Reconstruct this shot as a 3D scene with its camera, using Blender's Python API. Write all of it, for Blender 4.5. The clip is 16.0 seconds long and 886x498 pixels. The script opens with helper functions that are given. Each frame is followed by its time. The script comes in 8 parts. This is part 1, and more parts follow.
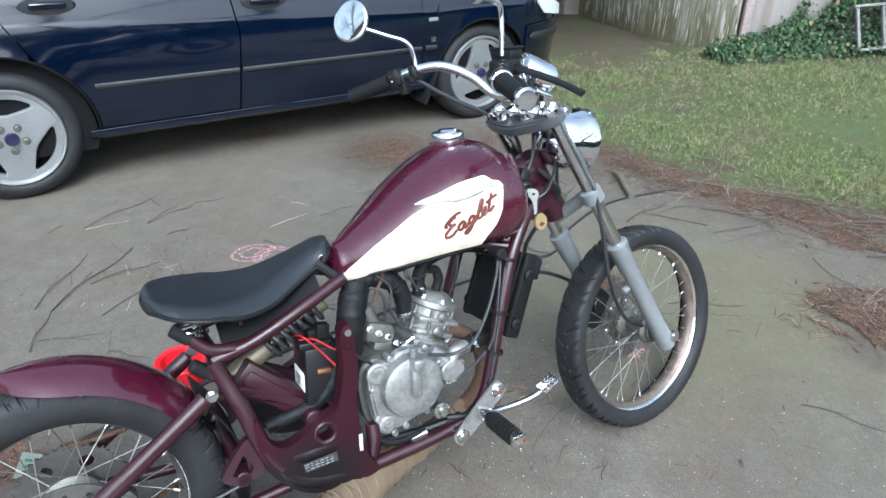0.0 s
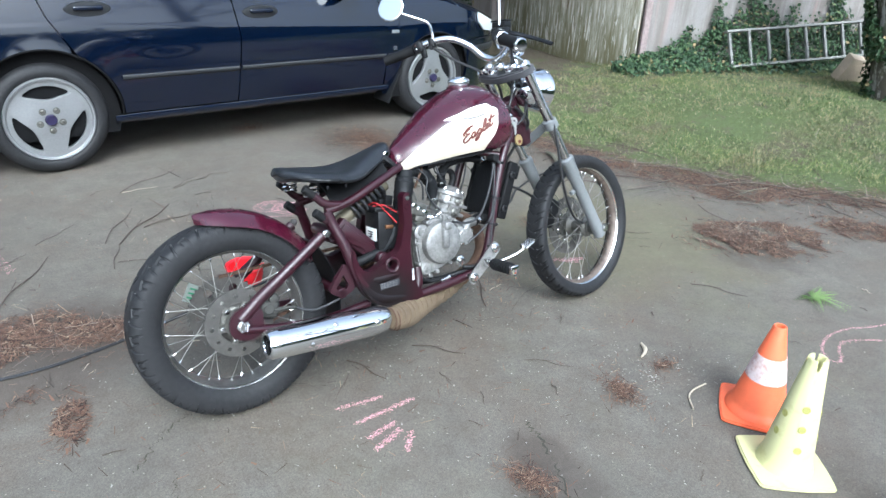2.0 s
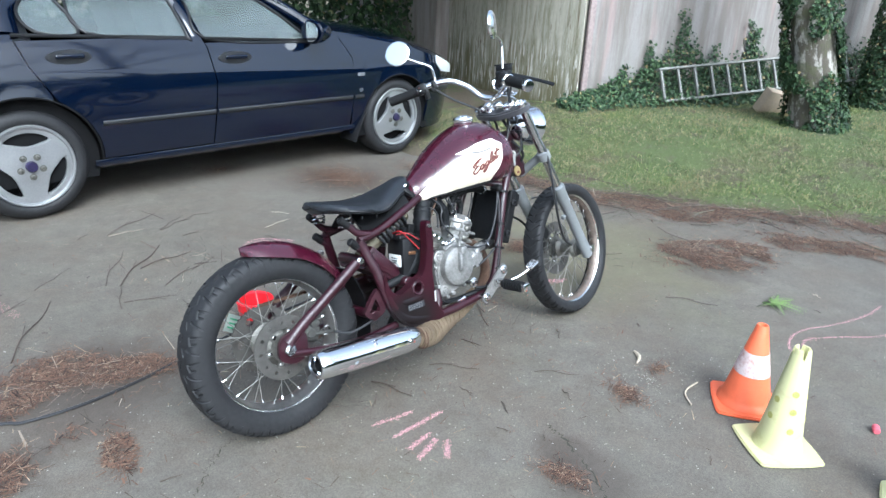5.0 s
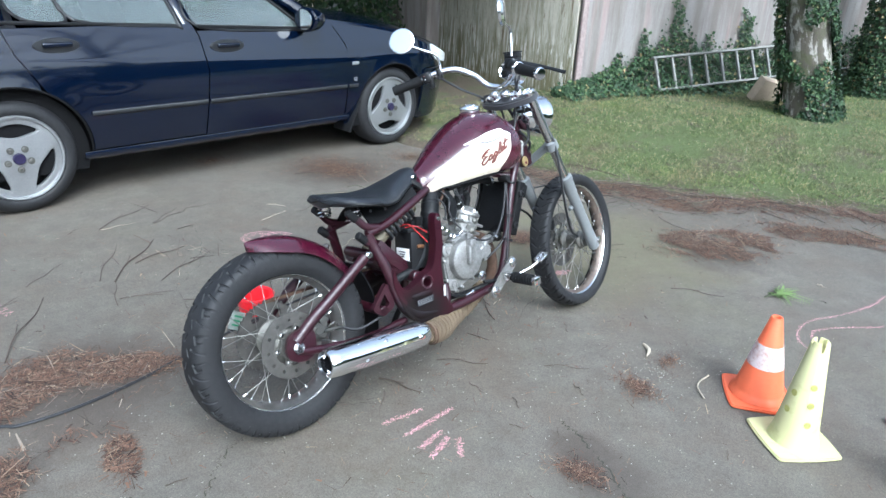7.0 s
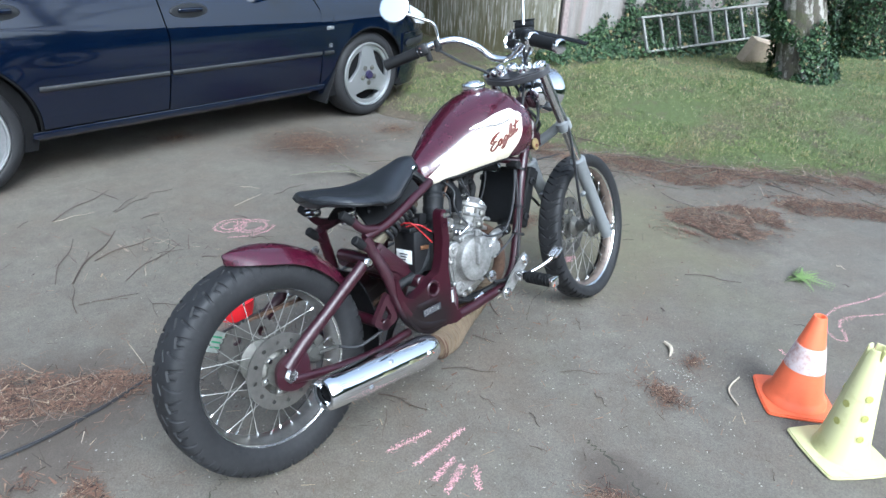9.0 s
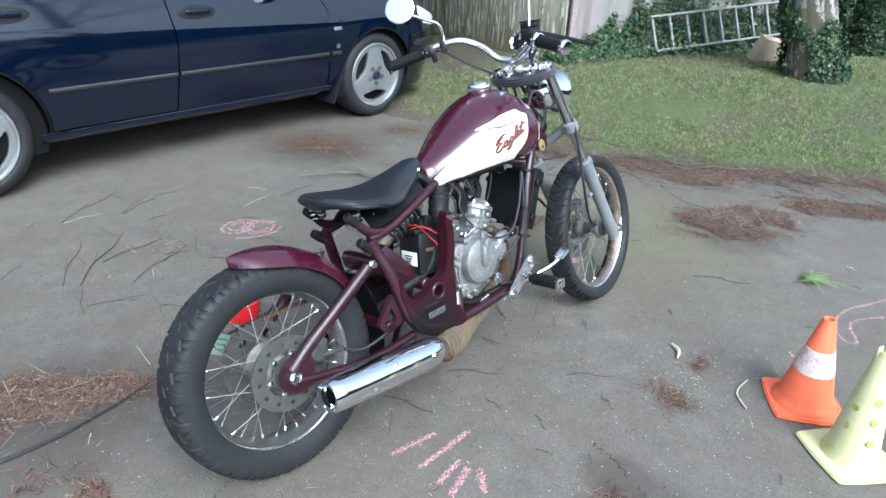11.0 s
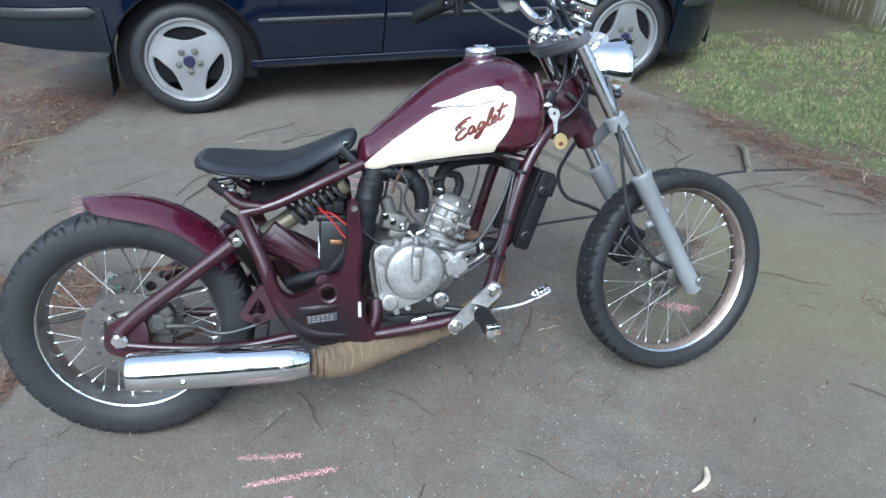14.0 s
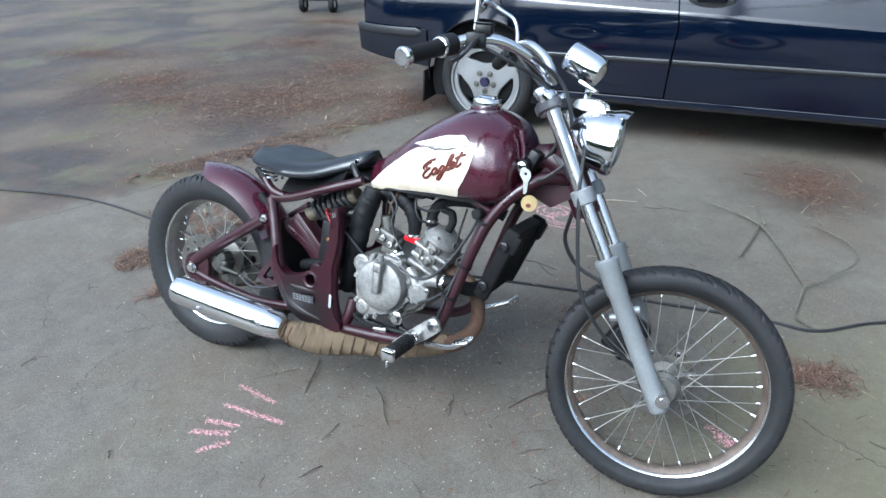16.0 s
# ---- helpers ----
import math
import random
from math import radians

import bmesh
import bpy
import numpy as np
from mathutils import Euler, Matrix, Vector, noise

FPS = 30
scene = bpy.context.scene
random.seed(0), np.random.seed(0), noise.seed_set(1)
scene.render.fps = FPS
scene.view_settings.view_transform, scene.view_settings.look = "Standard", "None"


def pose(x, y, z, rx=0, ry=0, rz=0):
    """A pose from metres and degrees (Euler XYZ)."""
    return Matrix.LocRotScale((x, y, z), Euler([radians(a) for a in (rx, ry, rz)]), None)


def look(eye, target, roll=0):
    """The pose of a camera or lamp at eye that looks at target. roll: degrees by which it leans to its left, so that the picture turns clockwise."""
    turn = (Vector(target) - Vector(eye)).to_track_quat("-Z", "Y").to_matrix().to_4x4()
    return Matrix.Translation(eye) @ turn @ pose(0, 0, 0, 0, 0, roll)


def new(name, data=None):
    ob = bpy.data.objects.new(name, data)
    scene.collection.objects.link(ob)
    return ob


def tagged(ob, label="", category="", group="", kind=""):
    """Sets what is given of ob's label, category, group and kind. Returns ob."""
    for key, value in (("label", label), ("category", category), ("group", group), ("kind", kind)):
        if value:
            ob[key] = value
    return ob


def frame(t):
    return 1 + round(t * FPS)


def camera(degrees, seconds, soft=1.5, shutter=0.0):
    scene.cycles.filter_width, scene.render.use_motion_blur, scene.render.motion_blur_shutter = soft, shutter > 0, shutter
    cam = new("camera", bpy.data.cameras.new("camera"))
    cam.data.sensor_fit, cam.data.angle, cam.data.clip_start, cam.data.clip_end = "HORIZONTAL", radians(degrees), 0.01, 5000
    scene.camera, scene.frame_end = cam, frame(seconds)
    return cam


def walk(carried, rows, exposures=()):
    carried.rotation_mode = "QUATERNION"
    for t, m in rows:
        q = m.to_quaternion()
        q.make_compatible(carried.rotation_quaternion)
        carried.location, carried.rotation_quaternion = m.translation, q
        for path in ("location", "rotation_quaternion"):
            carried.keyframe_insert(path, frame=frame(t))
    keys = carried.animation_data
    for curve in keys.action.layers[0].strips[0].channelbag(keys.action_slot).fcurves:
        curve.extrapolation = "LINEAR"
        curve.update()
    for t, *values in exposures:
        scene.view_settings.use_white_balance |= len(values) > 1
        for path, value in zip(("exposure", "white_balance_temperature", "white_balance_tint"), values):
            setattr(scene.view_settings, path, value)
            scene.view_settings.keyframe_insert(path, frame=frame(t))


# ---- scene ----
cam = camera(66.0, 16.0)
PATH = [
    (0.0, (0.184, -1.113, 1.374), (1.040, 0.425, 0.425), 0.77),
    (0.5, (0.066, -1.357, 1.355), (0.967, 0.185, 0.454), 1.59),
    (1.0, (-0.077, -1.512, 1.366), (0.867, 0.012, 0.479), 2.15),
    (1.5, (-0.322, -1.600, 1.345), (0.675, -0.106, 0.466), 2.34),
    (2.0, (-0.524, -1.707, 1.352), (0.557, -0.258, 0.496), 2.83),
    (2.5, (-0.708, -1.786, 1.350), (0.428, -0.371, 0.510), 2.72),
    (3.0, (-0.825, -1.730, 1.354), (0.347, -0.330, 0.537), 2.54),
    (3.5, (-0.890, -1.666, 1.366), (0.317, -0.284, 0.571), 2.54),
    (4.0, (-0.888, -1.670, 1.374), (0.348, -0.297, 0.607), 2.45),
    (4.5, (-0.872, -1.676, 1.377), (0.381, -0.309, 0.627), 2.57),
    (7.0, (-0.889, -1.581, 1.359), (0.395, -0.257, 0.587), 2.87),
    (7.5, (-0.804, -1.455, 1.355), (0.475, -0.149, 0.543), 2.90),
    (8.0, (-0.753, -1.352, 1.344), (0.520, -0.063, 0.497), 2.94),
    (8.5, (-0.751, -1.306, 1.344), (0.532, -0.040, 0.477), 2.70),
    (9.0, (-0.753, -1.286, 1.349), (0.562, -0.056, 0.479), 2.81),
    (11.5, (-0.726, -1.290, 1.354), (0.551, -0.026, 0.476), 2.13),
    (12.0, (-0.662, -1.324, 1.327), (0.553, -0.011, 0.432), 2.34),
    (12.5, (-0.464, -1.319, 1.306), (0.640, 0.064, 0.373), 2.01),
    (13.0, (-0.166, -1.330, 1.309), (0.759, 0.160, 0.347), 1.90),
    (13.5, (0.171, -1.454, 1.298), (0.846, 0.160, 0.328), 1.37),
    (14.0, (0.460, -1.454, 1.283), (0.831, 0.239, 0.284), 0.56),
    (14.5, (0.772, -1.476, 1.317), (0.795, 0.253, 0.313), 0.49),
    (15.0, (1.061, -1.531, 1.321), (0.770, 0.192, 0.350), -0.23),
    (15.5, (1.321, -1.435, 1.318), (0.728, 0.217, 0.359), -1.37),
    (16.0, (1.568, -1.397, 1.342), (0.758, 0.180, 0.416), -1.34),
]
walk(cam, [(t, look(eye, target, roll)) for t, eye, target, roll in PATH], [(0.0, 1.58, 5380, 3), (2.0, 1.67, 5380, 3), (4.5, 1.67, 5360, 3), (9.0, 1.65, 5270, 3), (12.5, 1.57, 5230, 3), (14.5, 1.42, 5220, 3), (16.0, 1.46, 5260, 3)])

# ---------------------------------------------------------------- light
world = bpy.data.worlds.new("overcast_sky")
scene.world = world
world.use_nodes = True
wn, wl = world.node_tree.nodes, world.node_tree.links
wn.clear()
sky = wn.new("ShaderNodeTexSky")
sky.sky_type = "NISHITA"
sky.sun_disc = False
sky.sun_elevation, sky.sun_rotation = radians(42), radians(200)
sky.air_density, sky.dust_density, sky.ozone_density = 1.0, 6.0, 1.0
grey = wn.new("ShaderNodeHueSaturation")
grey.inputs["Saturation"].default_value = 0.5
bg = wn.new("ShaderNodeBackground")
bg.inputs["Strength"].default_value = 0.13
wout = wn.new("ShaderNodeOutputWorld")
wl.new(sky.outputs["Color"], grey.inputs["Color"])
wl.new(grey.outputs["Color"], bg.inputs["Color"])
wl.new(bg.outputs["Background"], wout.inputs["Surface"])
sun = new("sun", bpy.data.lights.new("sun", "SUN"))
sun.data.energy, sun.data.angle, sun.data.color = 1.2, radians(30), (1.0, 0.99, 0.97)
sun.matrix_world = look((-1.5, -4.0, 4.5), (0, 0, 0))

# ---------------------------------------------------------------- materials
class Nodes:
    """A small builder for node materials."""

    def __init__(self, name):
        self.m = bpy.data.materials.new(name)
        self.m.use_nodes = True
        self.t = self.m.node_tree
        self.b = self.t.nodes["Principled BSDF"]
        self.co = self.t.nodes.new("ShaderNodeTexCoord").outputs["Object"]

    def put(self, kind, **sets):
        n = self.t.nodes.new(kind)
        for k, v in sets.items():
            if k in n.inputs:
                n.inputs[k].default_value = v
        return n

    def link(self, a, b):
        self.t.links.new(a, b)

    def noise(self, scale, detail=4.0, rough=0.6, co=None):
        n = self.put("ShaderNodeTexNoise", Scale=scale, Detail=detail, Roughness=rough)
        self.link(co or self.co, n.inputs["Vector"])
        return n.outputs["Fac"]

    def voronoi(self, scale, out="Distance"):
        n = self.put("ShaderNodeTexVoronoi", Scale=scale)
        self.link(self.co, n.inputs["Vector"])
        return n.outputs[out]

    def ramp(self, fac, *stops):
        n = self.put("ShaderNodeValToRGB")
        e = n.color_ramp.elements
        while len(e) < len(stops):
            e.new(0.5)
        for el, (p, c) in zip(e, stops):
            el.position = p
            el.color = (c, c, c, 1) if isinstance(c, (int, float)) else (*c, 1)
        self.link(fac, n.inputs["Fac"])
        return n.outputs["Color"]

    def mix(self, fac, a, b, blend="MIX"):
        n = self.put("ShaderNodeMix")
        n.data_type, n.blend_type = "RGBA", blend
        for socket, v in ((n.inputs["Factor"], fac), (n.inputs[6], a), (n.inputs[7], b)):
            if isinstance(v, (int, float)):
                socket.default_value = v
            elif isinstance(v, tuple):
                socket.default_value = (*v, 1)
            else:
                self.link(v, socket)
        return n.outputs[2]

    def bump(self, height, strength=0.3, distance=0.002, normal=None):
        n = self.put("ShaderNodeBump", Strength=strength, Distance=distance)
        self.link(height, n.inputs["Height"])
        if normal:
            self.link(normal, n.inputs["Normal"])
        self.link(n.outputs["Normal"], self.b.inputs["Normal"])
        return n.outputs["Normal"]

    def to(self, name, v):
        if isinstance(v, (int, float)):
            self.b.inputs[name].default_value = v
        elif isinstance(v, tuple):
            self.b.inputs[name].default_value = (*v, 1)
        else:
            self.link(v, self.b.inputs[name])
        return self


def plain(name, colour, rough=0.5, metal=0.0, vary=0.25, grain=60.0, wear=4.0, bump=0.15, dist=0.001, coat=0.0, spec=None):
    """A surface of one colour with grain, blotches and fine relief."""
    n = Nodes(name)
    dark = tuple(c * (1 - vary) for c in colour)
    light = tuple(min(1, c * (1 + vary)) for c in colour)
    fine, broad = n.noise(grain, 5), n.noise(wear, 4)
    both = n.mix(0.5, n.ramp(fine, (0.3, 0.0), (0.7, 1.0)), n.ramp(broad, (0.3, 0.0), (0.7, 1.0)))
    n.to("Base Color", n.mix(both, dark, light))
    n.to("Roughness", n.ramp(broad, (0.25, max(0.02, rough * 0.8)), (0.75, min(1, rough * 1.25))))
    n.to("Metallic", metal)
    if spec is not None:
        n.to("Specular IOR Level", spec)
    if coat:
        n.to("Coat Weight", coat).to("Coat Roughness", 0.06)
    if bump:
        n.bump(fine, bump, dist)
    return n.m


def speckled(name, colour, dust, rough=0.25, metal=0.0, coat=0.6, amount=0.62):
    """Paint with dust specks and faint smears."""
    n = Nodes(name)
    smear = n.ramp(n.noise(9, 6, 0.7), (0.42, 0.0), (0.75, 0.35))
    spots = n.ramp(n.noise(260, 2, 0.5), (amount, 0.0), (amount + 0.1, 0.55))
    deep = n.mix(n.noise(3, 3), colour, tuple(c * 0.82 for c in colour))
    n.to("Base Color", n.mix(spots, n.mix(smear, deep, tuple(0.75 * c + 0.25 * d for c, d in zip(colour, dust))), dust))
    n.to("Roughness", n.ramp(n.noise(14, 5), (0.3, rough * 0.7), (0.75, rough * 1.6)))
    n.to("Metallic", metal).to("Coat Weight", coat).to("Coat Roughness", 0.1)
    return n.m


maroon = speckled("maroon_paint", (0.046, 0.0035, 0.0135), (0.09, 0.05, 0.055), 0.22, 0.0, 0.8, 0.68)
frame_paint = speckled("maroon_frame_paint", (0.023, 0.0023, 0.0070), (0.06, 0.034, 0.036), 0.36, 0.0, 0.12, 0.68)
cream = speckled("cream_paint", (0.77, 0.68, 0.54), (0.62, 0.55, 0.42), 0.3, 0.0, 0.5)
white_paint = plain("white_paint", (0.85, 0.83, 0.76), 0.35, 0, 0.05)
rust_red = plain("dark_red_paint", (0.10, 0.019, 0.012), 0.4, 0, 0.2)
line_grey = plain("grey_paint_line", (0.16, 0.16, 0.15), 0.4, 0, 0.2)
chrome = plain("chrome", (0.82, 0.83, 0.85), 0.06, 1.0, 0.04, 90, 6, 0.0)
dull_chrome = plain("dull_chrome", (0.62, 0.62, 0.62), 0.22, 1.0, 0.15, 120, 10, 0.1)
alloy = plain("cast_aluminium", (0.31, 0.305, 0.295), 0.50, 0.8, 0.42, 110, 26, 0.6)
alloy_dark = plain("oily_aluminium", (0.15, 0.145, 0.13), 0.5, 0.7, 0.35, 70, 12, 0.4)
yoke_grey = plain("dark_grey_yoke_paint", (0.085, 0.085, 0.092), 0.35, 0.2, 0.15, 120, 8, 0.1)
fork_grey = plain("grey_fork_paint", (0.20, 0.21, 0.215), 0.42, 0.2, 0.12, 120, 8, 0.15)
rim_steel = plain("weathered_chrome_rim", (0.74, 0.735, 0.72), 0.20, 1.0, 0.15, 60, 10, 0.1)
rim_dull = plain("dull_chrome_rim_bed", (0.46, 0.45, 0.435), 0.32, 0.95, 0.25, 50, 16, 0.2)
rim_rust = plain("dull_rusty_rim_bed", (0.150, 0.118, 0.098), 0.5, 0.55, 0.5, 50, 16, 0.4)
spoke_steel = plain("spoke_steel", (0.22, 0.215, 0.20), 0.5, 0.8, 0.35, 80, 9, 0)
disc_steel = plain("brake_disc_steel", (0.098, 0.092, 0.085), 0.45, 0.5, 0.35, 60, 14, 0.2)
rubber = plain("black_rubber", (0.0055, 0.0055, 0.006), 0.7, 0, 0.35, 90, 6, 0.3, spec=0.28)
tyre_rubber = plain("tyre_rubber", (0.016, 0.016, 0.0172), 0.60, 0, 0.45, 70, 9, 0.25, 0.0008, spec=0.30)
black_plastic = plain("black_plastic", (0.006, 0.006, 0.0068), 0.42, 0, 0.25, 80, 8, 0.15, spec=0.35)
leather = plain("black_leather", (0.014, 0.0155, 0.0185), 0.36, 0, 0.3, 240, 7, 0.3, 0.001, spec=0.65)
tape = plain("black_cloth_tape", (0.0045, 0.005, 0.006), 0.6, 0, 0.4, 120, 16, 0.4, 0.002, spec=0.3)
wire_red = plain("red_wire", (0.27, 0.010, 0.012), 0.4, 0, 0.1)
copper = plain("copper_terminal", (0.22, 0.11, 0.055), 0.4, 0.8, 0.2)
wrap = Nodes("tan_exhaust_wrap")
wrap.to("Base Color", wrap.mix(wrap.noise(22, 6), (0.078, 0.055, 0.034), (0.178, 0.130, 0.080))).to("Roughness", 0.95)
wrap.bump(wrap.noise(260, 3), 0.8, 0.002)
wrap = wrap.m
rusty = plain("rusty_steel", (0.095, 0.055, 0.036), 0.8, 0.3, 0.5, 70, 12, 0.5)
matte_black = plain("matte_black_plastic", (0.006, 0.006, 0.0065), 0.6, 0, 0.3, 80, 8, 0.1, spec=0.15)
spring_black = plain("black_spring_steel", (0.03, 0.03, 0.032), 0.4, 0.3, 0.3)
brass_fob = plain("yellow_brass_fob", (0.34, 0.26, 0.12), 0.45, 0.4, 0.2)
label_white = plain("white_label", (0.72, 0.72, 0.70), 0.5, 0, 0.08)
label_ink = plain("black_ink", (0.03, 0.03, 0.035), 0.6, 0, 0.2)
red_plastic = plain("red_plastic", (0.62, 0.012, 0.02), 0.3, 0, 0.15)
radiator_black = plain("black_radiator_core", (0.008, 0.008, 0.0085), 0.55, 0.3, 0.3)
cable_black = plain("black_cable_sheath", (0.018, 0.018, 0.020), 0.5, 0, 0.3)

glass_lens = Nodes("clear_glass")
glass_lens.to("Base Color", (0.95, 0.97, 0.97)).to("Roughness", 0.03).to("Transmission Weight", 0.92).to("IOR", 1.45)
glass_lens = glass_lens.m
mirror_glass = plain("mirror_glass", (0.86, 0.88, 0.88), 0.02, 1.0, 0.02, 40, 4, 0)

car_paint = plain("dark_blue_car_paint", (0.0008, 0.0031, 0.0110), 0.10, 0.0, 0.2, 90, 3, 0.0, coat=0.8, spec=0.3)
car_strip = plain("black_rubbing_strip", (0.014, 0.015, 0.017), 0.45, 0, 0.2)
car_silver = plain("silver_wheel_paint", (0.33, 0.335, 0.34), 0.40, 0.75, 0.14, 140, 6, 0.05)
car_under = plain("dark_underbody", (0.006, 0.006, 0.0065), 0.9, 0, 0.3, spec=0.1)
car_glass = Nodes("dark_car_glass")
car_glass.to("Base Color", (0.40, 0.46, 0.46)).to("Roughness", 0.02).to("Transmission Weight", 0.85).to("IOR", 1.5)
car_glass = car_glass.m
seat_cloth = plain("grey_seat_cloth", (0.10, 0.10, 0.11), 0.9)
badge_blue = plain("blue_hub_badge", (0.016, 0.013, 0.04), 0.3)

cone_orange = plain("orange_cone_plastic", (0.78, 0.155, 0.062), 0.5, 0, 0.1, 40, 9, 0.1)
cone_white = Nodes("scuffed_white_sleeve")
cone_white.to("Base Color", cone_white.mix(cone_white.ramp(cone_white.noise(60, 5), (0.46, 0.0), (0.66, 1.0)), (0.66, 0.55, 0.53), (0.50, 0.30, 0.25))).to("Roughness", 0.6)
cone_white = cone_white.m
cone_yellow = Nodes("faded_yellow_plastic")
cone_yellow.to("Base Color", cone_yellow.mix(cone_yellow.ramp(cone_yellow.noise(16, 5), (0.55, 0.0), (0.75, 0.8)), (0.56, 0.54, 0.28), (0.42, 0.39, 0.17))).to("Roughness", 0.55)
cone_yellow = cone_yellow.m
chalk = plain("pink_chalk", (0.74, 0.36, 0.41), 0.95, 0, 0.2, 300)
litter_mat = Nodes("fallen_needles")
info = litter_mat.put("ShaderNodeNewGeometry").outputs["Random Per Island"]
litter_mat.to("Base Color", litter_mat.ramp(info, (0.0, (0.022, 0.015, 0.012)), (0.34, (0.082, 0.046, 0.033)), (0.70, (0.160, 0.088, 0.058)), (0.93, (0.205, 0.138, 0.092)), (1.0, (0.36, 0.28, 0.19)))).to("Roughness", 0.9)
litter_mat = litter_mat.m
twig_scatter = Nodes("broken_twigs")
tw_info = twig_scatter.put("ShaderNodeNewGeometry").outputs["Random Per Island"]
twig_scatter.to("Base Color", twig_scatter.ramp(tw_info, (0.0, (0.045, 0.034, 0.028)), (0.5, (0.12, 0.092, 0.072)), (0.85, (0.23, 0.185, 0.145)), (1.0, (0.38, 0.32, 0.25)))).to("Roughness", 0.9)
twig_scatter = twig_scatter.m
twig_mat = plain("twig_bark", (0.070, 0.054, 0.042), 0.9, 0, 0.5, 90, 14, 0.5)
branch_mat = plain("lichen_grey_bark", (0.105, 0.098, 0.072), 0.9, 0, 0.4, 60, 14, 0.6)
pale_wood = plain("bare_pale_wood", (0.44, 0.38, 0.29), 0.8, 0, 0.2)
stone_mat = plain("pale_grit", (0.30, 0.285, 0.26), 0.9, 0, 0.4)

asphalt = Nodes("weathered_asphalt")
a_fine, a_mid, a_broad = asphalt.noise(260, 3, 0.7), asphalt.noise(38, 6, 0.7), asphalt.noise(1.3, 5, 0.6)
tone = asphalt.mix(asphalt.ramp(asphalt.noise(9.0, 7, 0.72), (0.32, 0.0), (0.68, 1.0)), (0.098, 0.086, 0.070), (0.136, 0.122, 0.101))
grains = asphalt.ramp(asphalt.voronoi(330, "Color"), (0.05, 0.74), (0.5, 1.0), (0.95, 1.28))
base = asphalt.mix(1.0, tone, grains, "MULTIPLY")
base = asphalt.mix(1.0, base, asphalt.ramp(a_mid, (0.32, 0.91), (0.68, 1.07)), "MULTIPLY")
# single pale stones and dark pits in the worn surface
pick = asphalt.ramp(asphalt.voronoi(120, "Color"), (0.90, 0.0), (0.93, 1.0))
near_mid = asphalt.ramp(asphalt.voronoi(120), (0.20, 1.0), (0.34, 0.0))
base = asphalt.mix(asphalt.mix(1.0, pick, near_mid, "MULTIPLY"), base, (0.34, 0.315, 0.27))
pits = asphalt.ramp(asphalt.noise(70, 3, 0.6), (0.30, 1.0), (0.36, 0.0))
base = asphalt.mix(asphalt.mix(0.55, (0.0, 0.0, 0.0), pits), base, (0.045, 0.040, 0.032))
base = asphalt.mix(1.0, base, asphalt.ramp(asphalt.noise(0.55, 5, 0.6), (0.32, 0.80), (0.68, 1.06)), "MULTIPLY")


def patch(x, y, radius, soft_scale):
    """A ragged round stain at a place on the drive."""
    m = asphalt.put("ShaderNodeMapping")
    m.inputs["Location"].default_value = (-x / radius, -y / radius, 0)
    m.inputs["Scale"].default_value = (1 / radius, 1 / radius, 0)
    asphalt.link(asphalt.co, m.inputs["Vector"])
    g = asphalt.put("ShaderNodeTexGradient")
    g.gradient_type = "SPHERICAL"
    asphalt.link(m.outputs["Vector"], g.inputs["Vector"])
    mixed = asphalt.mix(0.5, g.outputs["Fac"], asphalt.noise(soft_scale, 6, 0.7))
    return asphalt.ramp(mixed, (0.40, 0.0), (0.58, 1.0))


moss_mask = asphalt.mix(1.0, asphalt.ramp(asphalt.noise(0.75, 6, 0.65), (0.56, 0.0), (0.72, 0.3)), asphalt.mix(0.62, (0.0, 0.0, 0.0), patch(2.05, 0.30, 1.15, 4.0)), "LIGHTEN")
base = asphalt.mix(moss_mask, base, asphalt.mix(a_mid, (0.086, 0.081, 0.042), (0.162, 0.147, 0.083)))
brown = asphalt.ramp(asphalt.noise(1.9, 7, 0.7), (0.46, 0.0), (0.70, 0.65))
base = asphalt.mix(brown, base, asphalt.mix(1.0, (0.104, 0.080, 0.059), grains, "MULTIPLY"))
for sx, sy, sr, ss in ((-2.6, 3.2, 3.4, 1.6), (2.50, -0.20, 0.40, 6.0), (0.57, -0.82, 0.26, 9.0), (0.62, -0.66, 0.16, 9.0), (-0.38, 0.66, 0.42, 6.0), (-0.74, 0.28, 0.22, 7.0), (1.75, 2.25, 0.7, 4.0), (-0.4, 0.6, 0.6, 5.0)):
    base = asphalt.mix(asphalt.mix(0.6, (0.0, 0.0, 0.0), patch(sx, sy, sr, ss)), base, (0.052, 0.040, 0.031))
# older, soil-stained surfacing behind the newer slab
place = asphalt.put("ShaderNodeSeparateXYZ")
asphalt.link(asphalt.co, place.inputs["Vector"])
lean_y = asphalt.put("ShaderNodeMath")
lean_y.operation = "MULTIPLY_ADD"
lean_y.inputs[1].default_value, lean_y.inputs[2].default_value = 0.42, -1.74
asphalt.link(place.outputs["Y"], lean_y.inputs[0])
past = asphalt.put("ShaderNodeMath")
past.operation = "SUBTRACT"
asphalt.link(lean_y.outputs[0], past.inputs[0])
asphalt.link(place.outputs["X"], past.inputs[1])
ragged = asphalt.put("ShaderNodeMath")
ragged.operation = "MULTIPLY_ADD"
ragged.inputs[1].default_value = 0.55
asphalt.link(asphalt.noise(3.0, 6, 0.7), ragged.inputs[0])
asphalt.link(past.outputs[0], ragged.inputs[2])
old = asphalt.ramp(ragged.outputs[0], (0.22, 0.0), (0.32, 0.85))
old_wet = asphalt.noise(1.15, 7, 0.7)
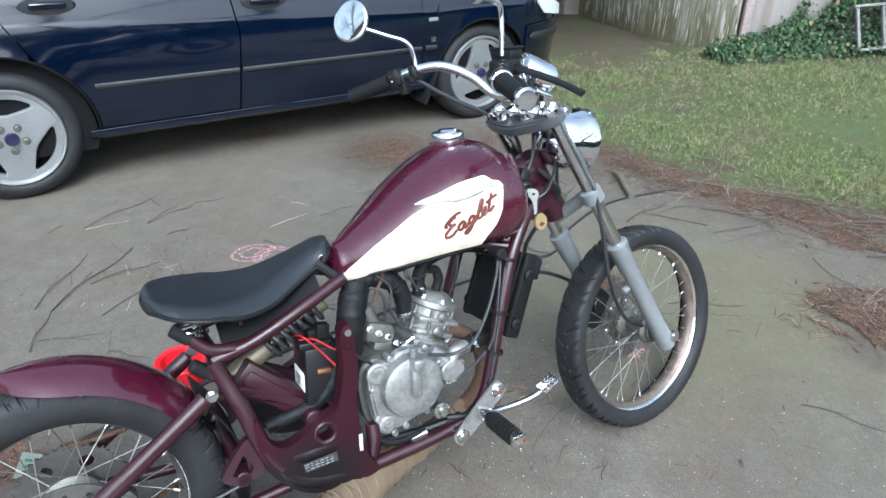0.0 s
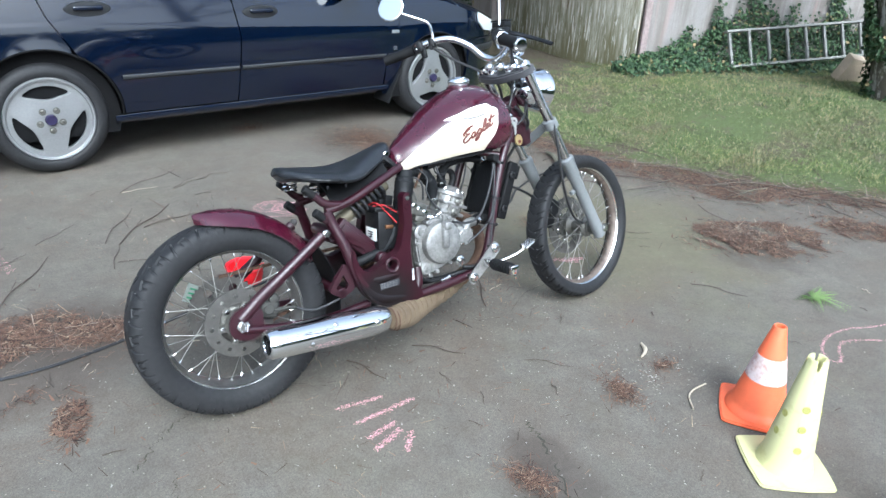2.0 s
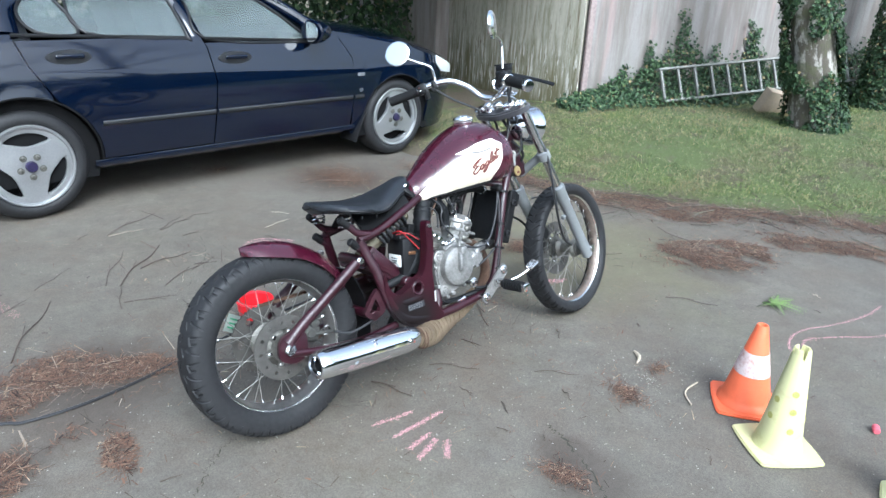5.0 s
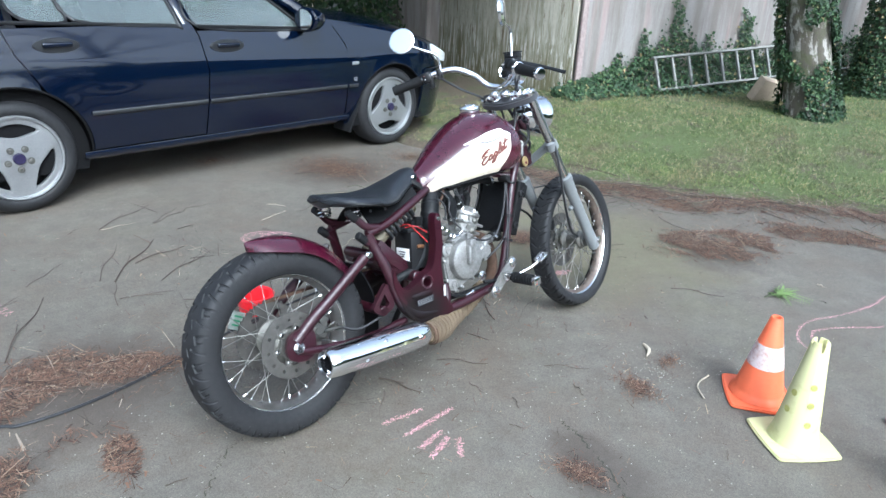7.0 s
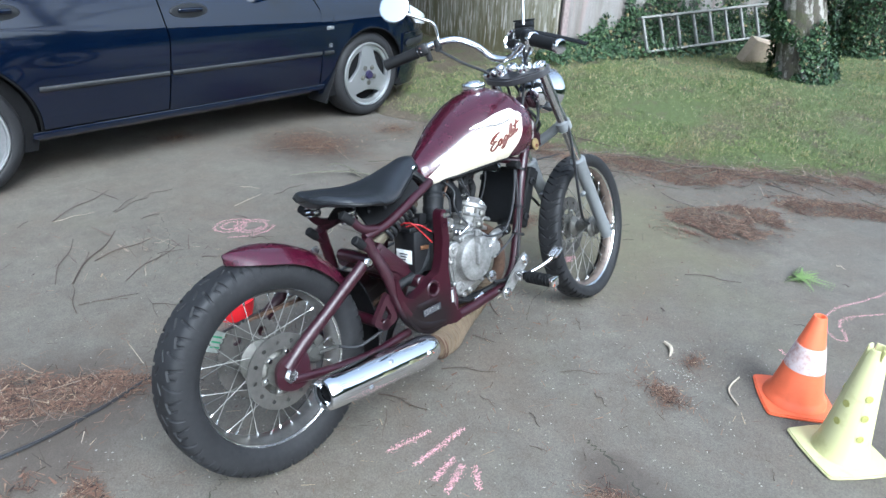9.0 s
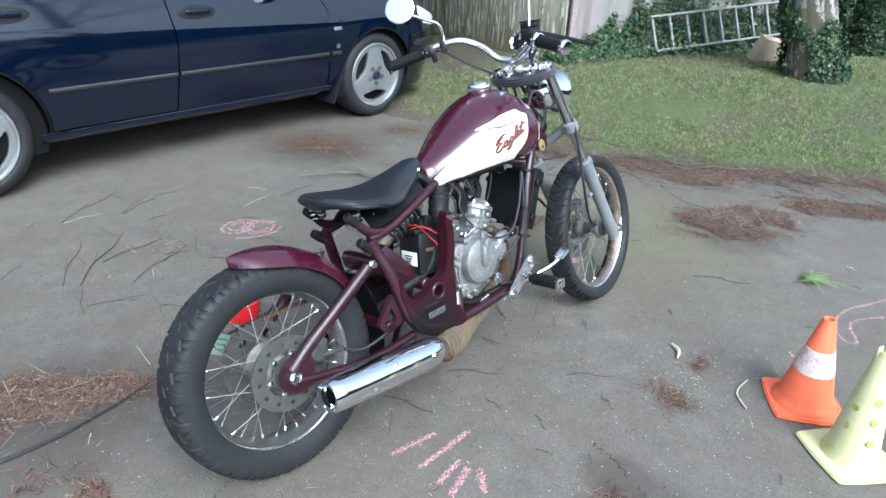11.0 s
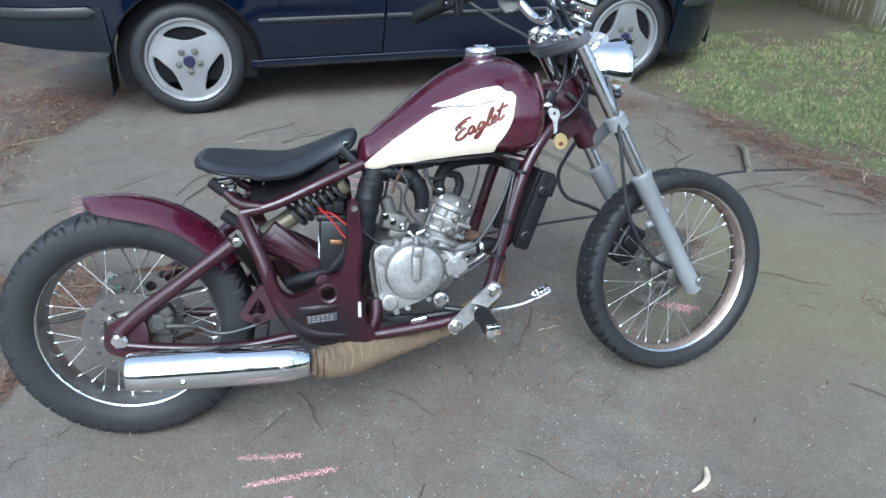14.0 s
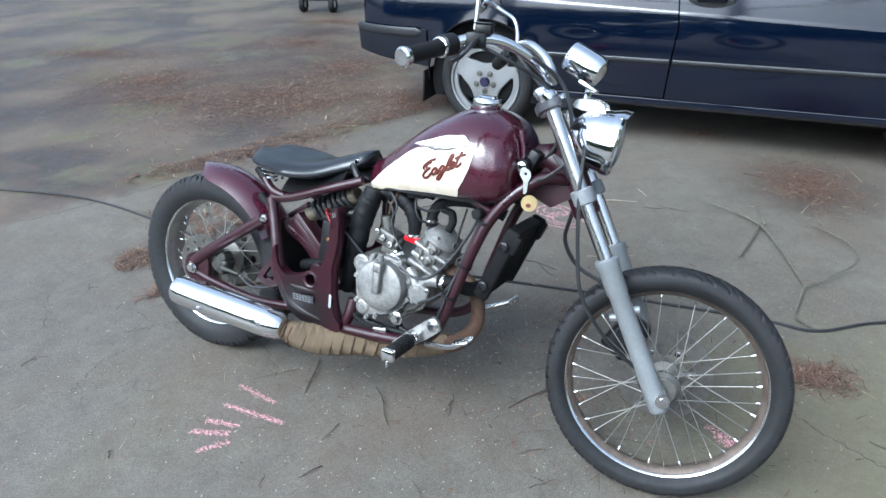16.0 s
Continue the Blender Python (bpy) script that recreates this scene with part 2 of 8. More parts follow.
old_tone = asphalt.mix(asphalt.ramp(old_wet, (0.44, 0.0), (0.58, 1.0)), (0.022, 0.016, 0.013), (0.096, 0.075, 0.055))
old_tone = asphalt.mix(asphalt.ramp(asphalt.noise(1.7, 6, 0.7), (0.52, 0.0), (0.60, 0.85)), old_tone, asphalt.mix(a_mid, (0.055, 0.056, 0.024), (0.108, 0.102, 0.050)))
base = asphalt.mix(old, base, asphalt.mix(asphalt.ramp(asphalt.noise(13, 7, 0.8), (0.50, 0.0), (0.62, 0.7)), old_tone, asphalt.mix(a_mid, (0.055, 0.030, 0.022), (0.15, 0.082, 0.056))))
asphalt.to("Base Color", base)
damp = asphalt.mix(1.0, old, asphalt.ramp(old_wet, (0.40, 1.0), (0.55, 0.0)), "MULTIPLY")
asphalt.to("Roughness", asphalt.mix(damp, asphalt.ramp(a_broad, (0.3, 0.60), (0.7, 0.90)), (0.42, 0.42, 0.42)))
asphalt.bump(asphalt.mix(0.5, a_fine, asphalt.voronoi(190)), 0.4, 0.0025)
asphalt = asphalt.m

soil = Nodes("mossy_soil")
s_place = soil.put("ShaderNodeSeparateXYZ")
soil.link(soil.co, s_place.inputs["Vector"])
s_track = soil.put("ShaderNodeMapRange")
s_track.inputs["From Min"].default_value, s_track.inputs["From Max"].default_value = 1.95, 2.6
s_track.inputs["To Max"].default_value = 0.14
soil.link(s_place.outputs["Y"], s_track.inputs["Value"])
s_both = soil.put("ShaderNodeMath")
soil.link(soil.noise(2.6, 7, 0.7), s_both.inputs[0])
soil.link(s_track.outputs["Result"], s_both.inputs[1])
s_mask = soil.ramp(s_both.outputs[0], (0.50, 0.0), (0.64, 1.0))
green = soil.mix(soil.noise(38, 6, 0.75), (0.038, 0.054, 0.018), (0.125, 0.158, 0.052))
brown_s = soil.mix(soil.ramp(soil.noise(55, 7, 0.8), (0.35, 0.0), (0.65, 1.0)), (0.040, 0.032, 0.022), (0.150, 0.120, 0.080))
soil.to("Base Color", soil.mix(s_mask, green, brown_s)).to("Roughness", 0.95)
soil.bump(soil.noise(60, 6, 0.75), 0.9, 0.02)
soil = soil.m
grass_mat = Nodes("grass_blades")
g_info = grass_mat.put("ShaderNodeNewGeometry").outputs["Random Per Island"]
g_tone = grass_mat.ramp(g_info, (0.0, (0.030, 0.050, 0.019)), (0.35, (0.092, 0.132, 0.046)), (0.70, (0.180, 0.215, 0.078)), (0.88, (0.30, 0.285, 0.13)), (1.0, (0.44, 0.37, 0.25)))
g_tone = grass_mat.mix(grass_mat.ramp(grass_mat.noise(0.9, 5, 0.65), (0.50, 0.0), (0.64, 0.7)), g_tone, grass_mat.mix(g_info, (0.085, 0.125, 0.022), (0.24, 0.29, 0.055)))
g_patch = grass_mat.ramp(grass_mat.noise(2.4, 6, 0.7), (0.46, 0.0), (0.62, 0.8))
grass_mat.to("Base Color", grass_mat.mix(g_patch, g_tone, grass_mat.mix(g_info, (0.085, 0.085, 0.036), (0.29, 0.245, 0.14)))).to("Roughness", 0.7)
grass_mat = grass_mat.m
ivy_mat = Nodes("ivy_leaves")
i_info = ivy_mat.put("ShaderNodeNewGeometry").outputs["Random Per Island"]
ivy_mat.to("Base Color", ivy_mat.ramp(i_info, (0.0, (0.010, 0.024, 0.010)), (0.6, (0.028, 0.058, 0.022)), (0.92, (0.06, 0.10, 0.04)), (1.0, (0.22, 0.16, 0.08)))).to("Roughness", 0.55).to("Specular IOR Level", 0.3)
ivy_mat = ivy_mat.m
render_wall = Nodes("stained_render")
w_streak = render_wall.put("ShaderNodeMapping")
w_streak.inputs["Scale"].default_value = (5, 5, 0.5)
render_wall.link(render_wall.co, w_streak.inputs["Vector"])
w_n = render_wall.noise(1.2, 6, 0.7, w_streak.outputs["Vector"])
w_base = render_wall.mix(render_wall.noise(90, 5, 0.7), (0.17, 0.158, 0.150), (0.35, 0.328, 0.312))
w_base = render_wall.mix(render_wall.ramp(w_n, (0.42, 0.0), (0.58, 0.85)), w_base, (0.175, 0.148, 0.132))
w_pink = render_wall.ramp(render_wall.noise(1.7, 3, 0.5, w_streak.outputs["Vector"]), (0.56, 0.0), (0.72, 0.45))
render_wall.to("Base Color", render_wall.mix(w_pink, w_base, (0.36, 0.235, 0.22))).to("Roughness", 0.92)
render_wall.bump(render_wall.noise(140, 5, 0.8), 0.8, 0.006)
render_wall = render_wall.m
door_paint = Nodes("mossy_cream_door_paint")
d_map = door_paint.put("ShaderNodeMapping")
d_map.inputs["Scale"].default_value = (9, 9, 1.1)
door_paint.link(door_paint.co, d_map.inputs["Vector"])
d_n = door_paint.noise(1.4, 6, 0.75, d_map.outputs["Vector"])
d_base = door_paint.mix(door_paint.noise(25, 4), (0.44, 0.415, 0.335), (0.60, 0.575, 0.49))
d_pos = door_paint.put("ShaderNodeSeparateXYZ")
door_paint.link(door_paint.put("ShaderNodeNewGeometry").outputs["Position"], d_pos.inputs["Vector"])
d_low = door_paint.ramp(d_pos.outputs["Z"], (0.0, 0.26), (0.85, 0.0))
d_moss = door_paint.mix(1.0, d_n, d_low, "ADD")
d_base = door_paint.mix(door_paint.ramp(d_moss, (0.47, 0.0), (0.70, 0.88)), d_base, (0.16, 0.145, 0.065))
d_base = door_paint.mix(door_paint.ramp(door_paint.noise(2.3, 5, 0.7, d_map.outputs["Vector"]), (0.60, 0.0), (0.66, 0.9)), d_base, (0.16, 0.115, 0.075))
d_peel = door_paint.mix(1.0, door_paint.ramp(door_paint.noise(3.1, 4, 0.6, d_map.outputs["Vector"]), (0.56, 0.0), (0.60, 1.0)), door_paint.ramp(d_pos.outputs["Z"], (0.10, 0.0), (0.22, 1.0), (0.62, 1.0), (0.80, 0.0)), "MULTIPLY")
d_base = door_paint.mix(d_peel, d_base, (0.72, 0.70, 0.64))
door_paint.to("Base Color", d_base).to("Roughness", 0.8)
door_paint.bump(d_n, 0.5, 0.004)
door_paint = door_paint.m
pink_post = plain("faded_pink_post", (0.30, 0.238, 0.228), 0.85, 0, 0.35, 40, 8, 0.5)
ladder_alu = plain("dull_ladder_aluminium", (0.20, 0.196, 0.184), 0.7, 0.25, 0.3, 40, 9, 0.2)
block_mat = plain("sandy_concrete_block", (0.47, 0.38, 0.28), 0.95, 0, 0.2, 90, 10, 0.6)
birch = Nodes("birch_bark")
b_map = birch.put("ShaderNodeMapping")
b_map.inputs["Scale"].default_value = (3, 3, 1.2)
birch.link(birch.co, b_map.inputs["Vector"])
b_n = birch.noise(4.0, 6, 0.75, b_map.outputs["Vector"])
b_fine = birch.noise(16.0, 6, 0.8, b_map.outputs["Vector"])
b_col = birch.mix(birch.ramp(b_n, (0.44, 0.0), (0.50, 1.0)), birch.mix(b_fine, (0.24, 0.22, 0.195), (0.42, 0.395, 0.36)), birch.mix(b_fine, (0.030, 0.027, 0.020), (0.125, 0.108, 0.082)))
birch.to("Base Color", birch.mix(birch.ramp(birch.noise(7.0, 5, 0.7), (0.50, 0.0), (0.60, 0.8)), b_col, (0.075, 0.080, 0.038))).to("Roughness", 0.9)
birch.bump(b_n, 0.9, 0.02)
birch = birch.m

# ---------------------------------------------------------------- mesh tools
def part(name, bm, material, parent=None, label="", sharp=38, xf=None):
    """One mesh object from a bmesh, under a thing or a part."""
    if xf is not None:
        bm.transform(xf)
    bmesh.ops.recalc_face_normals(bm, faces=bm.faces)
    me = bpy.data.meshes.new(name)
    bm.to_mesh(me)
    bm.free()
    me.materials.append(material)
    me.polygons.foreach_set("use_smooth", [True] * len(me.polygons))
    me.set_sharp_from_angle(angle=radians(sharp))
    ob = new(name, me)
    ob.parent = parent
    return tagged(ob, label)


def raw(name, verts, faces, material, parent=None, label="", smooth=True):
    """One mesh object from lists, for large meshes."""
    me = bpy.data.meshes.new(name)
    me.from_pydata(verts, [], faces)
    me.materials.append(material)
    if smooth:
        me.polygons.foreach_set("use_smooth", [True] * len(me.polygons))
    ob = new(name, me)
    ob.parent = parent
    return tagged(ob, label)


def thing(name, m, label, category, group="", kind=""):
    ob = new(name)
    ob.empty_display_size = 0.1
    ob.matrix_basis = m
    return tagged(ob, label, category, group, kind)


def glide(pts, steps=5):
    """A smooth line through points."""
    p = [Vector(q) for q in pts]
    if len(p) < 3:
        return p
    p = [2 * p[0] - p[1]] + p + [2 * p[-1] - p[-2]]
    out = []
    for a, b, c, d in zip(p, p[1:], p[2:], p[3:]):
        for k in range(steps):
            t = k / steps
            out.append(0.5 * (2 * b + (c - a) * t + (2 * a - 5 * b + 4 * c - d) * t * t + (3 * b - a - 3 * c + d) * t ** 3))
    return out + [p[-2]]


def tube(bm, pts, r, seg=12, steps=5, flat=1.0, ends=True):
    """A round bar along a smooth line; r: one radius or one a point. flat: its sideways thickness."""
    path = glide(pts, steps)
    if isinstance(r, (int, float)):
        radii = [r] * len(path)
    else:
        radii = [float(v) for v in np.interp(np.linspace(0, len(pts) - 1, len(path)), range(len(pts)), r)]
    rings, side = [], None
    for i, p in enumerate(path):
        way = (path[min(i + 1, len(path) - 1)] - path[max(i - 1, 0)]).normalized()
        if side is None:
            side = way.orthogonal().normalized() if abs(way.y) > 0.9 else Vector((0, 1, 0)).cross(way).normalized()
        side = (side - way * side.dot(way)).normalized()
        up = way.cross(side)
        rings.append([bm.verts.new(p + radii[i] * (math.cos(a) * side + flat * math.sin(a) * up)) for a in np.linspace(0, 2 * math.pi, seg, endpoint=False)])
    for a, b in zip(rings, rings[1:]):
        for k in range(seg):
            bm.faces.new((a[k], a[(k + 1) % seg], b[(k + 1) % seg], b[k]))
    if ends:
        bm.faces.new(rings[0][::-1])
        bm.faces.new(rings[-1])
    return bm


def lathe(bm, profile, at=(0, 0, 0), way=(0, 1, 0), seg=32, closed=False):
    """A turned shape: profile of (radius, along) round the line from at along way."""
    turn = Vector(way).to_track_quat("Z", "Y").to_matrix()
    rings = []
    for r, h in profile:
        rings.append([bm.verts.new(Vector(at) + turn @ Vector((r * math.cos(a), r * math.sin(a), h))) for a in np.linspace(0, 2 * math.pi, seg, endpoint=False)])
    pairs = list(zip(rings, rings[1:])) + ([(rings[-1], rings[0])] if closed else [])
    for a, b in pairs:
        for k in range(seg):
            bm.faces.new((a[k], a[(k + 1) % seg], b[(k + 1) % seg], b[k]))
    if not closed:
        if profile[0][0] > 1e-4:
            bm.faces.new(rings[0][::-1])
        if profile[-1][0] > 1e-4:
            bm.faces.new(rings[-1])
    bmesh.ops.remove_doubles(bm, verts=bm.verts, dist=1e-5)
    return bm


def rod(bm, a, b, r, seg=16, edge=0.0):
    a, b = Vector(a), Vector(b)
    d = (b - a).length
    prof = [(r, 0), (r, d)] if edge == 0 else [(r - edge, 0), (r, edge), (r, d - edge), (r - edge, d)]
    return lathe(bm, prof, a, b - a, seg)


def block(bm, m, size, edge=0.004, segs=2):
    """A box with rounded edges, at the pose m."""
    made = bmesh.ops.create_cube(bm, size=1.0, matrix=m @ Matrix.Diagonal((*size, 1)))
    if edge:
        es = {e for v in made["verts"] for e in v.link_edges}
        bmesh.ops.bevel(bm, geom=list(es), offset=edge, segments=segs, affect="EDGES", profile=0.5)
    return bm


def slab(bm, outline, low, high, m=None, edge=0.0, holes=()):
    """A plate cut to an outline of (x, z), from y = low to y = high."""
    m = m or Matrix()
    loops = [outline, *holes]
    es = []
    for loop in loops:
        vs = [bm.verts.new(m @ Vector((x, low, z))) for x, z in loop]
        es += [bm.edges.new((vs[i], vs[(i + 1) % len(vs)])) for i in range(len(vs))]
    made = bmesh.ops.triangle_fill(bm, use_beauty=True, use_dissolve=False, edges=es)
    faces = [g for g in made["geom"] if isinstance(g, bmesh.types.BMFace)]
    ext = bmesh.ops.extrude_face_region(bm, geom=faces)
    bmesh.ops.translate(bm, verts=[g for g in ext["geom"] if isinstance(g, bmesh.types.BMVert)], vec=m.to_3x3() @ Vector((0, high - low, 0)))
    return bm


def rounded(points, n=4):
    """A closed smooth outline through points of (x, z)."""
    p = [Vector((a, b, 0)) for a, b in points]
    out = []
    for i in range(len(p)):
        a, b, c, d = p[i - 1], p[i], p[(i + 1) % len(p)], p[(i + 2) % len(p)]
        for k in range(n):
            t = k / n
            q = 0.5 * (2 * b + (c - a) * t + (2 * a - 5 * b + 4 * c - d) * t * t + (3 * b - a - 3 * c + d) * t ** 3)
            out.append((q.x, q.y))
    return out


def circle(x, z, r, n=16):
    return [(x + r * math.cos(a), z + r * math.sin(a)) for a in np.linspace(0, 2 * math.pi, n, endpoint=False)]


def grid(bm, rows):
    """A sheet through rows of points."""
    vs = [[bm.verts.new(p) for p in row] for row in rows]
    for a, b in zip(vs, vs[1:]):
        for k in range(len(a) - 1):
            bm.faces.new((a[k], a[k + 1], b[k + 1], b[k]))
    return bm


def thicken(bm, depth):
    bmesh.ops.recalc_face_normals(bm, faces=bm.faces)
    bmesh.ops.solidify(bm, geom=list(bm.faces), thickness=depth)
    return bm


def bolt(bm, at, way, r=0.007, h=0.006):
    lathe(bm, [(r * 1.5, 0), (r * 1.5, h * 0.3), (r, h * 0.3), (r, h), (0, h)], at, way, 6)
    return bm


def B():
    return bmesh.new()


def wrinkled(b, pts, radii, seed):
    """A pipe bound in overlapping, creased tape."""
    p = glide(pts, 12)
    rr = np.interp(np.linspace(0, len(pts) - 1, len(p)), range(len(pts)), radii)
    rng = random.Random(seed)
    tube(b, p, [float(r) * (1 + 0.022 * math.sin(i * 0.9 + math.sin(i * 0.37)) + rng.uniform(-0.045, 0.045)) for i, r in enumerate(rr)], 18, 1)
    for v in b.verts:
        v.co += v.co.normalized() * 0.003 * noise.noise(v.co * 70)

# ---------------------------------------------------------------- ground and setting
EDGE = [(4.6, -1.3), (4.13, -0.53), (3.80, -0.12), (3.55, 0.22), (3.32, 0.52), (3.12, 0.88), (3.00, 1.2), (2.88, 1.6), (2.80, 2.0), (2.68, 2.5), (2.62, 3.0), (2.55, 3.5), (2.5, 4.2), (2.5, 5.2)]
RX, RY = [p[0] for p in EDGE], [p[1] for p in EDGE]


def edge_x(y):
    """Where the drive ends and the lawn begins."""
    return float(np.interp(y, RY, RX))


def height(x, y):
    """The lawn rises gently from the drive to the garage."""
    d = x - edge_x(y)
    k = min(1.0, max(0.0, d / 2.2))
    rise = 0.20 * k * k * (3 - 2 * k)
    if y > 2.4:
        rise *= max(0.35, 1 - (y - 2.4) * 0.5)
    bumps = 0.02 * noise.noise(Vector((x * 1.7, y * 1.7, 0))) * k
    return rise + bumps


def lawn_sheet():
    xs = [-120, -60, -30, -14, -8] + list(np.arange(-6, 12.01, 0.25)) + [14, 18, 26, 45, 90, 160]
    ys = [-120, -60, -30, -14, -8] + list(np.arange(-6, 10.01, 0.25)) + [12, 16, 24, 45, 90, 160]
    verts, faces = [], []
    for y in ys:
        for x in xs:
            d = x - edge_x(y)
            verts.append((x, y, height(x, y) + (-0.05 if d < -0.12 else 0.002 + 0.012 * min(1, max(0, d * 2)))))
    n = len(xs)
    for j in range(len(ys) - 1):
        for i in range(n - 1):
            a = j * n + i
            faces.append((a, a + 1, a + n + 1, a + n))
    return tagged(raw("ground", verts, faces, soil), "mossy earth and thin lawn round the drive", "ground", kind="structure")


lawn_sheet()


def drive_slab():
    """The drive: one slab with an uneven broken rim along the lawn."""
    ys = list(np.arange(-14, 16.01, 0.08))
    right = [edge_x(y) + 0.07 * noise.noise(Vector((3.1, y * 1.8, 0))) + 0.03 * noise.noise(Vector((7, y * 6, 0))) for y in ys]
    verts, faces = [], []
    cols = [-30, -14, -8, -5, -3.5, -2.5, -1.5, -0.8, -0.2, 0.4, 1.0, 1.6, 2.1]
    for y, r in zip(ys, right):
        for x in cols:
            verts.append((x, y, 0.004 * noise.noise(Vector((x * 0.8, y * 0.8, 4))) * (1 if abs(x) > 2.2 else 0.3)))
        verts.append((r - 0.06, y, 0.0))
        verts.append((r, y, -0.012))
        verts.append((r + 0.01, y, -0.08))
    n = len(cols) + 3
    for j in range(len(ys) - 1):
        for i in range(n - 1):
            a = j * n + i
            faces.append((a, a + 1, a + n + 1, a + n))
    return tagged(raw("driveway", verts, faces, asphalt), "worn grey asphalt drive with moss and fallen needles", "driveway", kind="structure")


drive_slab()

CORNER = Vector((4.92, 2.56, 0))
DOOR_WAY = Vector((0.18, 0.984, 0)).normalized()
WALL_WAY = Vector((0.93, -0.36, 0)).normalized()


def garage():
    """The garage's rendered side wall and its ribbed door with a pink post at the corner."""
    out_w = Vector((-0.36, -0.93, 0)).normalized()
    m = Matrix.Translation(CORNER) @ Matrix((
        (WALL_WAY.x, -out_w.x, 0, 0), (WALL_WAY.y, -out_w.y, 0, 0), (0, 0, 1, 0), (0, 0, 0, 1)))
    b = B()
    block(b, m @ Matrix.Translation((4.51, 0.12, 1.1)), (9.0, 0.22, 2.9), 0.012)
    tagged(part("wall_south", b, render_wall), "grey rendered garage wall with damp pinkish stains", "wall", kind="structure")
    dm = Matrix.Translation(CORNER) @ Matrix(((DOOR_WAY.x, DOOR_WAY.y, 0, 0), (DOOR_WAY.y, -DOOR_WAY.x, 0, 0), (0, 0, 1, 0), (0, 0, 0, 1)))
    b = B()
    block(b, dm @ Matrix.Translation((0.015, -0.02, 1.1)), (0.035, 0.07, 2.7), 0.006)
    tagged(part("door_post", b, pink_post), "weathered pink painted garage door post", "door post", kind="structure")
    # ribbed up-and-over door: backing sheet and separate boards
    door = thing("door_1", Matrix(), "cream ribbed garage door streaked with green moss", "garage door", kind="structure")
    b = B()
    block(b, dm @ Matrix.Translation((1.32, -0.05, 1.12)), (2.5, 0.02, 2.36), 0.004)
    part("door_backing", b, door_paint, door)
    b = B()
    w = 0.083
    block(b, Matrix(), (w - 0.010, 0.016, 2.36), 0.005)
    first = part("board", b, door_paint, door)
    first.matrix_basis = dm @ Matrix.Translation((0.07 + w / 2, -0.031, 1.12))
    for i in range(1, 30):
        o = new("board", first.data)
        o.parent = door
        o.matrix_basis = dm @ Matrix.Translation((0.07 + w * (i + 0.5), -0.031 + 0.002 * math.sin(i * 7.3), 1.12 + 0.008 * math.sin(i * 3.7)))
    b = B()
    block(b, dm @ Matrix.Translation((1.32, 0.02, -0.02)), (2.62, 0.25, 0.2), 0.01)
    tagged(part("door_sill", b, asphalt), "concrete threshold below the garage door", "threshold", kind="structure")
    b = B()
    block(b, dm @ Matrix.Translation((4.2, -0.12, 1.1)), (3.2, 0.22, 2.7), 0.012)
    tagged(part("wall_west", b, render_wall), "grey rendered garage front beside the door", "wall", kind="structure")
    b = B()
    block(b, dm @ Matrix.Translation((2.6, -3.4, 2.62)), (6.6, 7.2, 0.16), 0.02)
    tagged(part("garage_roof", b, plain("grey_roof_felt", (0.09, 0.09, 0.09), 0.9)), "flat grey felt garage roof", "roof", kind="structure")


garage()

# ---------------------------------------------------------------- car
CAR = pose(-0.101, 2.468, 0, 0, 0, 2.6)
car = thing("car", CAR, "dark blue five-door saloon car with silver three-spoke wheels, parked", "car")


def side_y(x, z):
    """How far the flank lies behind its outermost line."""
    y = -0.03
    if z > 0.62:
        y += 0.09 * max(0, (z - 0.62) / 0.4) ** 2
    else:
        y += 0.062 * ((0.62 - z) / 0.4) ** 2
    if z > 0.95:
        y += (z - 0.95) * 0.38
    # pressed crease along the doors; above it the flank leans in
    over = z - float(np.interp(x, [0.1, 2.15], [0.80, 0.715]))
    k = min(1.0, max(0.0, (over + 0.006) / 0.012))
    y += 0.0040 * k * k * (3 - 2 * k) + 0.05 * min(0.16, max(0.0, over))
    if x > 2.80:
        y += 0.42 * (1 - math.sqrt(1 - min(0.985, (x - 2.80) / 0.62) ** 2))
    if x < -0.45:
        y += 0.30 * ((-0.45 - x) / 0.65) ** 2.4
    # flared wheel arches
    for cx, r in ((0.0, 0.376), (2.605, 0.336)):
        d = math.hypot(x - cx, z - 0.30) - r
        if z > 0.28 and d < 0.075:
            y -= 0.006 * min(1.0, 1 - d / 0.075) ** 2
    return y


def arch(x, cx, r, low):
    d = abs(x - cx)
    return 0.30 + math.sqrt(r * r - d * d) if d < r else low


def by_columns(name, x0, x1, lo, hi, n=40, m=64, label=""):
    b = B()
    rows = []
    for x in np.linspace(x0, x1, n):
        a, c = lo(x), hi(x)
        rows.append([(x, side_y(x, z), z) for z in np.linspace(a, c, m)])
    grid(b, rows)
    return part(name, thicken(b, 0.006), car_paint, car, label)


def by_rows(name, z0, z1, left, right, n=110, m=16):
    b = B()
    rows = []
    for z in np.linspace(z0, z1, n):
        rows.append([(x, side_y(x, z), z) for x in np.linspace(left(z), right(z), m)])
    grid(b, rows)
    return part(name, thicken(b, 0.006), car_paint, car)


def curve(zs, xs):
    return lambda z: float(np.interp(z, zs, xs))


gap_mid = curve([0.3, 0.48, 0.69, 0.89, 0.96, 1.06], [1.065, 1.08, 1.10, 1.075, 1.045, 1.0])
gap_line = curve([0.3, 0.36, 0.50, 0.58, 0.66, 0.83, 0.96], [0.345, 0.335, 0.275, 0.225, 0.165, 0.07, 0.03])


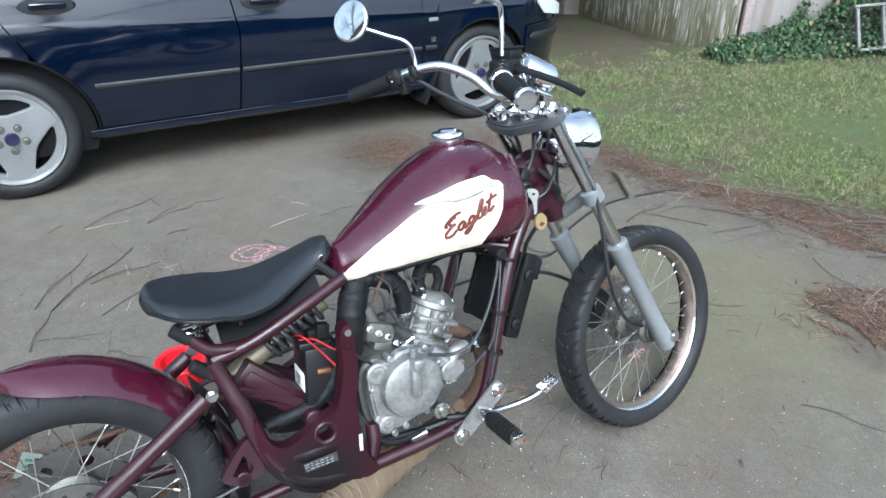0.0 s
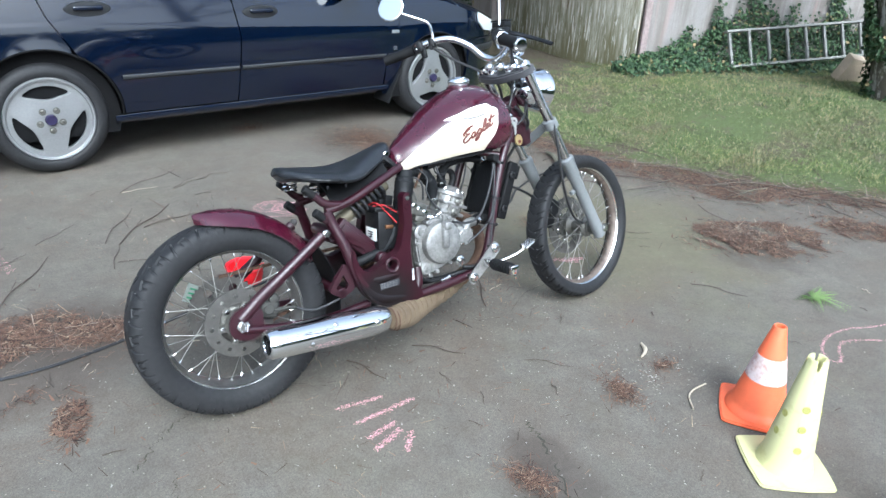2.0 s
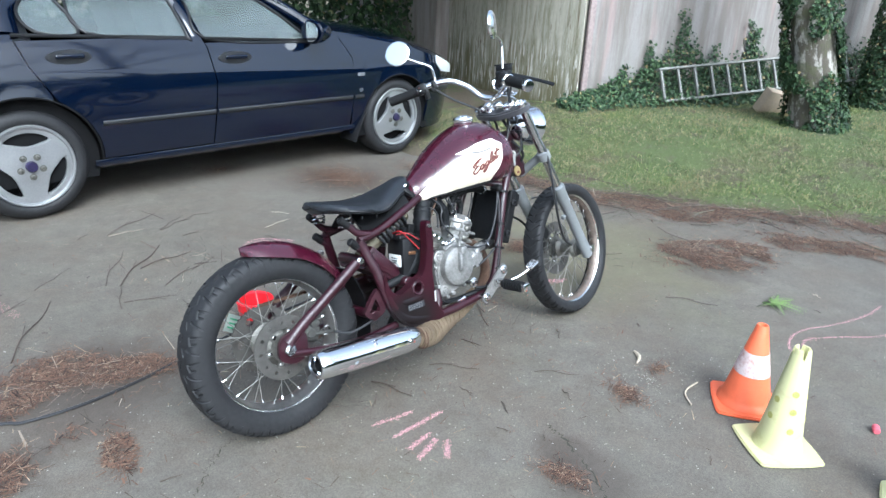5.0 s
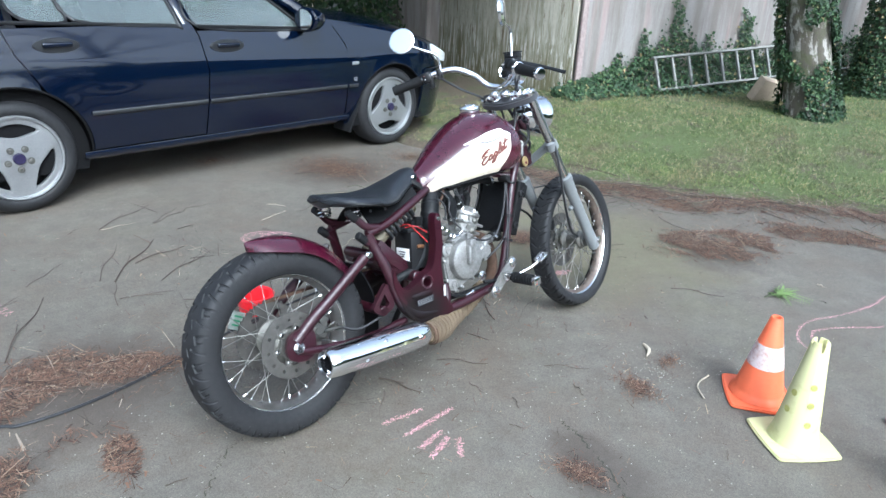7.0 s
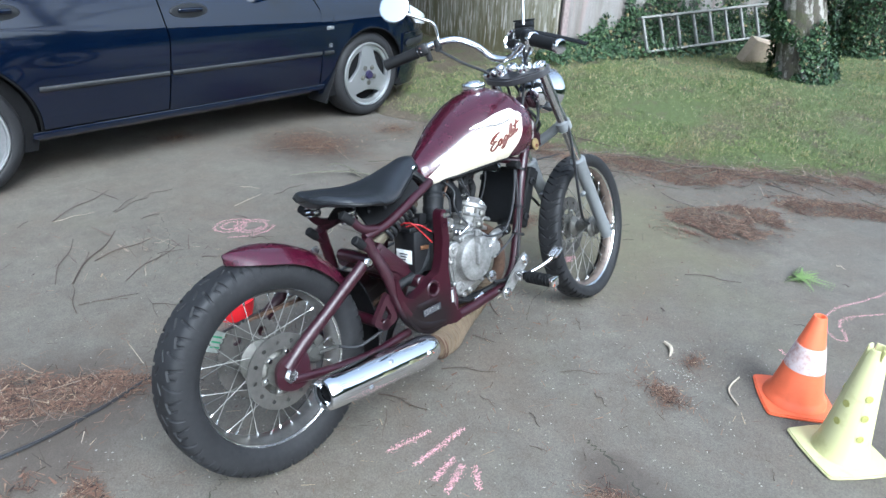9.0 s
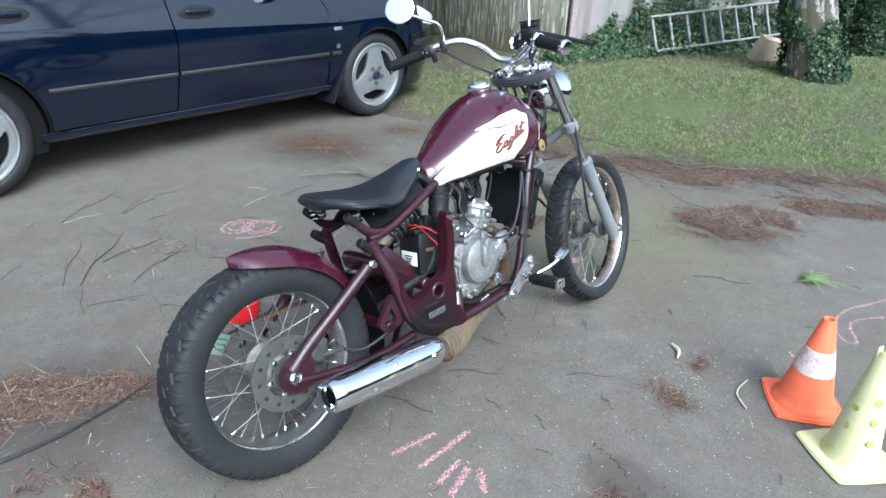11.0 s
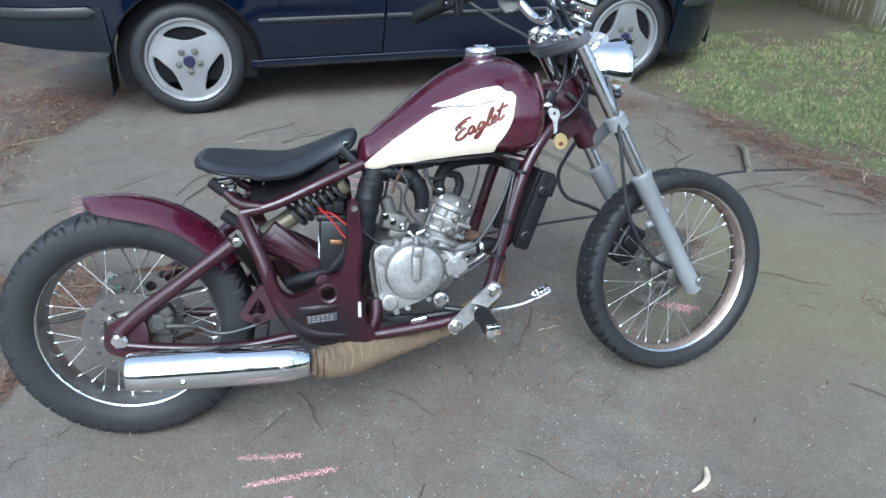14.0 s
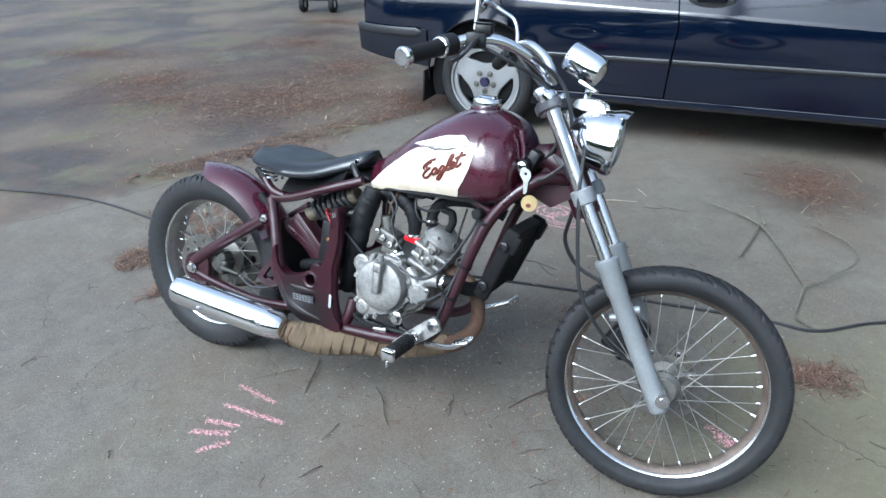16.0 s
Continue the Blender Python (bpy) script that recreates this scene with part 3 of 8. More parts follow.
def gap_rear(z):
    """The rear door's back edge: its own line above, the wheel arch below."""
    return max(gap_line(z), math.sqrt(max(0.0, 0.384 ** 2 - (z - 0.30) ** 2)))


gap_front = curve([0.29, 0.6, 0.78, 0.93], [2.16, 2.175, 2.17, 2.07])
belt = curve([-1.0, 0.0, 0.37, 1.02, 1.8, 2.1], [0.985, 0.985, 0.975, 0.945, 0.91, 0.905])
by_rows("rear_door", 0.295, 0.955, lambda z: gap_rear(z) + 0.004, lambda z: gap_mid(z) - 0.004)
by_rows("front_door", 0.29, 0.915, lambda z: gap_mid(z) + 0.004, lambda z: gap_front(z) - 0.004)
by_columns("front_wing", 2.17, 3.22, lambda x: arch(x, 2.605, 0.335, 0.22) if x < 2.94 else 0.58, lambda x: float(np.interp(x, [2.17, 2.4, 2.7, 3.0, 3.22], [0.93, 0.90, 0.85, 0.76, 0.66])), 60)
by_rows("wing_panel", 0.785, 0.928, lambda z: gap_front(z) + 0.004, lambda z: 2.1725, 16, 6)
b = B()
grid(b, [[(x, side_y(x, z), z) for x in np.linspace(-0.86, gap_line(z) - 0.004, 44)] for z in np.linspace(0.676, 0.985, 60)])
for x0, x1 in ((-0.86, 0.0), (0.0, gap_line(0.676) - 0.004)):
    grid(b, [[(x, side_y(x, z), z) for z in np.linspace(arch(x, 0.0, 0.375, 0.60), 0.676, 14)] for x in np.linspace(x0, x1, 60)])
part("rear_quarter", thicken(b, 0.006), car_paint, car)
# bumpers and sill
b = B()
rows = []
for x in np.linspace(-0.93, -0.37, 24):
    rows.append([(x, side_y(x, z) - 0.012, z) for z in (0.375 + 0.10 * max(0, -0.37 - x) , 0.42 + 0.06 * max(0, -0.37 - x), 0.48, 0.53, 0.57, 0.60)])
grid(b, rows)
rows = []
for y in np.linspace(side_y(-0.93, 0.5), 1.69 - side_y(-0.93, 0.5), 14):
    bow = -0.93 - 0.12 * (1 - ((y - 0.84) / 0.6) ** 2)
    rows.append([(bow, y, z) for z in (0.43, 0.50, 0.56, 0.60)])
grid(b, rows)
bumper_grey = plain("dark_bumper_plastic", (0.0055, 0.0075, 0.0125), 0.38, 0, 0.25, 90, 5, 0.05, spec=0.4)
rear_bumper = part("rear_bumper", thicken(b, 0.02), bumper_grey, car)
b = B()
rows = []
for x in list(np.linspace(2.93, 3.30, 14)) + list(np.linspace(3.32, 3.405, 9)):
    rows.append([(x, side_y(x, z) - 0.012, z) for z in (0.17, 0.24, 0.34, 0.44, 0.52, 0.57)])
grid(b, rows)
rows = []
ye = side_y(3.405, 0.5) - 0.012
for y in np.linspace(ye, 1.69 - ye, 14):
    bow = 3.405 + 0.05 * (1 - ((y - 0.84) / (0.84 - ye)) ** 2)
    rows.append([(bow, y, z) for z in (0.17, 0.34, 0.52, 0.57)])
grid(b, rows)
front_bumper = part("front_bumper", thicken(b, 0.02), car_paint, car)
for name, x0, x1, z in (("rear_bumper_strip", -0.935, -0.40, 0.585), ("front_bumper_strip", 2.95, 3.40, 0.50)):
    b = B()
    tube(b, [(x, side_y(x, z) - 0.020, z) for x in np.linspace(x0, x1, 16)], [0.004] + [0.026] * 14 + [0.004], 10, 3, 0.22)
    part(name, b, car_strip, rear_bumper if "rear" in name else front_bumper)
b = B()
rows = []
for x in np.linspace(0.33, 2.20, 20):
    rows.append([(x, side_y(x, 0.3) + d, z) for d, z in ((0.0, 0.287), (-0.004, 0.275), (0.0, 0.255), (0.03, 0.232), (0.09, 0.222))])
grid(b, rows)
part("sill", thicken(b, 0.01), car_paint, car)
# rubbing strips
for x0, x1, name in ((0.39, 1.073, "rubbing_strip"), (1.093, 2.155, "rubbing_strip"), (2.18, 2.26, "rubbing_strip")):
    b = B()
    zz = 0.505
    tube(b, [(x, side_y(x, zz) - 0.006, zz) for x in np.linspace(x0, x1, 6)], 0.0130, 10, 3, 0.45)
    part(name, b, car_strip, car)
    # thin bright tube stands in for the highlight along the strip's top
    b = B()
    tube(b, [(x, side_y(x, zz) - 0.011, zz + 0.0078) for x in np.linspace(x0 + 0.01, x1 - 0.01, 6)], 0.0018, 6, 3)
    part("strip_highlight", b, dull_chrome, car)
# wheel-arch lips
for cx, r in ((0.0, 0.378), (2.605, 0.338)):
    b = B()
    pts = []
    for a in np.linspace(-0.05, math.pi + (0.02 if cx == 0 else 0.0), 22):
        x, z = cx + r * math.cos(a), 0.30 + r * math.sin(a)
        pts.append((x, side_y(x, z) + 0.003, z))
    tube(b, pts, 0.006, 8, 2)
    part("arch_lip", b, car_under, car)
# door handles
for x, z in ((0.275, 0.868), (1.245, 0.825)):
    h = B()
    y = side_y(x, z)
    lathe(h, [(0.0, 0.004), (0.045, 0.003), (0.052, 0.0), (0.048, -0.010), (0.0, -0.014)], (0, 0, 0), (0, 1, 0), 28)
    h.transform(Matrix.Translation((x, y - 0.002, z)) @ Matrix.Diagonal((2.25, 1, 0.78, 1)))
    handle = part("door_handle", h, car_strip, car)
    h = B()
    block(h, Matrix.Translation((x, y - 0.022, z + 0.006)), (0.15, 0.02, 0.026), 0.009, 3)
    part("grip", h, car_paint, handle)
# wheels
def car_wheel(cx, near):
    s = 1 if near else -1
    hub = Vector((cx, 0.0 if near else 1.69, 0.305))
    w = (0, -s, 0)
    b = B()
    lathe(b, [(0.220, -0.19), (0.240, -0.20), (0.275, -0.198), (0.300, -0.175), (0.306, -0.11), (0.300, -0.03), (0.280, -0.004), (0.252, 0.005), (0.240, 0.002), (0.228, -0.004), (0.220, -0.02), (0.217, -0.10)], hub, w, 72, True)
    wheel = part("wheel", b, tyre_rubber, car)
    b = B()
    lathe(b, [(0.214, -0.18), (0.227, -0.19), (0.229, -0.006), (0.221, 0.006), (0.212, 0.004), (0.204, -0.02), (0.200, -0.10), (0.204, -0.17)], hub, w, 72, True)
    part("rim", b, car_silver, wheel)
    b = B()
    lathe(b, [(0.0, -0.085), (0.199, -0.085), (0.2, -0.09), (0, -0.095)], hub, w, 40)
    part("brake_cover", b, car_under, wheel)
    # three broad spokes: a disc with three curved openings
    b = B()
    holes = []
    for k in range(3):
        mid = math.pi / 2 + k * 2 * math.pi / 3 + (math.pi if cx > 1 else 0)
        pts = []
        for a in np.linspace(-0.70, 0.70, 12):
            pts.append((0.181 * math.cos(mid + a), 0.181 * math.sin(mid + a)))
        for a in np.linspace(0.67, -0.67, 9):
            rr = 0.108 + 0.056 * (abs(a) / 0.67) ** 2.2
            pts.append((rr * math.cos(mid + a), rr * math.sin(mid + a)))
        holes.append(pts)
    slab(b, circle(0, 0, 0.213, 48), 0.0, 0.028, None, 0, holes)
    bmesh.ops.bevel(b, geom=[e for e in b.edges if e.is_manifold and e.calc_face_angle(0) > 1.2], offset=0.005, segments=2, affect="EDGES")
    for v in b.verts:
        r = math.hypot(v.co.x, v.co.z)
        v.co.y += 0.018 * (1 - min(1, r / 0.19)) * -1 + 0.01
    b.transform(Matrix.Translation(hub) @ (Matrix() if near else Matrix.Rotation(math.pi, 4, "Z")))
    part("spoked_face", b, car_silver, wheel)
    b = B()
    lathe(b, [(0.0, 0.020), (0.026, 0.019), (0.030, 0.012), (0.031, 0.0)], hub, w, 24)
    part("hub_badge", b, badge_blue, wheel)
    for k in range(5):
        a = k * 2 * math.pi / 5 - math.pi / 2
        b = B()
        lathe(b, [(0.018, -0.001), (0.018, 0.003), (0.012, 0.002), (0.012, 0.009), (0.008, 0.011), (0.007, 0.004), (0.0, 0.004)], hub + Vector((0.058 * math.cos(a), 0, 0.058 * math.sin(a))), w, 14)
        part("wheel_bolt", b, alloy_dark, wheel)


for cx in (0.0, 2.605):
    for near in (True, False):
        car_wheel(cx, near)
# inner shell, hood, roof, far flank
b = B()
block(b, pose(1.295, 0.845, 0.45), (3.3, 1.50, 0.48), 0.05)
block(b, pose(-0.55, 0.845, 0.53), (0.5, 1.30, 0.14), 0.03)
part("underbody", b, car_under, car)
for cx in (0.0, 2.605):
    b = B()
    lathe(b, [(0.365, 0.0), (0.365, 0.28), (0, 0.28)], (cx, 0.03, 0.30), (0, 1, 0), 40)
    for v in b.verts:
        v.co.z = max(v.co.z, 0.19)
    part("wheel_well", b, car_under, car)
b = B()
rows = []
for x in np.linspace(2.02, 3.30, 26):
    e = side_y(x, 0.9) - 0.01
    zt = float(np.interp(x, [2.0, 2.4, 2.7, 3.0, 3.3], [0.955, 0.905, 0.855, 0.77, 0.64]))
    rows.append([(x + 0.12 * (1 - ((y - 0.845) / 0.9) ** 2), y, zt + 0.075 * (1 - (abs(y - 0.845) / 0.86) ** 3)) for y in np.linspace(e + 0.03, 1.69 - e - 0.03, 19)])
grid(b, rows)
part("bonnet", thicken(b, 0.01), car_paint, car)
b = B()
rows = []
for x in np.linspace(1.98, 3.18, 30):
    e = side_y(x, 0.9) - 0.01
    zt = float(np.interp(x, [2.0, 2.4, 2.7, 3.0, 3.3], [0.955, 0.905, 0.855, 0.77, 0.64]))
    zw = float(np.interp(x, [1.98, 2.16, 2.17, 2.4, 2.7, 3.0, 3.22], [0.912, 0.912, 0.928, 0.898, 0.848, 0.758, 0.658]))
    yb = e + 0.032
    top = (x + 0.12 * (1 - ((yb - 0.845) / 0.9) ** 2), yb, zt + 0.075 * (1 - (abs(yb - 0.845) / 0.86) ** 3) - 0.003)
    low = (x, side_y(x, zw) + 0.003, zw)
    rows.append([low, tuple((2 * p + q) / 3 for p, q in zip(low, top)), tuple((p + 2 * q) / 3 + (0.004 if k == 2 else 0) for k, (p, q) in enumerate(zip(low, top))), top])
grid(b, rows)
part("wing_top", thicken(b, 0.006), car_paint, car)
b = B()
rows = []
for x, z, inset in ((2.0, 0.95, 0.11), (1.75, 1.10, 0.17), (1.45, 1.27, 0.24), (1.2, 1.385, 0.29)):
    rows.append([(x + 0.12 * (1 - ((y - 0.845) / 0.8) ** 2), y, z) for y in np.linspace(inset, 1.69 - inset, 13)])
grid(b, rows)
part("windscreen", thicken(b, 0.006), car_glass, car)
b = B()
rows = []
for x, z, inset in ((1.28, 1.37, 0.26), (1.0, 1.42, 0.27), (0.5, 1.43, 0.28), (0.0, 1.41, 0.29), (-0.35, 1.36, 0.31)):
    rows.append([(x, y, z + 0.03 * (1 - ((y - 0.845) / 0.6) ** 2)) for y in np.linspace(inset, 1.69 - inset, 13)])
grid(b, rows)
part("roof", thicken(b, 0.012), car_paint, car)
b = B()
rows = []
for x, z, inset in ((-0.35, 1.37, 0.31), (-0.62, 1.22, 0.26), (-0.84, 1.02, 0.18)):
    rows.append([(x, y, z) for y in np.linspace(inset, 1.69 - inset, 9)])
grid(b, rows)
part("rear_window", thicken(b, 0.006), car_glass, car)
b = B()
rows = []
for z in (0.56, 0.75, 0.9, 0.985, 1.02):
    x0 = -0.86 + (0.06 if z > 1.0 else 0)
    e = side_y(-0.86, min(z, 0.95))
    rows.append([(x0 - 0.1 * (1 - ((y - 0.845) / 0.7) ** 2), y, z) for y in np.linspace(e, 1.69 - e, 13)])
grid(b, rows)
part("tailgate", thicken(b, 0.01), car_paint, car)
b = B()
rows = []
for x in np.linspace(-0.86, 3.2, 40):
    top = float(np.interp(x, [-1, 2.1, 2.7, 3.2], [0.98, 0.92, 0.85, 0.66]))
    rows.append([(x, 1.69 - side_y(x, z), z) for z in np.linspace(0.6 if abs(x) < 0.38 or abs(x - 2.6) < 0.35 else 0.25, top, 9)])
grid(b, rows)
part("far_flank", thicken(b, 0.01), car_paint, car)
# greenhouse: pillars, window seals and panes
def pane(name, outline, seal=True):
    b = B()
    slab(b, outline, -0.003, 0.003)
    for v in b.verts:
        v.co.y += side_y(v.co.x, v.co.z) + 0.012
    part(name, b, car_glass, car)
    b = B()
    pts = [(x, side_y(x, z) + 0.004, z) for x, z in outline]
    tube(b, pts + pts[:1], 0.009, 8, 2)
    part("window_seal", b, black_plastic, car)


pane("rear_quarter_pane", rounded([(0.15, 0.995), (0.36, 0.985), (0.30, 1.15), (0.22, 1.20), (0.10, 1.10)], 3))
pane("rear_door_pane", rounded([(0.40, 0.985), (0.93, 0.945), (0.97, 0.95), (0.93, 1.18), (0.88, 1.30), (0.60, 1.31), (0.42, 1.26), (0.36, 1.18)], 3))
pane("front_door_pane", rounded([(1.09, 0.935), (1.77, 0.90), (1.83, 0.91), (1.60, 1.12), (1.36, 1.27), (1.18, 1.31), (1.05, 1.30), (1.04, 1.12)], 3))
for name, line, r in (("middle_pillar", [(1.03, 0.94), (1.0, 1.1), (0.96, 1.34)], 0.045), ("front_pillar", [(2.0, 0.93), (1.72, 1.12), (1.3, 1.37)], 0.04),
                      ("rear_pillar", [(0.02, 0.98), (0.05, 1.12), (0.2, 1.25), (-0.3, 1.36)], 0.06), ("window_rail", [(-0.2, 1.35), (0.5, 1.385), (1.3, 1.36)], 0.035)):
    b = B()
    tube(b, [(x, side_y(x, z) + 0.03, z) for x, z in line], r, 12, 6, 0.5)
    part(name, b, car_paint, car)
for x, z in ((0.5, 0.96), (1.45, 0.925)):
    b = B()
    w = 0.95 if x < 1 else 0.76
    tube(b, [(x - w / 2, side_y(x, z) - 0.002, belt(x - w / 2)), (x + w / 2, side_y(x, z) - 0.002, belt(x + w / 2))], 0.010, 8, 2, 0.5)
    part("waist_seal", b, black_plastic, car)
for x, y in ((1.0, 0.45), (1.0, 1.2)):
    b = B()
    block(b, pose(x, y, 0.86, 0, -12, 0), (0.16, 0.5, 0.62), 0.06, 3)
    fs = part("front_seat", b, seat_cloth, car)
    b = B()
    block(b, pose(x - 0.08, y, 1.22, 0, -8, 0), (0.09, 0.26, 0.17), 0.03, 3)
    part("headrest", b, seat_cloth, fs)
b = B()
block(b, pose(0.1, 0.845, 0.88, 0, -14, 0), (0.18, 1.2, 0.55), 0.06, 3)
part("rear_seat", b, seat_cloth, car)
b = B()
block(b, pose(1.83, 0.845, 0.86), (0.35, 1.3, 0.22), 0.06, 3)
part("dashboard", b, car_under, car)
# door mirror
b = B()
mx = 1.80
lathe(b, [(0.0, 0.10), (0.06, 0.085), (0.082, 0.03), (0.085, -0.02), (0.075, -0.03), (0.0, -0.03)], (0, 0, 0), (1, 0, 0), 24)
b.transform(Matrix.Translation((mx, -0.075, 0.975)) @ Matrix.Rotation(radians(10), 4, "Z") @ Matrix.Diagonal((1, 1.25, 0.92, 1)))
mirror = part("door_mirror", b, car_paint, car)
b = B()
lathe(b, [(0.0, 0.0), (0.074, 0.0), (0.074, 0.004), (0, 0.004)], (0, 0, 0), (-1, 0, 0), 24)
b.transform(Matrix.Translation((mx - 0.033, -0.075, 0.975)) @ Matrix.Diagonal((1, 1.2, 0.88, 1)))
part("mirror_glass", b, mirror_glass, mirror)
b = B()
tube(b, [(mx + 0.02, 0.0, 0.93), (mx + 0.02, -0.04, 0.945)], 0.028, 10, 2)
part("mirror_arm", b, black_plastic, mirror)
# headlamp
b = B()
rows = []
for x in np.linspace(2.99, 3.26, 9):
    zl, zh = float(np.interp(x, [2.99, 3.05, 3.26], [0.70, 0.635, 0.60])), float(np.interp(x, [2.99, 3.26], [0.765, 0.665]))
    rows.append([(x + 0.03, side_y(x, z) - 0.012, z) for z in np.linspace(zl, zh, 6)])
grid(b, rows)
lamp = part("headlamp", thicken(b, 0.012), plain("lamp_lens", (0.62, 0.64, 0.64), 0.08, 0.3, 0.06, 60, 8, 0.05), car)
b = B()
block(b, pose(3.05, 0.35, 0.62), (0.3, 0.4, 0.16), 0.03)
part("reflector", b, dull_chrome, lamp)
# mud flaps, badges
for x in (2.235, -0.405):
    b = B()
    h = 0.25 if x > 0 else 0.20
    block(b, pose(x, 0.070, 0.150 + h / 2, 0, 24 if x > 0 else 4, 0), (0.012, 0.20, h), 0.004)
    part("mud_flap", b, rubber, car)
b = B()
block(b, Matrix.Translation((2.235, side_y(2.235, 0.664) - 0.003, 0.664)), (0.062, 0.006, 0.022), 0.002)
part("wing_badge", b, car_silver, car)


def letters(text, size, m, mat, parent, name):
    cu = bpy.data.curves.new(name, "FONT")
    cu.body, cu.size, cu.extrude = text, size, size * 0.04
    cu.align_x, cu.align_y = "CENTER", "CENTER"
    o = bpy.data.objects.new(name, cu)
    scene.collection.objects.link(o)
    me = bpy.data.meshes.new_from_object(o.evaluated_get(bpy.context.evaluated_depsgraph_get()))
    bpy.data.objects.remove(o)
    me.materials.append(mat)
    ob = new(name, me)
    ob.parent = parent
    ob.matrix_basis = m
    return ob


letters("SE", 0.035, pose(2.235, side_y(2.235, 0.549) - 0.004, 0.549, 90, 0, 0), car_silver, car, "trim_letters")

# ---------------------------------------------------------------- motorcycle
BIKE = pose(0.006, -0.030, 0, -12.5, 0, 0)
bike = thing("motorcycle", BIKE, "maroon and cream custom motorcycle with a black sprung seat", "motorcycle")
RAKE = radians(27.7)
HEAD = Vector((1.148, 0, 0.726))
AXIS = Vector((-math.sin(RAKE), 0, math.cos(RAKE)))
STEER = Matrix.Translation(HEAD) @ Matrix.Rotation(radians(8), 4, AXIS) @ Matrix.Translation(-HEAD)
REAR, FRONT = Vector((0.006, 0, 0.293)), Vector((1.428, -0.027, 0.280))


def tyre_mesh(centre, r_out, r_in, half, bead, name, parent, xf, period, grooves, turn, cut_w=0.05, cut_d=0.006):
    """A tyre with its tread grooves cut in."""
    n = 1300
    a = np.linspace(0, 2 * math.pi, n, endpoint=False)[:, None]
    s = np.concatenate([np.linspace(-1, -0.70, 10), np.linspace(-0.69, 0.69, 108), np.linspace(0.70, 1, 10)])[None, :]
    m = s.shape[1]
    th = s * 2.30
    ab = np.abs(th)
    crown = ab < math.pi / 2
    y = np.where(crown, half * np.sin(th), np.sign(th) * (half - (half - bead) * (np.maximum(0, ab - math.pi / 2) / (2.30 - math.pi / 2)) ** 2))
    k = np.maximum(0, np.cos(np.minimum(ab, math.pi / 2)))
    mid = r_in + (r_out - r_in) * 0.48
    r = np.where(crown, mid + (r_out - mid) * (1 - (1 - k) ** 1.7) ** 0.75, mid - (mid - r_in) * (ab - math.pi / 2) / (2.30 - math.pi / 2))
    u = (a * period / (2 * math.pi) + np.where(s < 0, 0.5, 0.0)) % 1.0
    q = np.broadcast_to(np.abs(s) / (0.66 if turn else 0.64), u.shape)
    cut = np.zeros(u.shape)
    for (u0, q0), (u1, q1) in grooves:
        for du in (-1, 0, 1):
            px, py, dx, dy = u + du - u0, q - q0, u1 - u0, q1 - q0
            t = np.clip((px * dx + py * dy) / (dx * dx + dy * dy), 0, 1)
            d = np.hypot((px - t * dx) * 0.75, py - t * dy)
            cut = np.maximum(cut, np.clip((cut_w - d) / (cut_w * 0.35), 0, 1))
    r = r - cut_d * cut * (q < 1.05)
    # one moulded ring on each side wall
    y = y + np.where(np.abs(ab - 1.95) < 0.03, np.sign(s) * 0.0010, 0)
    ang = a if turn else -a
    pts = np.stack([centre.x + r * np.cos(ang), np.broadcast_to(centre.y + y, r.shape), centre.z + r * np.sin(ang)], -1).reshape(-1, 3)
    mat = np.array(xf)
    pts = pts @ mat[:3, :3].T + mat[:3, 3]
    i, j = np.meshgrid(np.arange(n), np.arange(m - 1), indexing="ij")
    i, j = i.ravel(), j.ravel()
    e, f = i * m + j, ((i + 1) % n) * m + j
    faces = np.stack([e, e + 1, f + 1, f], -1).tolist()
    tyre = raw(name, pts.tolist(), faces, tyre_rubber, parent)
    tyre.data.set_sharp_from_angle(angle=radians(22))
    return tyre


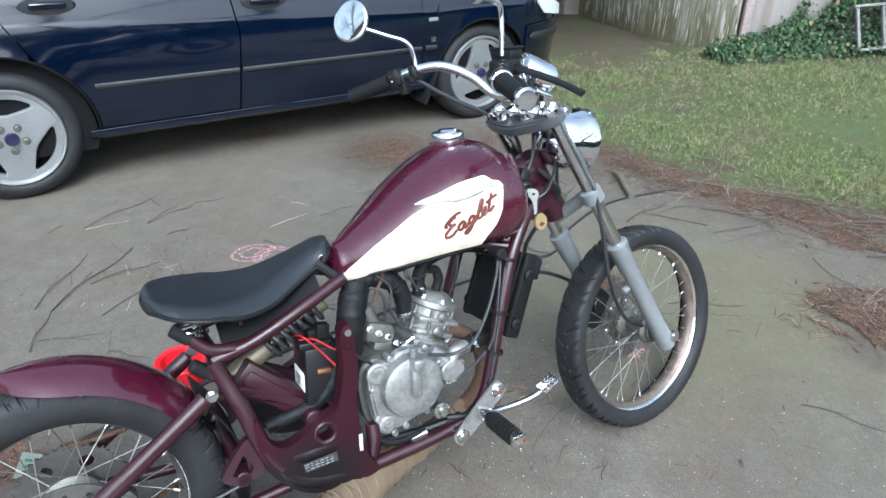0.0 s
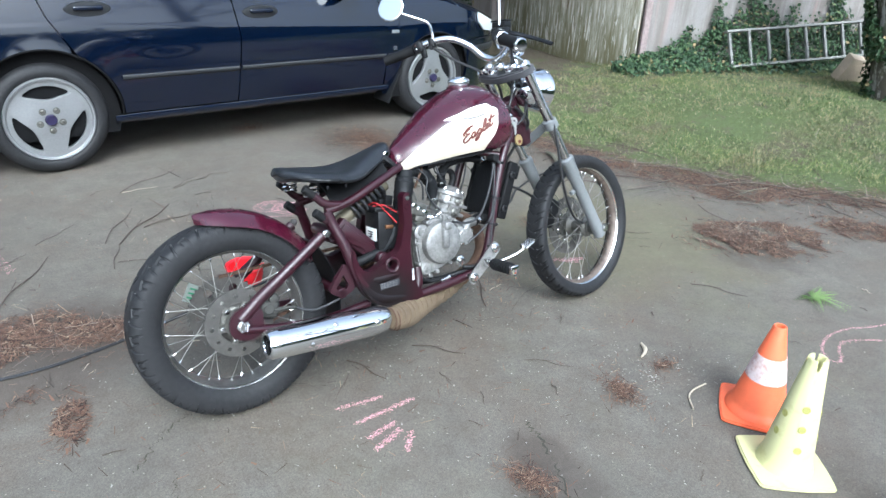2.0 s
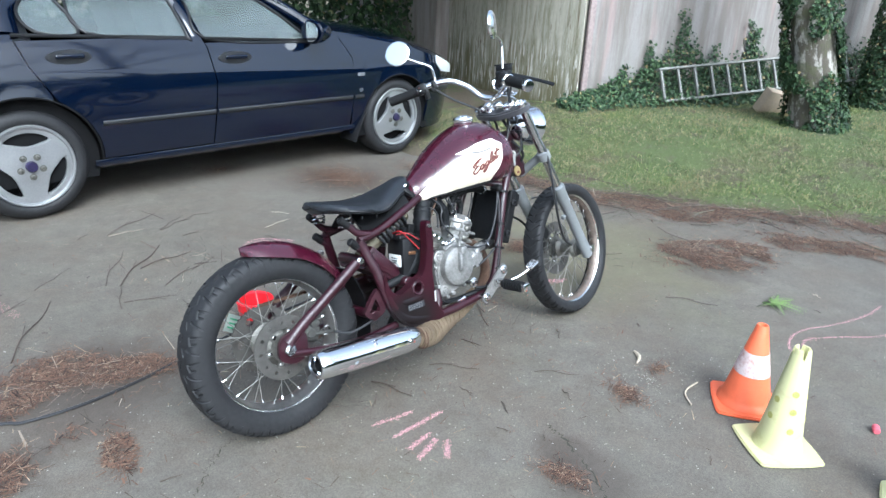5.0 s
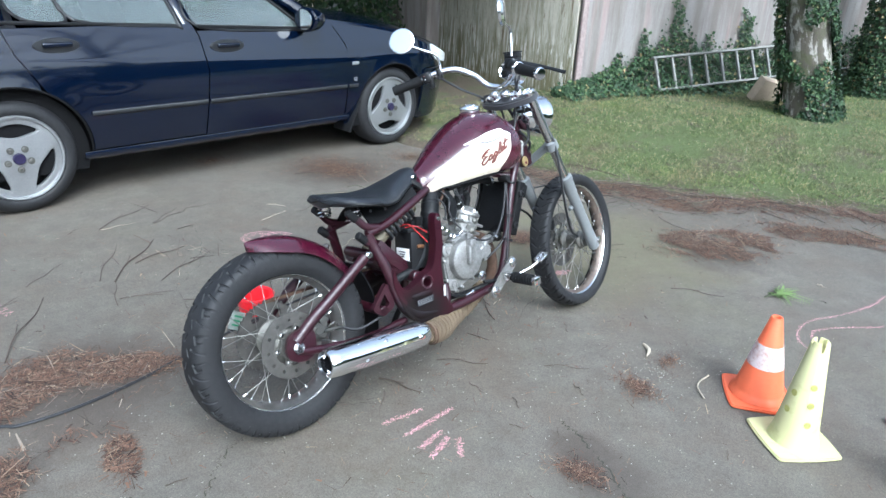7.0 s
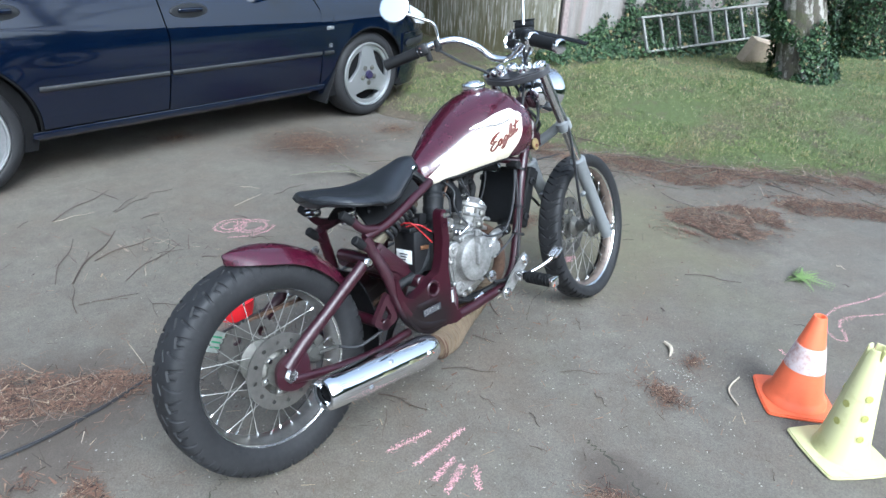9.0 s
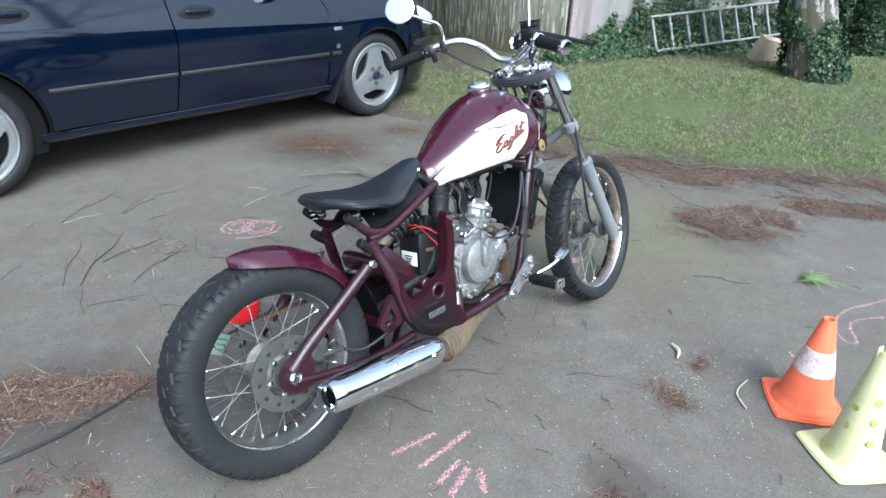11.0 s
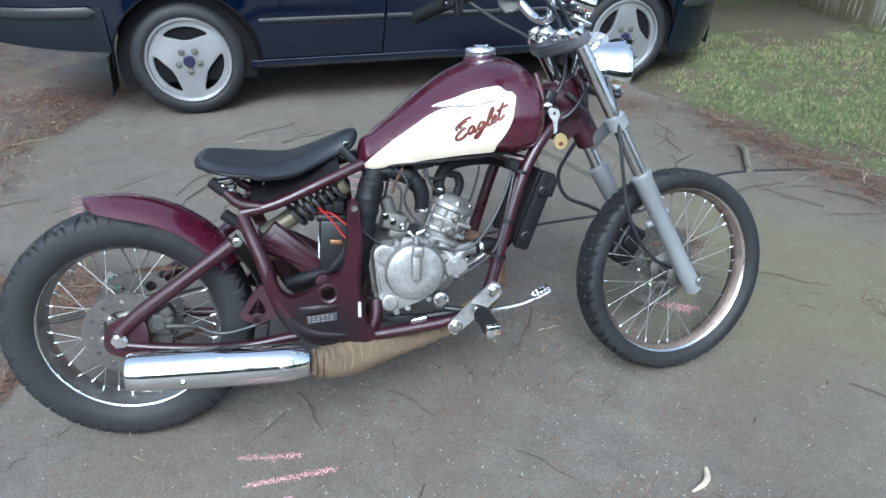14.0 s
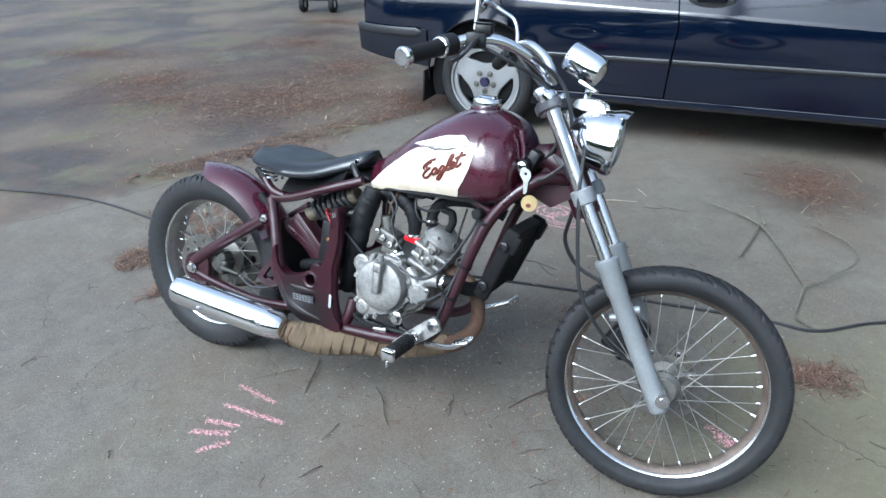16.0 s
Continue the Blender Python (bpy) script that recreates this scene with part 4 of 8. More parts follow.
def spoked_wheel(name, centre, r_out, r_rim, half, rim_half, xf, hub_r, flange, spokes, period, grooves, turn, label):
    b = B()
    lathe(b, [(0.012, -flange - 0.02), (hub_r * 0.75, -flange - 0.012), (hub_r, -flange), (hub_r, -flange + 0.008), (hub_r * 0.55, -flange + 0.02), (hub_r * 0.55, flange - 0.02), (hub_r, flange - 0.008), (hub_r, flange), (hub_r * 0.7, flange + 0.012), (0.012, flange + 0.02)], centre, (0, 1, 0), 36)
    wheel = part(name, b, alloy_dark, bike, label, xf=xf)
    tyre_mesh(centre, r_out, r_rim - 0.006, half, rim_half + 0.002, "tyre", wheel, xf, period, grooves, turn, 0.040 if turn else 0.054, 0.0055 if turn else 0.0048)
    b = B()
    w = rim_half
    lathe(b, [(r_rim + 0.001, -w - 0.001), (r_rim + 0.006, -w + 0.001), (r_rim + 0.004, -w + 0.007), (r_rim - 0.008, -w + 0.010), (r_rim - 0.011, 0), (r_rim - 0.008, w - 0.010), (r_rim + 0.004, w - 0.007), (r_rim + 0.006, w - 0.001), (r_rim + 0.001, w + 0.001), (r_rim - 0.006, w - 0.002), (r_rim - 0.009, w - 0.006), (r_rim - 0.014, w * 0.55), (r_rim - 0.019, w * 0.35), (r_rim - 0.020, 0), (r_rim - 0.019, -w * 0.35), (r_rim - 0.014, -w * 0.55), (r_rim - 0.009, -w + 0.006), (r_rim - 0.006, -w + 0.002)], centre, (0, 1, 0), 96, True)
    part("rim", b, rim_steel, wheel, xf=xf)
    b = B()
    lathe(b, [(r_rim - 0.0100, -w + 0.0065), (r_rim - 0.0150, -w * 0.55), (r_rim - 0.0202, -w * 0.35), (r_rim - 0.0212, 0), (r_rim - 0.0202, w * 0.35), (r_rim - 0.0150, w * 0.55), (r_rim - 0.0100, w - 0.0065)], centre, (0, 1, 0), 96)
    bmesh.ops.delete(b, geom=[f for f in b.faces if len(f.verts) > 4], context="FACES")
    part("rim_bed", b, rim_dull if turn else rim_rust, wheel, xf=xf)
    # one spoke mesh, shared
    base = B()
    tube(base, [(0, 0, 0), (0, 0, 1)], 0.0012, 6, 1)
    me = None
    for k in range(spokes):
        side = 1 if k % 2 else -1
        lead = 1 if (k // 2) % 2 else -1
        a = 2 * math.pi * k / spokes
        ah = a + lead * 0.75
        p = centre + Vector((hub_r * 0.92 * math.cos(ah), side * (flange - 0.003), hub_r * 0.92 * math.sin(ah)))
        q = centre + Vector(((r_rim - 0.019) * math.cos(a), side * 0.004, (r_rim - 0.019) * math.sin(a)))
        p, q = xf @ p, xf @ q
        if me is None:
            first = part("spoke", base, spoke_steel, wheel)
            me, o = first.data, first
        else:
            o = new("spoke", me)
            o.parent = wheel
        turn_m = (q - p).to_track_quat("Z", "Y").to_matrix().to_4x4()
        o.matrix_basis = Matrix.Translation(p) @ turn_m @ Matrix.Diagonal((1, 1, (q - p).length, 1))
        n = new("spoke_nipple", NIPPLE.data)
        n.parent = wheel
        n.matrix_basis = Matrix.Translation(q) @ turn_m
    return wheel


b = B()
lathe(b, [(0.0032, 0.004), (0.0032, -0.008), (0.0022, -0.013), (0.0, -0.013)], (0, 0, 0), (0, 0, 1), 8)
NIPPLE = part("spoke_nipple", b, dull_chrome, None)
Z1 = [((0.06, 0.30), (0.20, 0.92)), ((0.50, 0.94), (0.60, 0.42)), ((0.60, 0.42), (0.84, 0.54)), ((0.84, 0.54), (0.79, 0.80)), ((0.10, 0.02), (0.34, 0.16))]
Z2 = [((0.05, 0.06), (0.34, 0.52)), ((0.34, 0.52), (0.42, 0.84)), ((0.54, 0.22), (0.82, 0.84))]
rear_wheel = spoked_wheel("rear_wheel", REAR, 0.288, 0.213, 0.060, 0.042, Matrix(), 0.058, 0.045, 36, 23, Z1, True, "wide rear tyre on a spoked chrome rim")
front_wheel = spoked_wheel("front_wheel", FRONT, 0.284, 0.240, 0.043, 0.027, STEER, 0.040, 0.042, 36, 27, Z2, False, "narrow front tyre on a spoked chrome rim")
NIPPLE.parent = front_wheel
NIPPLE.matrix_basis = Matrix.Translation(STEER @ (FRONT + Vector((0.2, 0.004, 0.03))))


# fuel tank
TX = [0.578, 0.585, 0.61, 0.668, 0.751, 0.833, 0.874, 0.914, 0.969, 1.005, 1.022, 1.031]
TT = [0.672, 0.692, 0.714, 0.758, 0.820, 0.864, 0.878, 0.882, 0.871, 0.843, 0.810, 0.770]
TB = [0.640, 0.632, 0.632, 0.642, 0.655, 0.663, 0.665, 0.667, 0.668, 0.682, 0.700, 0.735]
TW = [0.012, 0.030, 0.050, 0.082, 0.120, 0.144, 0.152, 0.157, 0.155, 0.138, 0.108, 0.055]


def spline(xs, ys):
    """A smooth curve through knots."""
    xs, ys = np.array(xs), np.array(ys)
    d = np.gradient(ys, xs)

    def f(x):
        i = int(np.clip(np.searchsorted(xs, x) - 1, 0, len(xs) - 2))
        h = xs[i + 1] - xs[i]
        t = min(1, max(0, (x - xs[i]) / h))
        return float((2 * t ** 3 - 3 * t * t + 1) * ys[i] + (t ** 3 - 2 * t * t + t) * h * d[i] + (3 * t * t - 2 * t ** 3) * ys[i + 1] + (t ** 3 - t * t) * h * d[i + 1])
    return f


t_top, t_bot, t_wid = spline(TX, TT), spline(TX, TB), spline(TX, TW)


def tank_half(x, z):
    """The tank's half width at a place on its side."""
    lo, hi, w = t_bot(x), t_top(x), t_wid(x)
    s = min(1.0, max(0.0, (z - lo) / (hi - lo)))
    if s > 0.34:
        return w * max(0.0, 1 - ((s - 0.34) / 0.66) ** 2.3) ** 0.5
    return w * (1 - 0.22 * ((0.34 - s) / 0.34) ** 2)


b = B()
rows = []
for x in list(np.linspace(0.578, 0.62, 8))[:-1] + list(np.linspace(0.62, 0.98, 30)) + list(np.linspace(0.98, 1.031, 12))[1:]:
    lo, hi = t_bot(x), t_top(x)
    ss = 1 - np.linspace(1, 0, 26) ** 2.2
    left = [(x, -tank_half(x, lo + s * (hi - lo)), lo + s * (hi - lo)) for s in ss]
    right = [(px, -py, pz) for px, py, pz in left[-2::-1]]
    rows.append(left + right + [(x, t_wid(x) * 0.4, lo - 0.008), (x, -t_wid(x) * 0.4, lo - 0.008), left[0]])
grid(b, rows)
bmesh.ops.remove_doubles(b, verts=b.verts, dist=1e-5)
bmesh.ops.holes_fill(b, edges=b.edges)
tank = part("fuel_tank", b, maroon, bike, "maroon fuel tank with cream side panel and script lettering", 60)


def on_tank(x, z, up=0.0012, side=-1):
    return (x, side * (tank_half(x, z) + up), z)


def decal(name, x0, x1, lo, hi, mat, up, label="", n=46, m=14):
    for side in (-1, 1):
        b = B()
        rows = []
        for x in np.linspace(x0, x1, n):
            a, c = lo(x), max(lo(x) + 1e-4, hi(x))
            rows.append([on_tank(x, z, up, side) for z in np.linspace(a, c, m)])
        grid(b, rows)
        part(name, b, mat, tank, label)


decal("cream_panel", 0.592, 0.9365, lambda x: max(t_bot(x) + 0.002, float(np.interp(x, [0.875, 0.895, 0.915, 0.931, 0.937], [0.60, 0.686, 0.716, 0.752, 0.788]))),
      spline([0.592, 0.62, 0.66, 0.70, 0.752, 0.79, 0.83, 0.87, 0.92, 0.937], [0.648, 0.672, 0.704, 0.732, 0.766, 0.778, 0.776, 0.783, 0.795, 0.790]), cream, 0.0012, "cream painted panel")
decal("wing_emblem", 0.752, 0.938, spline([0.752, 0.78, 0.80, 0.84, 0.88, 0.938], [0.7795, 0.779, 0.782, 0.782, 0.789, 0.792]),
      spline([0.752, 0.77, 0.80, 0.84, 0.88, 0.905, 0.918, 0.93, 0.938], [0.781, 0.788, 0.797, 0.811, 0.818, 0.8185, 0.808, 0.806, 0.797]), white_paint, 0.0018, "white painted feathers")
for line in ([(0.758, 0.780), (0.80, 0.781), (0.84, 0.780), (0.875, 0.788), (0.92, 0.797), (0.934, 0.792)],
             [(0.80, 0.781), (0.83, 0.786), (0.86, 0.798), (0.895, 0.803), (0.93, 0.803)], [(0.83, 0.779), (0.855, 0.788), (0.88, 0.795), (0.915, 0.799)]):
    for side in (-1, 1):
        b = B()
        tube(b, [on_tank(x, z, 0.0022, side) for x, z in line], 0.0017, 5, 6)
        part("feather_line", b, line_grey, tank)

# script on the panel, drawn in strokes
SCRIPT = [
    [(0.20, 0.98), (0.13, 1.0), (0.05, 0.86), (0.12, 0.66), (0.20, 0.62), (0.10, 0.58), (0.0, 0.34), (0.05, 0.10), (0.16, 0.08), (0.24, 0.26)],
    [(0.02, 0.70), (-0.03, 0.80), (0.02, 0.98), (0.16, 1.12), (0.30, 1.10)],
    [(0.40, 0.46), (0.33, 0.52), (0.27, 0.36), (0.30, 0.14), (0.37, 0.16), (0.41, 0.46), (0.40, 0.16), (0.45, 0.12), (0.50, 0.30)],
    [(0.61, 0.44), (0.54, 0.50), (0.49, 0.32), (0.53, 0.14), (0.60, 0.22), (0.62, 0.46), (0.58, -0.10), (0.50, -0.34), (0.45, -0.22), (0.56, 0.0), (0.68, 0.20)],
    [(0.66, 0.22), (0.78, 0.72), (0.80, 0.98), (0.75, 0.98), (0.70, 0.56), (0.70, 0.20), (0.76, 0.10), (0.80, 0.22)],
    [(0.79, 0.26), (0.87, 0.40), (0.86, 0.52), (0.80, 0.42), (0.80, 0.20), (0.86, 0.12), (0.93, 0.28)],
    [(1.02, 1.0), (0.96, 0.52), (0.95, 0.20), (1.0, 0.12), (1.08, 0.26)],
    [(0.88, 0.68), (1.0, 0.74), (1.14, 0.72)],
]
for stroke in SCRIPT:
    for side in (-1, 1):
        pts = []
        for u, v in stroke:
            w = u if side < 0 else 1.05 - u
            x, z = 0.797 + 0.105 * w * 0.97 + 0.006 * v, 0.698 + 0.040 * u * 1.15 + 0.040 * v
            pts.append(on_tank(x, z, 0.0022, side))
        b = B()
        tube(b, pts, 0.0033, 6, 5)
        part("script_stroke", b, rust_red, tank)
# filler cap and front trim
cap_at = Vector((0.896, 0, 0.873))
b = B()
lathe(b, [(0.042, -0.004), (0.042, 0.006), (0.036, 0.008)], cap_at, (0.03, 0, 1), 32)
part("filler_neck", b, maroon, tank)
b = B()
lathe(b, [(0.034, 0.008), (0.037, 0.012), (0.037, 0.026), (0.034, 0.030), (0.024, 0.032), (0.020, 0.036), (0.0, 0.037)], cap_at, (0.03, 0, 1), 32)
part("filler_cap", b, chrome, tank, "chrome filler cap")

# seat
b = B()
rows = []
SEAT_RIM = []
SX = [0.208, 0.218, 0.243, 0.293, 0.353, 0.413, 0.470, 0.525, 0.566, 0.580]
SZ = [0.684, 0.691, 0.689, 0.680, 0.674, 0.680, 0.697, 0.716, 0.729, 0.730]
s_z = spline(SX, SZ)
s_body = spline([0.30, 0.353, 0.413, 0.470, 0.525, 0.560, 0.60], [0.146, 0.142, 0.118, 0.086, 0.060, 0.050, 0.046])


def s_w(x):
    """Half the seat's width: a round back, a narrowing body and a rounded nose."""
    if x < 0.30:
        return 0.006 + 0.140 * math.sqrt(max(0.0, 1 - ((0.30 - x) / 0.092) ** 2))
    return s_body(x) * (math.sqrt(max(0.0, 1 - ((x - 0.555) / 0.0255) ** 2)) if x > 0.555 else 1.0) + 0.004
for x in 0.208 + 0.372 * (1 - np.cos(np.linspace(0, math.pi, 54))) / 2:
    w, z = s_w(x), s_z(x)
    k = min(1.0, max(0.0, (0.44 - x) / 0.1))
    cup = 0.013 * k
    top = []
    for u in np.linspace(-1, 1, 25):
        drop = (0.020 * abs(u) ** 6 + (0.012 * (1 - k)) * u * u) * min(1.0, w / 0.06)
        rise = cup * (u * u - abs(u) ** 5 * 0.6)
        top.append((x, w * u, z + rise - drop * (1 if k < 1 else 0.8)))
    rim_z = top[0][2]
    SEAT_RIM.append((x, w, rim_z - 0.005))
    under = [(x, w * u * 0.985, rim_z - 0.011 - 0.010 * (1 - u * u)) for u in np.linspace(1, -1, 9)]
    rows.append(top + under + top[:1])
grid(b, rows)
bmesh.ops.remove_doubles(b, verts=b.verts, dist=1e-5)
bmesh.ops.holes_fill(b, edges=b.edges)
seat = part("seat", b, leather, bike, "black leather solo seat", 60)
b = B()
ring = [(x, -w, z) for x, w, z in SEAT_RIM] + [(x, w, z) for x, w, z in SEAT_RIM[::-1]]
tube(b, ring + ring[:1], 0.0042, 8, 2)
part("piping", b, black_plastic, seat)

# main frame
frame_ob = None
b = B()
for s in (-1, 1):
    tube(b, [(0.586, s * 0.075, 0.655), (0.48, s * 0.095, 0.618), (0.38, s * 0.102, 0.582), (0.30, s * 0.102, 0.566)], 0.0128, 14)
    tube(b, [(1.135, s * 0.030, 0.735), (1.085, s * 0.065, 0.735), (1.02, s * 0.095, 0.685), (0.965, s * 0.112, 0.60), (0.915, s * 0.122, 0.46), (0.875, s * 0.126, 0.335), (0.845, s * 0.126, 0.285), (0.79, s * 0.126, 0.258), (0.70, s * 0.126, 0.246), (0.556, s * 0.126, 0.238)], 0.0150, 14)
    tube(b, [(0.985, s * 0.10, 0.635), (0.93, s * 0.075, 0.650), (0.86, s * 0.06, 0.672)], 0.012, 10)
    tube(b, [(0.30, s * 0.102, 0.565), (0.313, s * 0.110, 0.525), (0.333, s * 0.124, 0.465), (0.346, s * 0.133, 0.415), (0.362, s * 0.136, 0.360), (0.385, s * 0.136, 0.320)], [0.018, 0.016, 0.0165, 0.017, 0.018, 0.018], 14)
    tube(b, [(0.572, s * 0.120, 0.245), (0.588, s * 0.115, 0.285), (0.592, s * 0.105, 0.325)], 0.016, 12)
    # cut-off rear rail stubs
    tube(b, [(0.345, s * 0.102, 0.578), (0.30, s * 0.102, 0.590), (0.270, s * 0.098, 0.620)], 0.0122, 12)
    tube(b, [(0.318, s * 0.104, 0.522), (0.288, s * 0.106, 0.548)], 0.0122, 12)
frame_ob = part("frame", b, frame_paint, bike, "maroon tubular double-cradle frame")
for s in (-1, 1):
    for a, c, in (((0.272, s * 0.098, 0.617), (0.243, s * 0.094, 0.645)), ((0.290, s * 0.106, 0.546), (0.262, s * 0.107, 0.572))):
        b = B()
        rod(b, a, c, 0.0135, 18, 0.003)
        part("rubber_plug", b, rubber, frame_ob)
b = B()
rod(b, HEAD + AXIS * 0.10, HEAD - AXIS * 0.085, 0.033, 24, 0.004)
tube(b, [HEAD - Vector((0.02, 0, -0.03)), (1.06, 0, 0.775), (0.95, 0, 0.70), (0.80, 0, 0.66), (0.60, 0, 0.645)], [0.04, 0.035, 0.028, 0.025, 0.025], 14)
slab(b, [(1.12, 0.80), (1.165, 0.70), (1.10, 0.66), (1.03, 0.69), (1.06, 0.74)], -0.03, 0.03)
part("steering_head", b, frame_paint, frame_ob)
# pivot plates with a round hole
# near-black round a low middle point, maroon further out
plate_tone = Nodes("maroon_to_black_plate")
am = plate_tone.put("ShaderNodeMapping")
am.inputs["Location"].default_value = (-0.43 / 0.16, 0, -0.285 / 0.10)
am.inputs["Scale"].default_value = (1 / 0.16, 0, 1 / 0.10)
plate_tone.link(plate_tone.co, am.inputs["Vector"])
ag = plate_tone.put("ShaderNodeTexGradient")
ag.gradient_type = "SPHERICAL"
plate_tone.link(am.outputs["Vector"], ag.inputs["Vector"])
a_fade = plate_tone.ramp(plate_tone.mix(0.3, ag.outputs["Fac"], plate_tone.noise(18, 4)), (0.16, 0.0), (0.52, 0.95))
plate_tone.to("Base Color", plate_tone.mix(a_fade, (0.022, 0.0023, 0.0068), (0.006, 0.0045, 0.005))).to("Roughness", 0.38).to("Specular IOR Level", 0.35)
plate_tone = plate_tone.m
for s in (-1, 1):
    b = B()
    plate = [(0.346, 0.440), (0.354, 0.440), (0.361, 0.405), (0.374, 0.379), (0.392, 0.367), (0.413, 0.368), (0.452, 0.384), (0.478, 0.399), (0.504, 0.409), (0.518, 0.433), (0.528, 0.469), (0.535, 0.500), (0.536, 0.540), (0.540, 0.574), (0.553, 0.584), (0.564, 0.576),
             (0.565, 0.530), (0.565, 0.495), (0.558, 0.455), (0.549, 0.418), (0.549, 0.380), (0.551, 0.330), (0.562, 0.280), (0.578, 0.258), (0.572, 0.236), (0.500, 0.232), (0.445, 0.240), (0.405, 0.262), (0.375, 0.300), (0.355, 0.345), (0.342, 0.395)]
    slab(b, rounded(plate, 3), -0.017, 0.017, None, 0, [circle(0.478, 0.369, 0.016, 18)])
    bmesh.ops.bevel(b, geom=[e for e in b.edges if e.is_manifold and e.calc_face_angle(0) > 1.2], offset=0.012, segments=4, affect="EDGES", clamp_overlap=True)
    for line, radii in (([(0.553, 0.574), (0.553, 0.53), (0.551, 0.48), (0.545, 0.44), (0.538, 0.40), (0.537, 0.34), (0.548, 0.28), (0.558, 0.252)], [0.012, 0.015, 0.018, 0.017, 0.019, 0.020, 0.020, 0.016]),
                        ([(0.352, 0.400), (0.366, 0.345), (0.393, 0.300), (0.435, 0.268), (0.50, 0.256), (0.556, 0.250)], [0.014, 0.018, 0.022, 0.024, 0.022, 0.016]),
                        ([(0.385, 0.350), (0.415, 0.335), (0.45, 0.330), (0.50, 0.335)], [0.016, 0.022, 0.024, 0.020])):
        tube(b, [(x, 0, z) for x, z in line], radii, 14, 5, 0.86)
    b.transform(Matrix.Translation((0, s * 0.136, 0)))
    pl = part("pivot_plate", b, plate_tone, frame_ob, "cast maroon frame plate", 50)
    b = B()
    lathe(b, [(0.017, -0.014), (0.025, -0.010), (0.025, 0.003), (0.022, 0.006), (0.017, 0.004)], (0.478, s * 0.150, 0.369), (0, s, 0), 24, True)
    part("hole_collar", b, frame_paint, pl)
    b = B()
    bolt(b, (0.553, s * 0.148, 0.568), (0, s, 0), 0.008, 0.009)
    part("plate_bolt", b, dull_chrome, pl)
    b = B()
    lathe(b, [(0.009, 0.0), (0.009, 0.0025), (0.0065, 0.0025), (0.0060, -0.002), (0, -0.002)], (0.549, s * 0.1505, 0.540), (0, s, 0), 16)
    part("plate_hole", b, matte_black, pl)
# rear swing arm
b = B()
for s in (-1, 1):
    tube(b, [(0.0, s * 0.108, 0.312), (0.06, s * 0.110, 0.360), (0.14, s * 0.112, 0.412), (0.275, s * 0.112, 0.500)], [0.0185, 0.0175, 0.017, 0.0165], 14, 5, 0.9)
    tube(b, [(0.0, s * 0.108, 0.282), (0.10, s * 0.112, 0.262), (0.25, s * 0.116, 0.246), (0.40, s * 0.112, 0.255)], 0.0125, 12)
    slab(b, rounded([(-0.035, 0.30), (-0.02, 0.335), (0.03, 0.35), (0.06, 0.33), (0.055, 0.265), (0.01, 0.25), (-0.03, 0.27)], 3), s * 0.108 - 0.006, s * 0.108 + 0.006)
swing = part("swing_arm", b, frame_paint, bike)
for y in (-0.118, 0.118):
    for name, x, z, r in (("axle_nut", 0.0, 0.297, 0.013), ("stay_bolt", 0.285, 0.505, 0.0085)):
        b = B()
        bolt(b, (x, y, z), (0, math.copysign(1, y), 0), r, 0.013)
        part(name, b, dull_chrome, swing)
# rear mudguard
b = B()
rows = []
for a in np.linspace(radians(101), radians(29), 40):
    k = (a - radians(29)) / radians(72)
    r = 0.309 + 0.014 * k
    tip = max(0.0, (k - 0.70) / 0.30)
    wide = 0.078 * max(0.02, 1 - tip ** 2.3) ** 0.62
    row = []
    for u in np.linspace(-1, 1, 17):
        drop = 0.042 * abs(u) ** 2.4
        drop *= 1 - 0.35 * tip ** 1.5
        row.append((REAR.x + (r - drop) * math.cos(a), wide * u, REAR.z + (r - drop) * math.sin(a)))
    rows.append(row)
grid(b, rows)
part("rear_mudguard", thicken(b, 0.004), maroon, bike, "short maroon rear mudguard", 60)
# silencer
M0, M1 = Vector((0.030, -0.205, 0.256)), Vector((0.418, -0.190, 0.222))
b = B()
d = (M1 - M0).length
lathe(b, [(0.026, 0.02), (0.028, 0.0), (0.038, -0.002), (0.042, 0.004), (0.044, 0.03), (0.046, d * 0.5), (0.044, d - 0.05), (0.037, d - 0.012), (0.029, d)], M0, M1 - M0, 36)
silencer = part("silencer", b, chrome, bike, "chrome silencer")
# fork
b = B()
UP = AXIS
fork = None
for s in (-1, 1):
    foot = FRONT + Vector((-0.012, s * 0.100, -0.010))
    top = foot + UP * 0.735
    b = B()
    rod(b, foot + UP * 0.25, top, 0.0165, 20, 0.002)
    leg = part("fork_tube", b, dull_chrome, bike, xf=STEER)
    b = B()
    lathe(b, [(0.016, -0.028), (0.0225, -0.022), (0.0235, 0.03), (0.0220, 0.06), (0.0222, 0.26), (0.0245, 0.265), (0.0250, 0.325), (0.0275, 0.33), (0.0275, 0.345), (0.023, 0.348), (0.018, 0.348)], foot, UP, 28)
    part("slider", b, fork_grey, leg, "grey painted fork slider", xf=STEER)

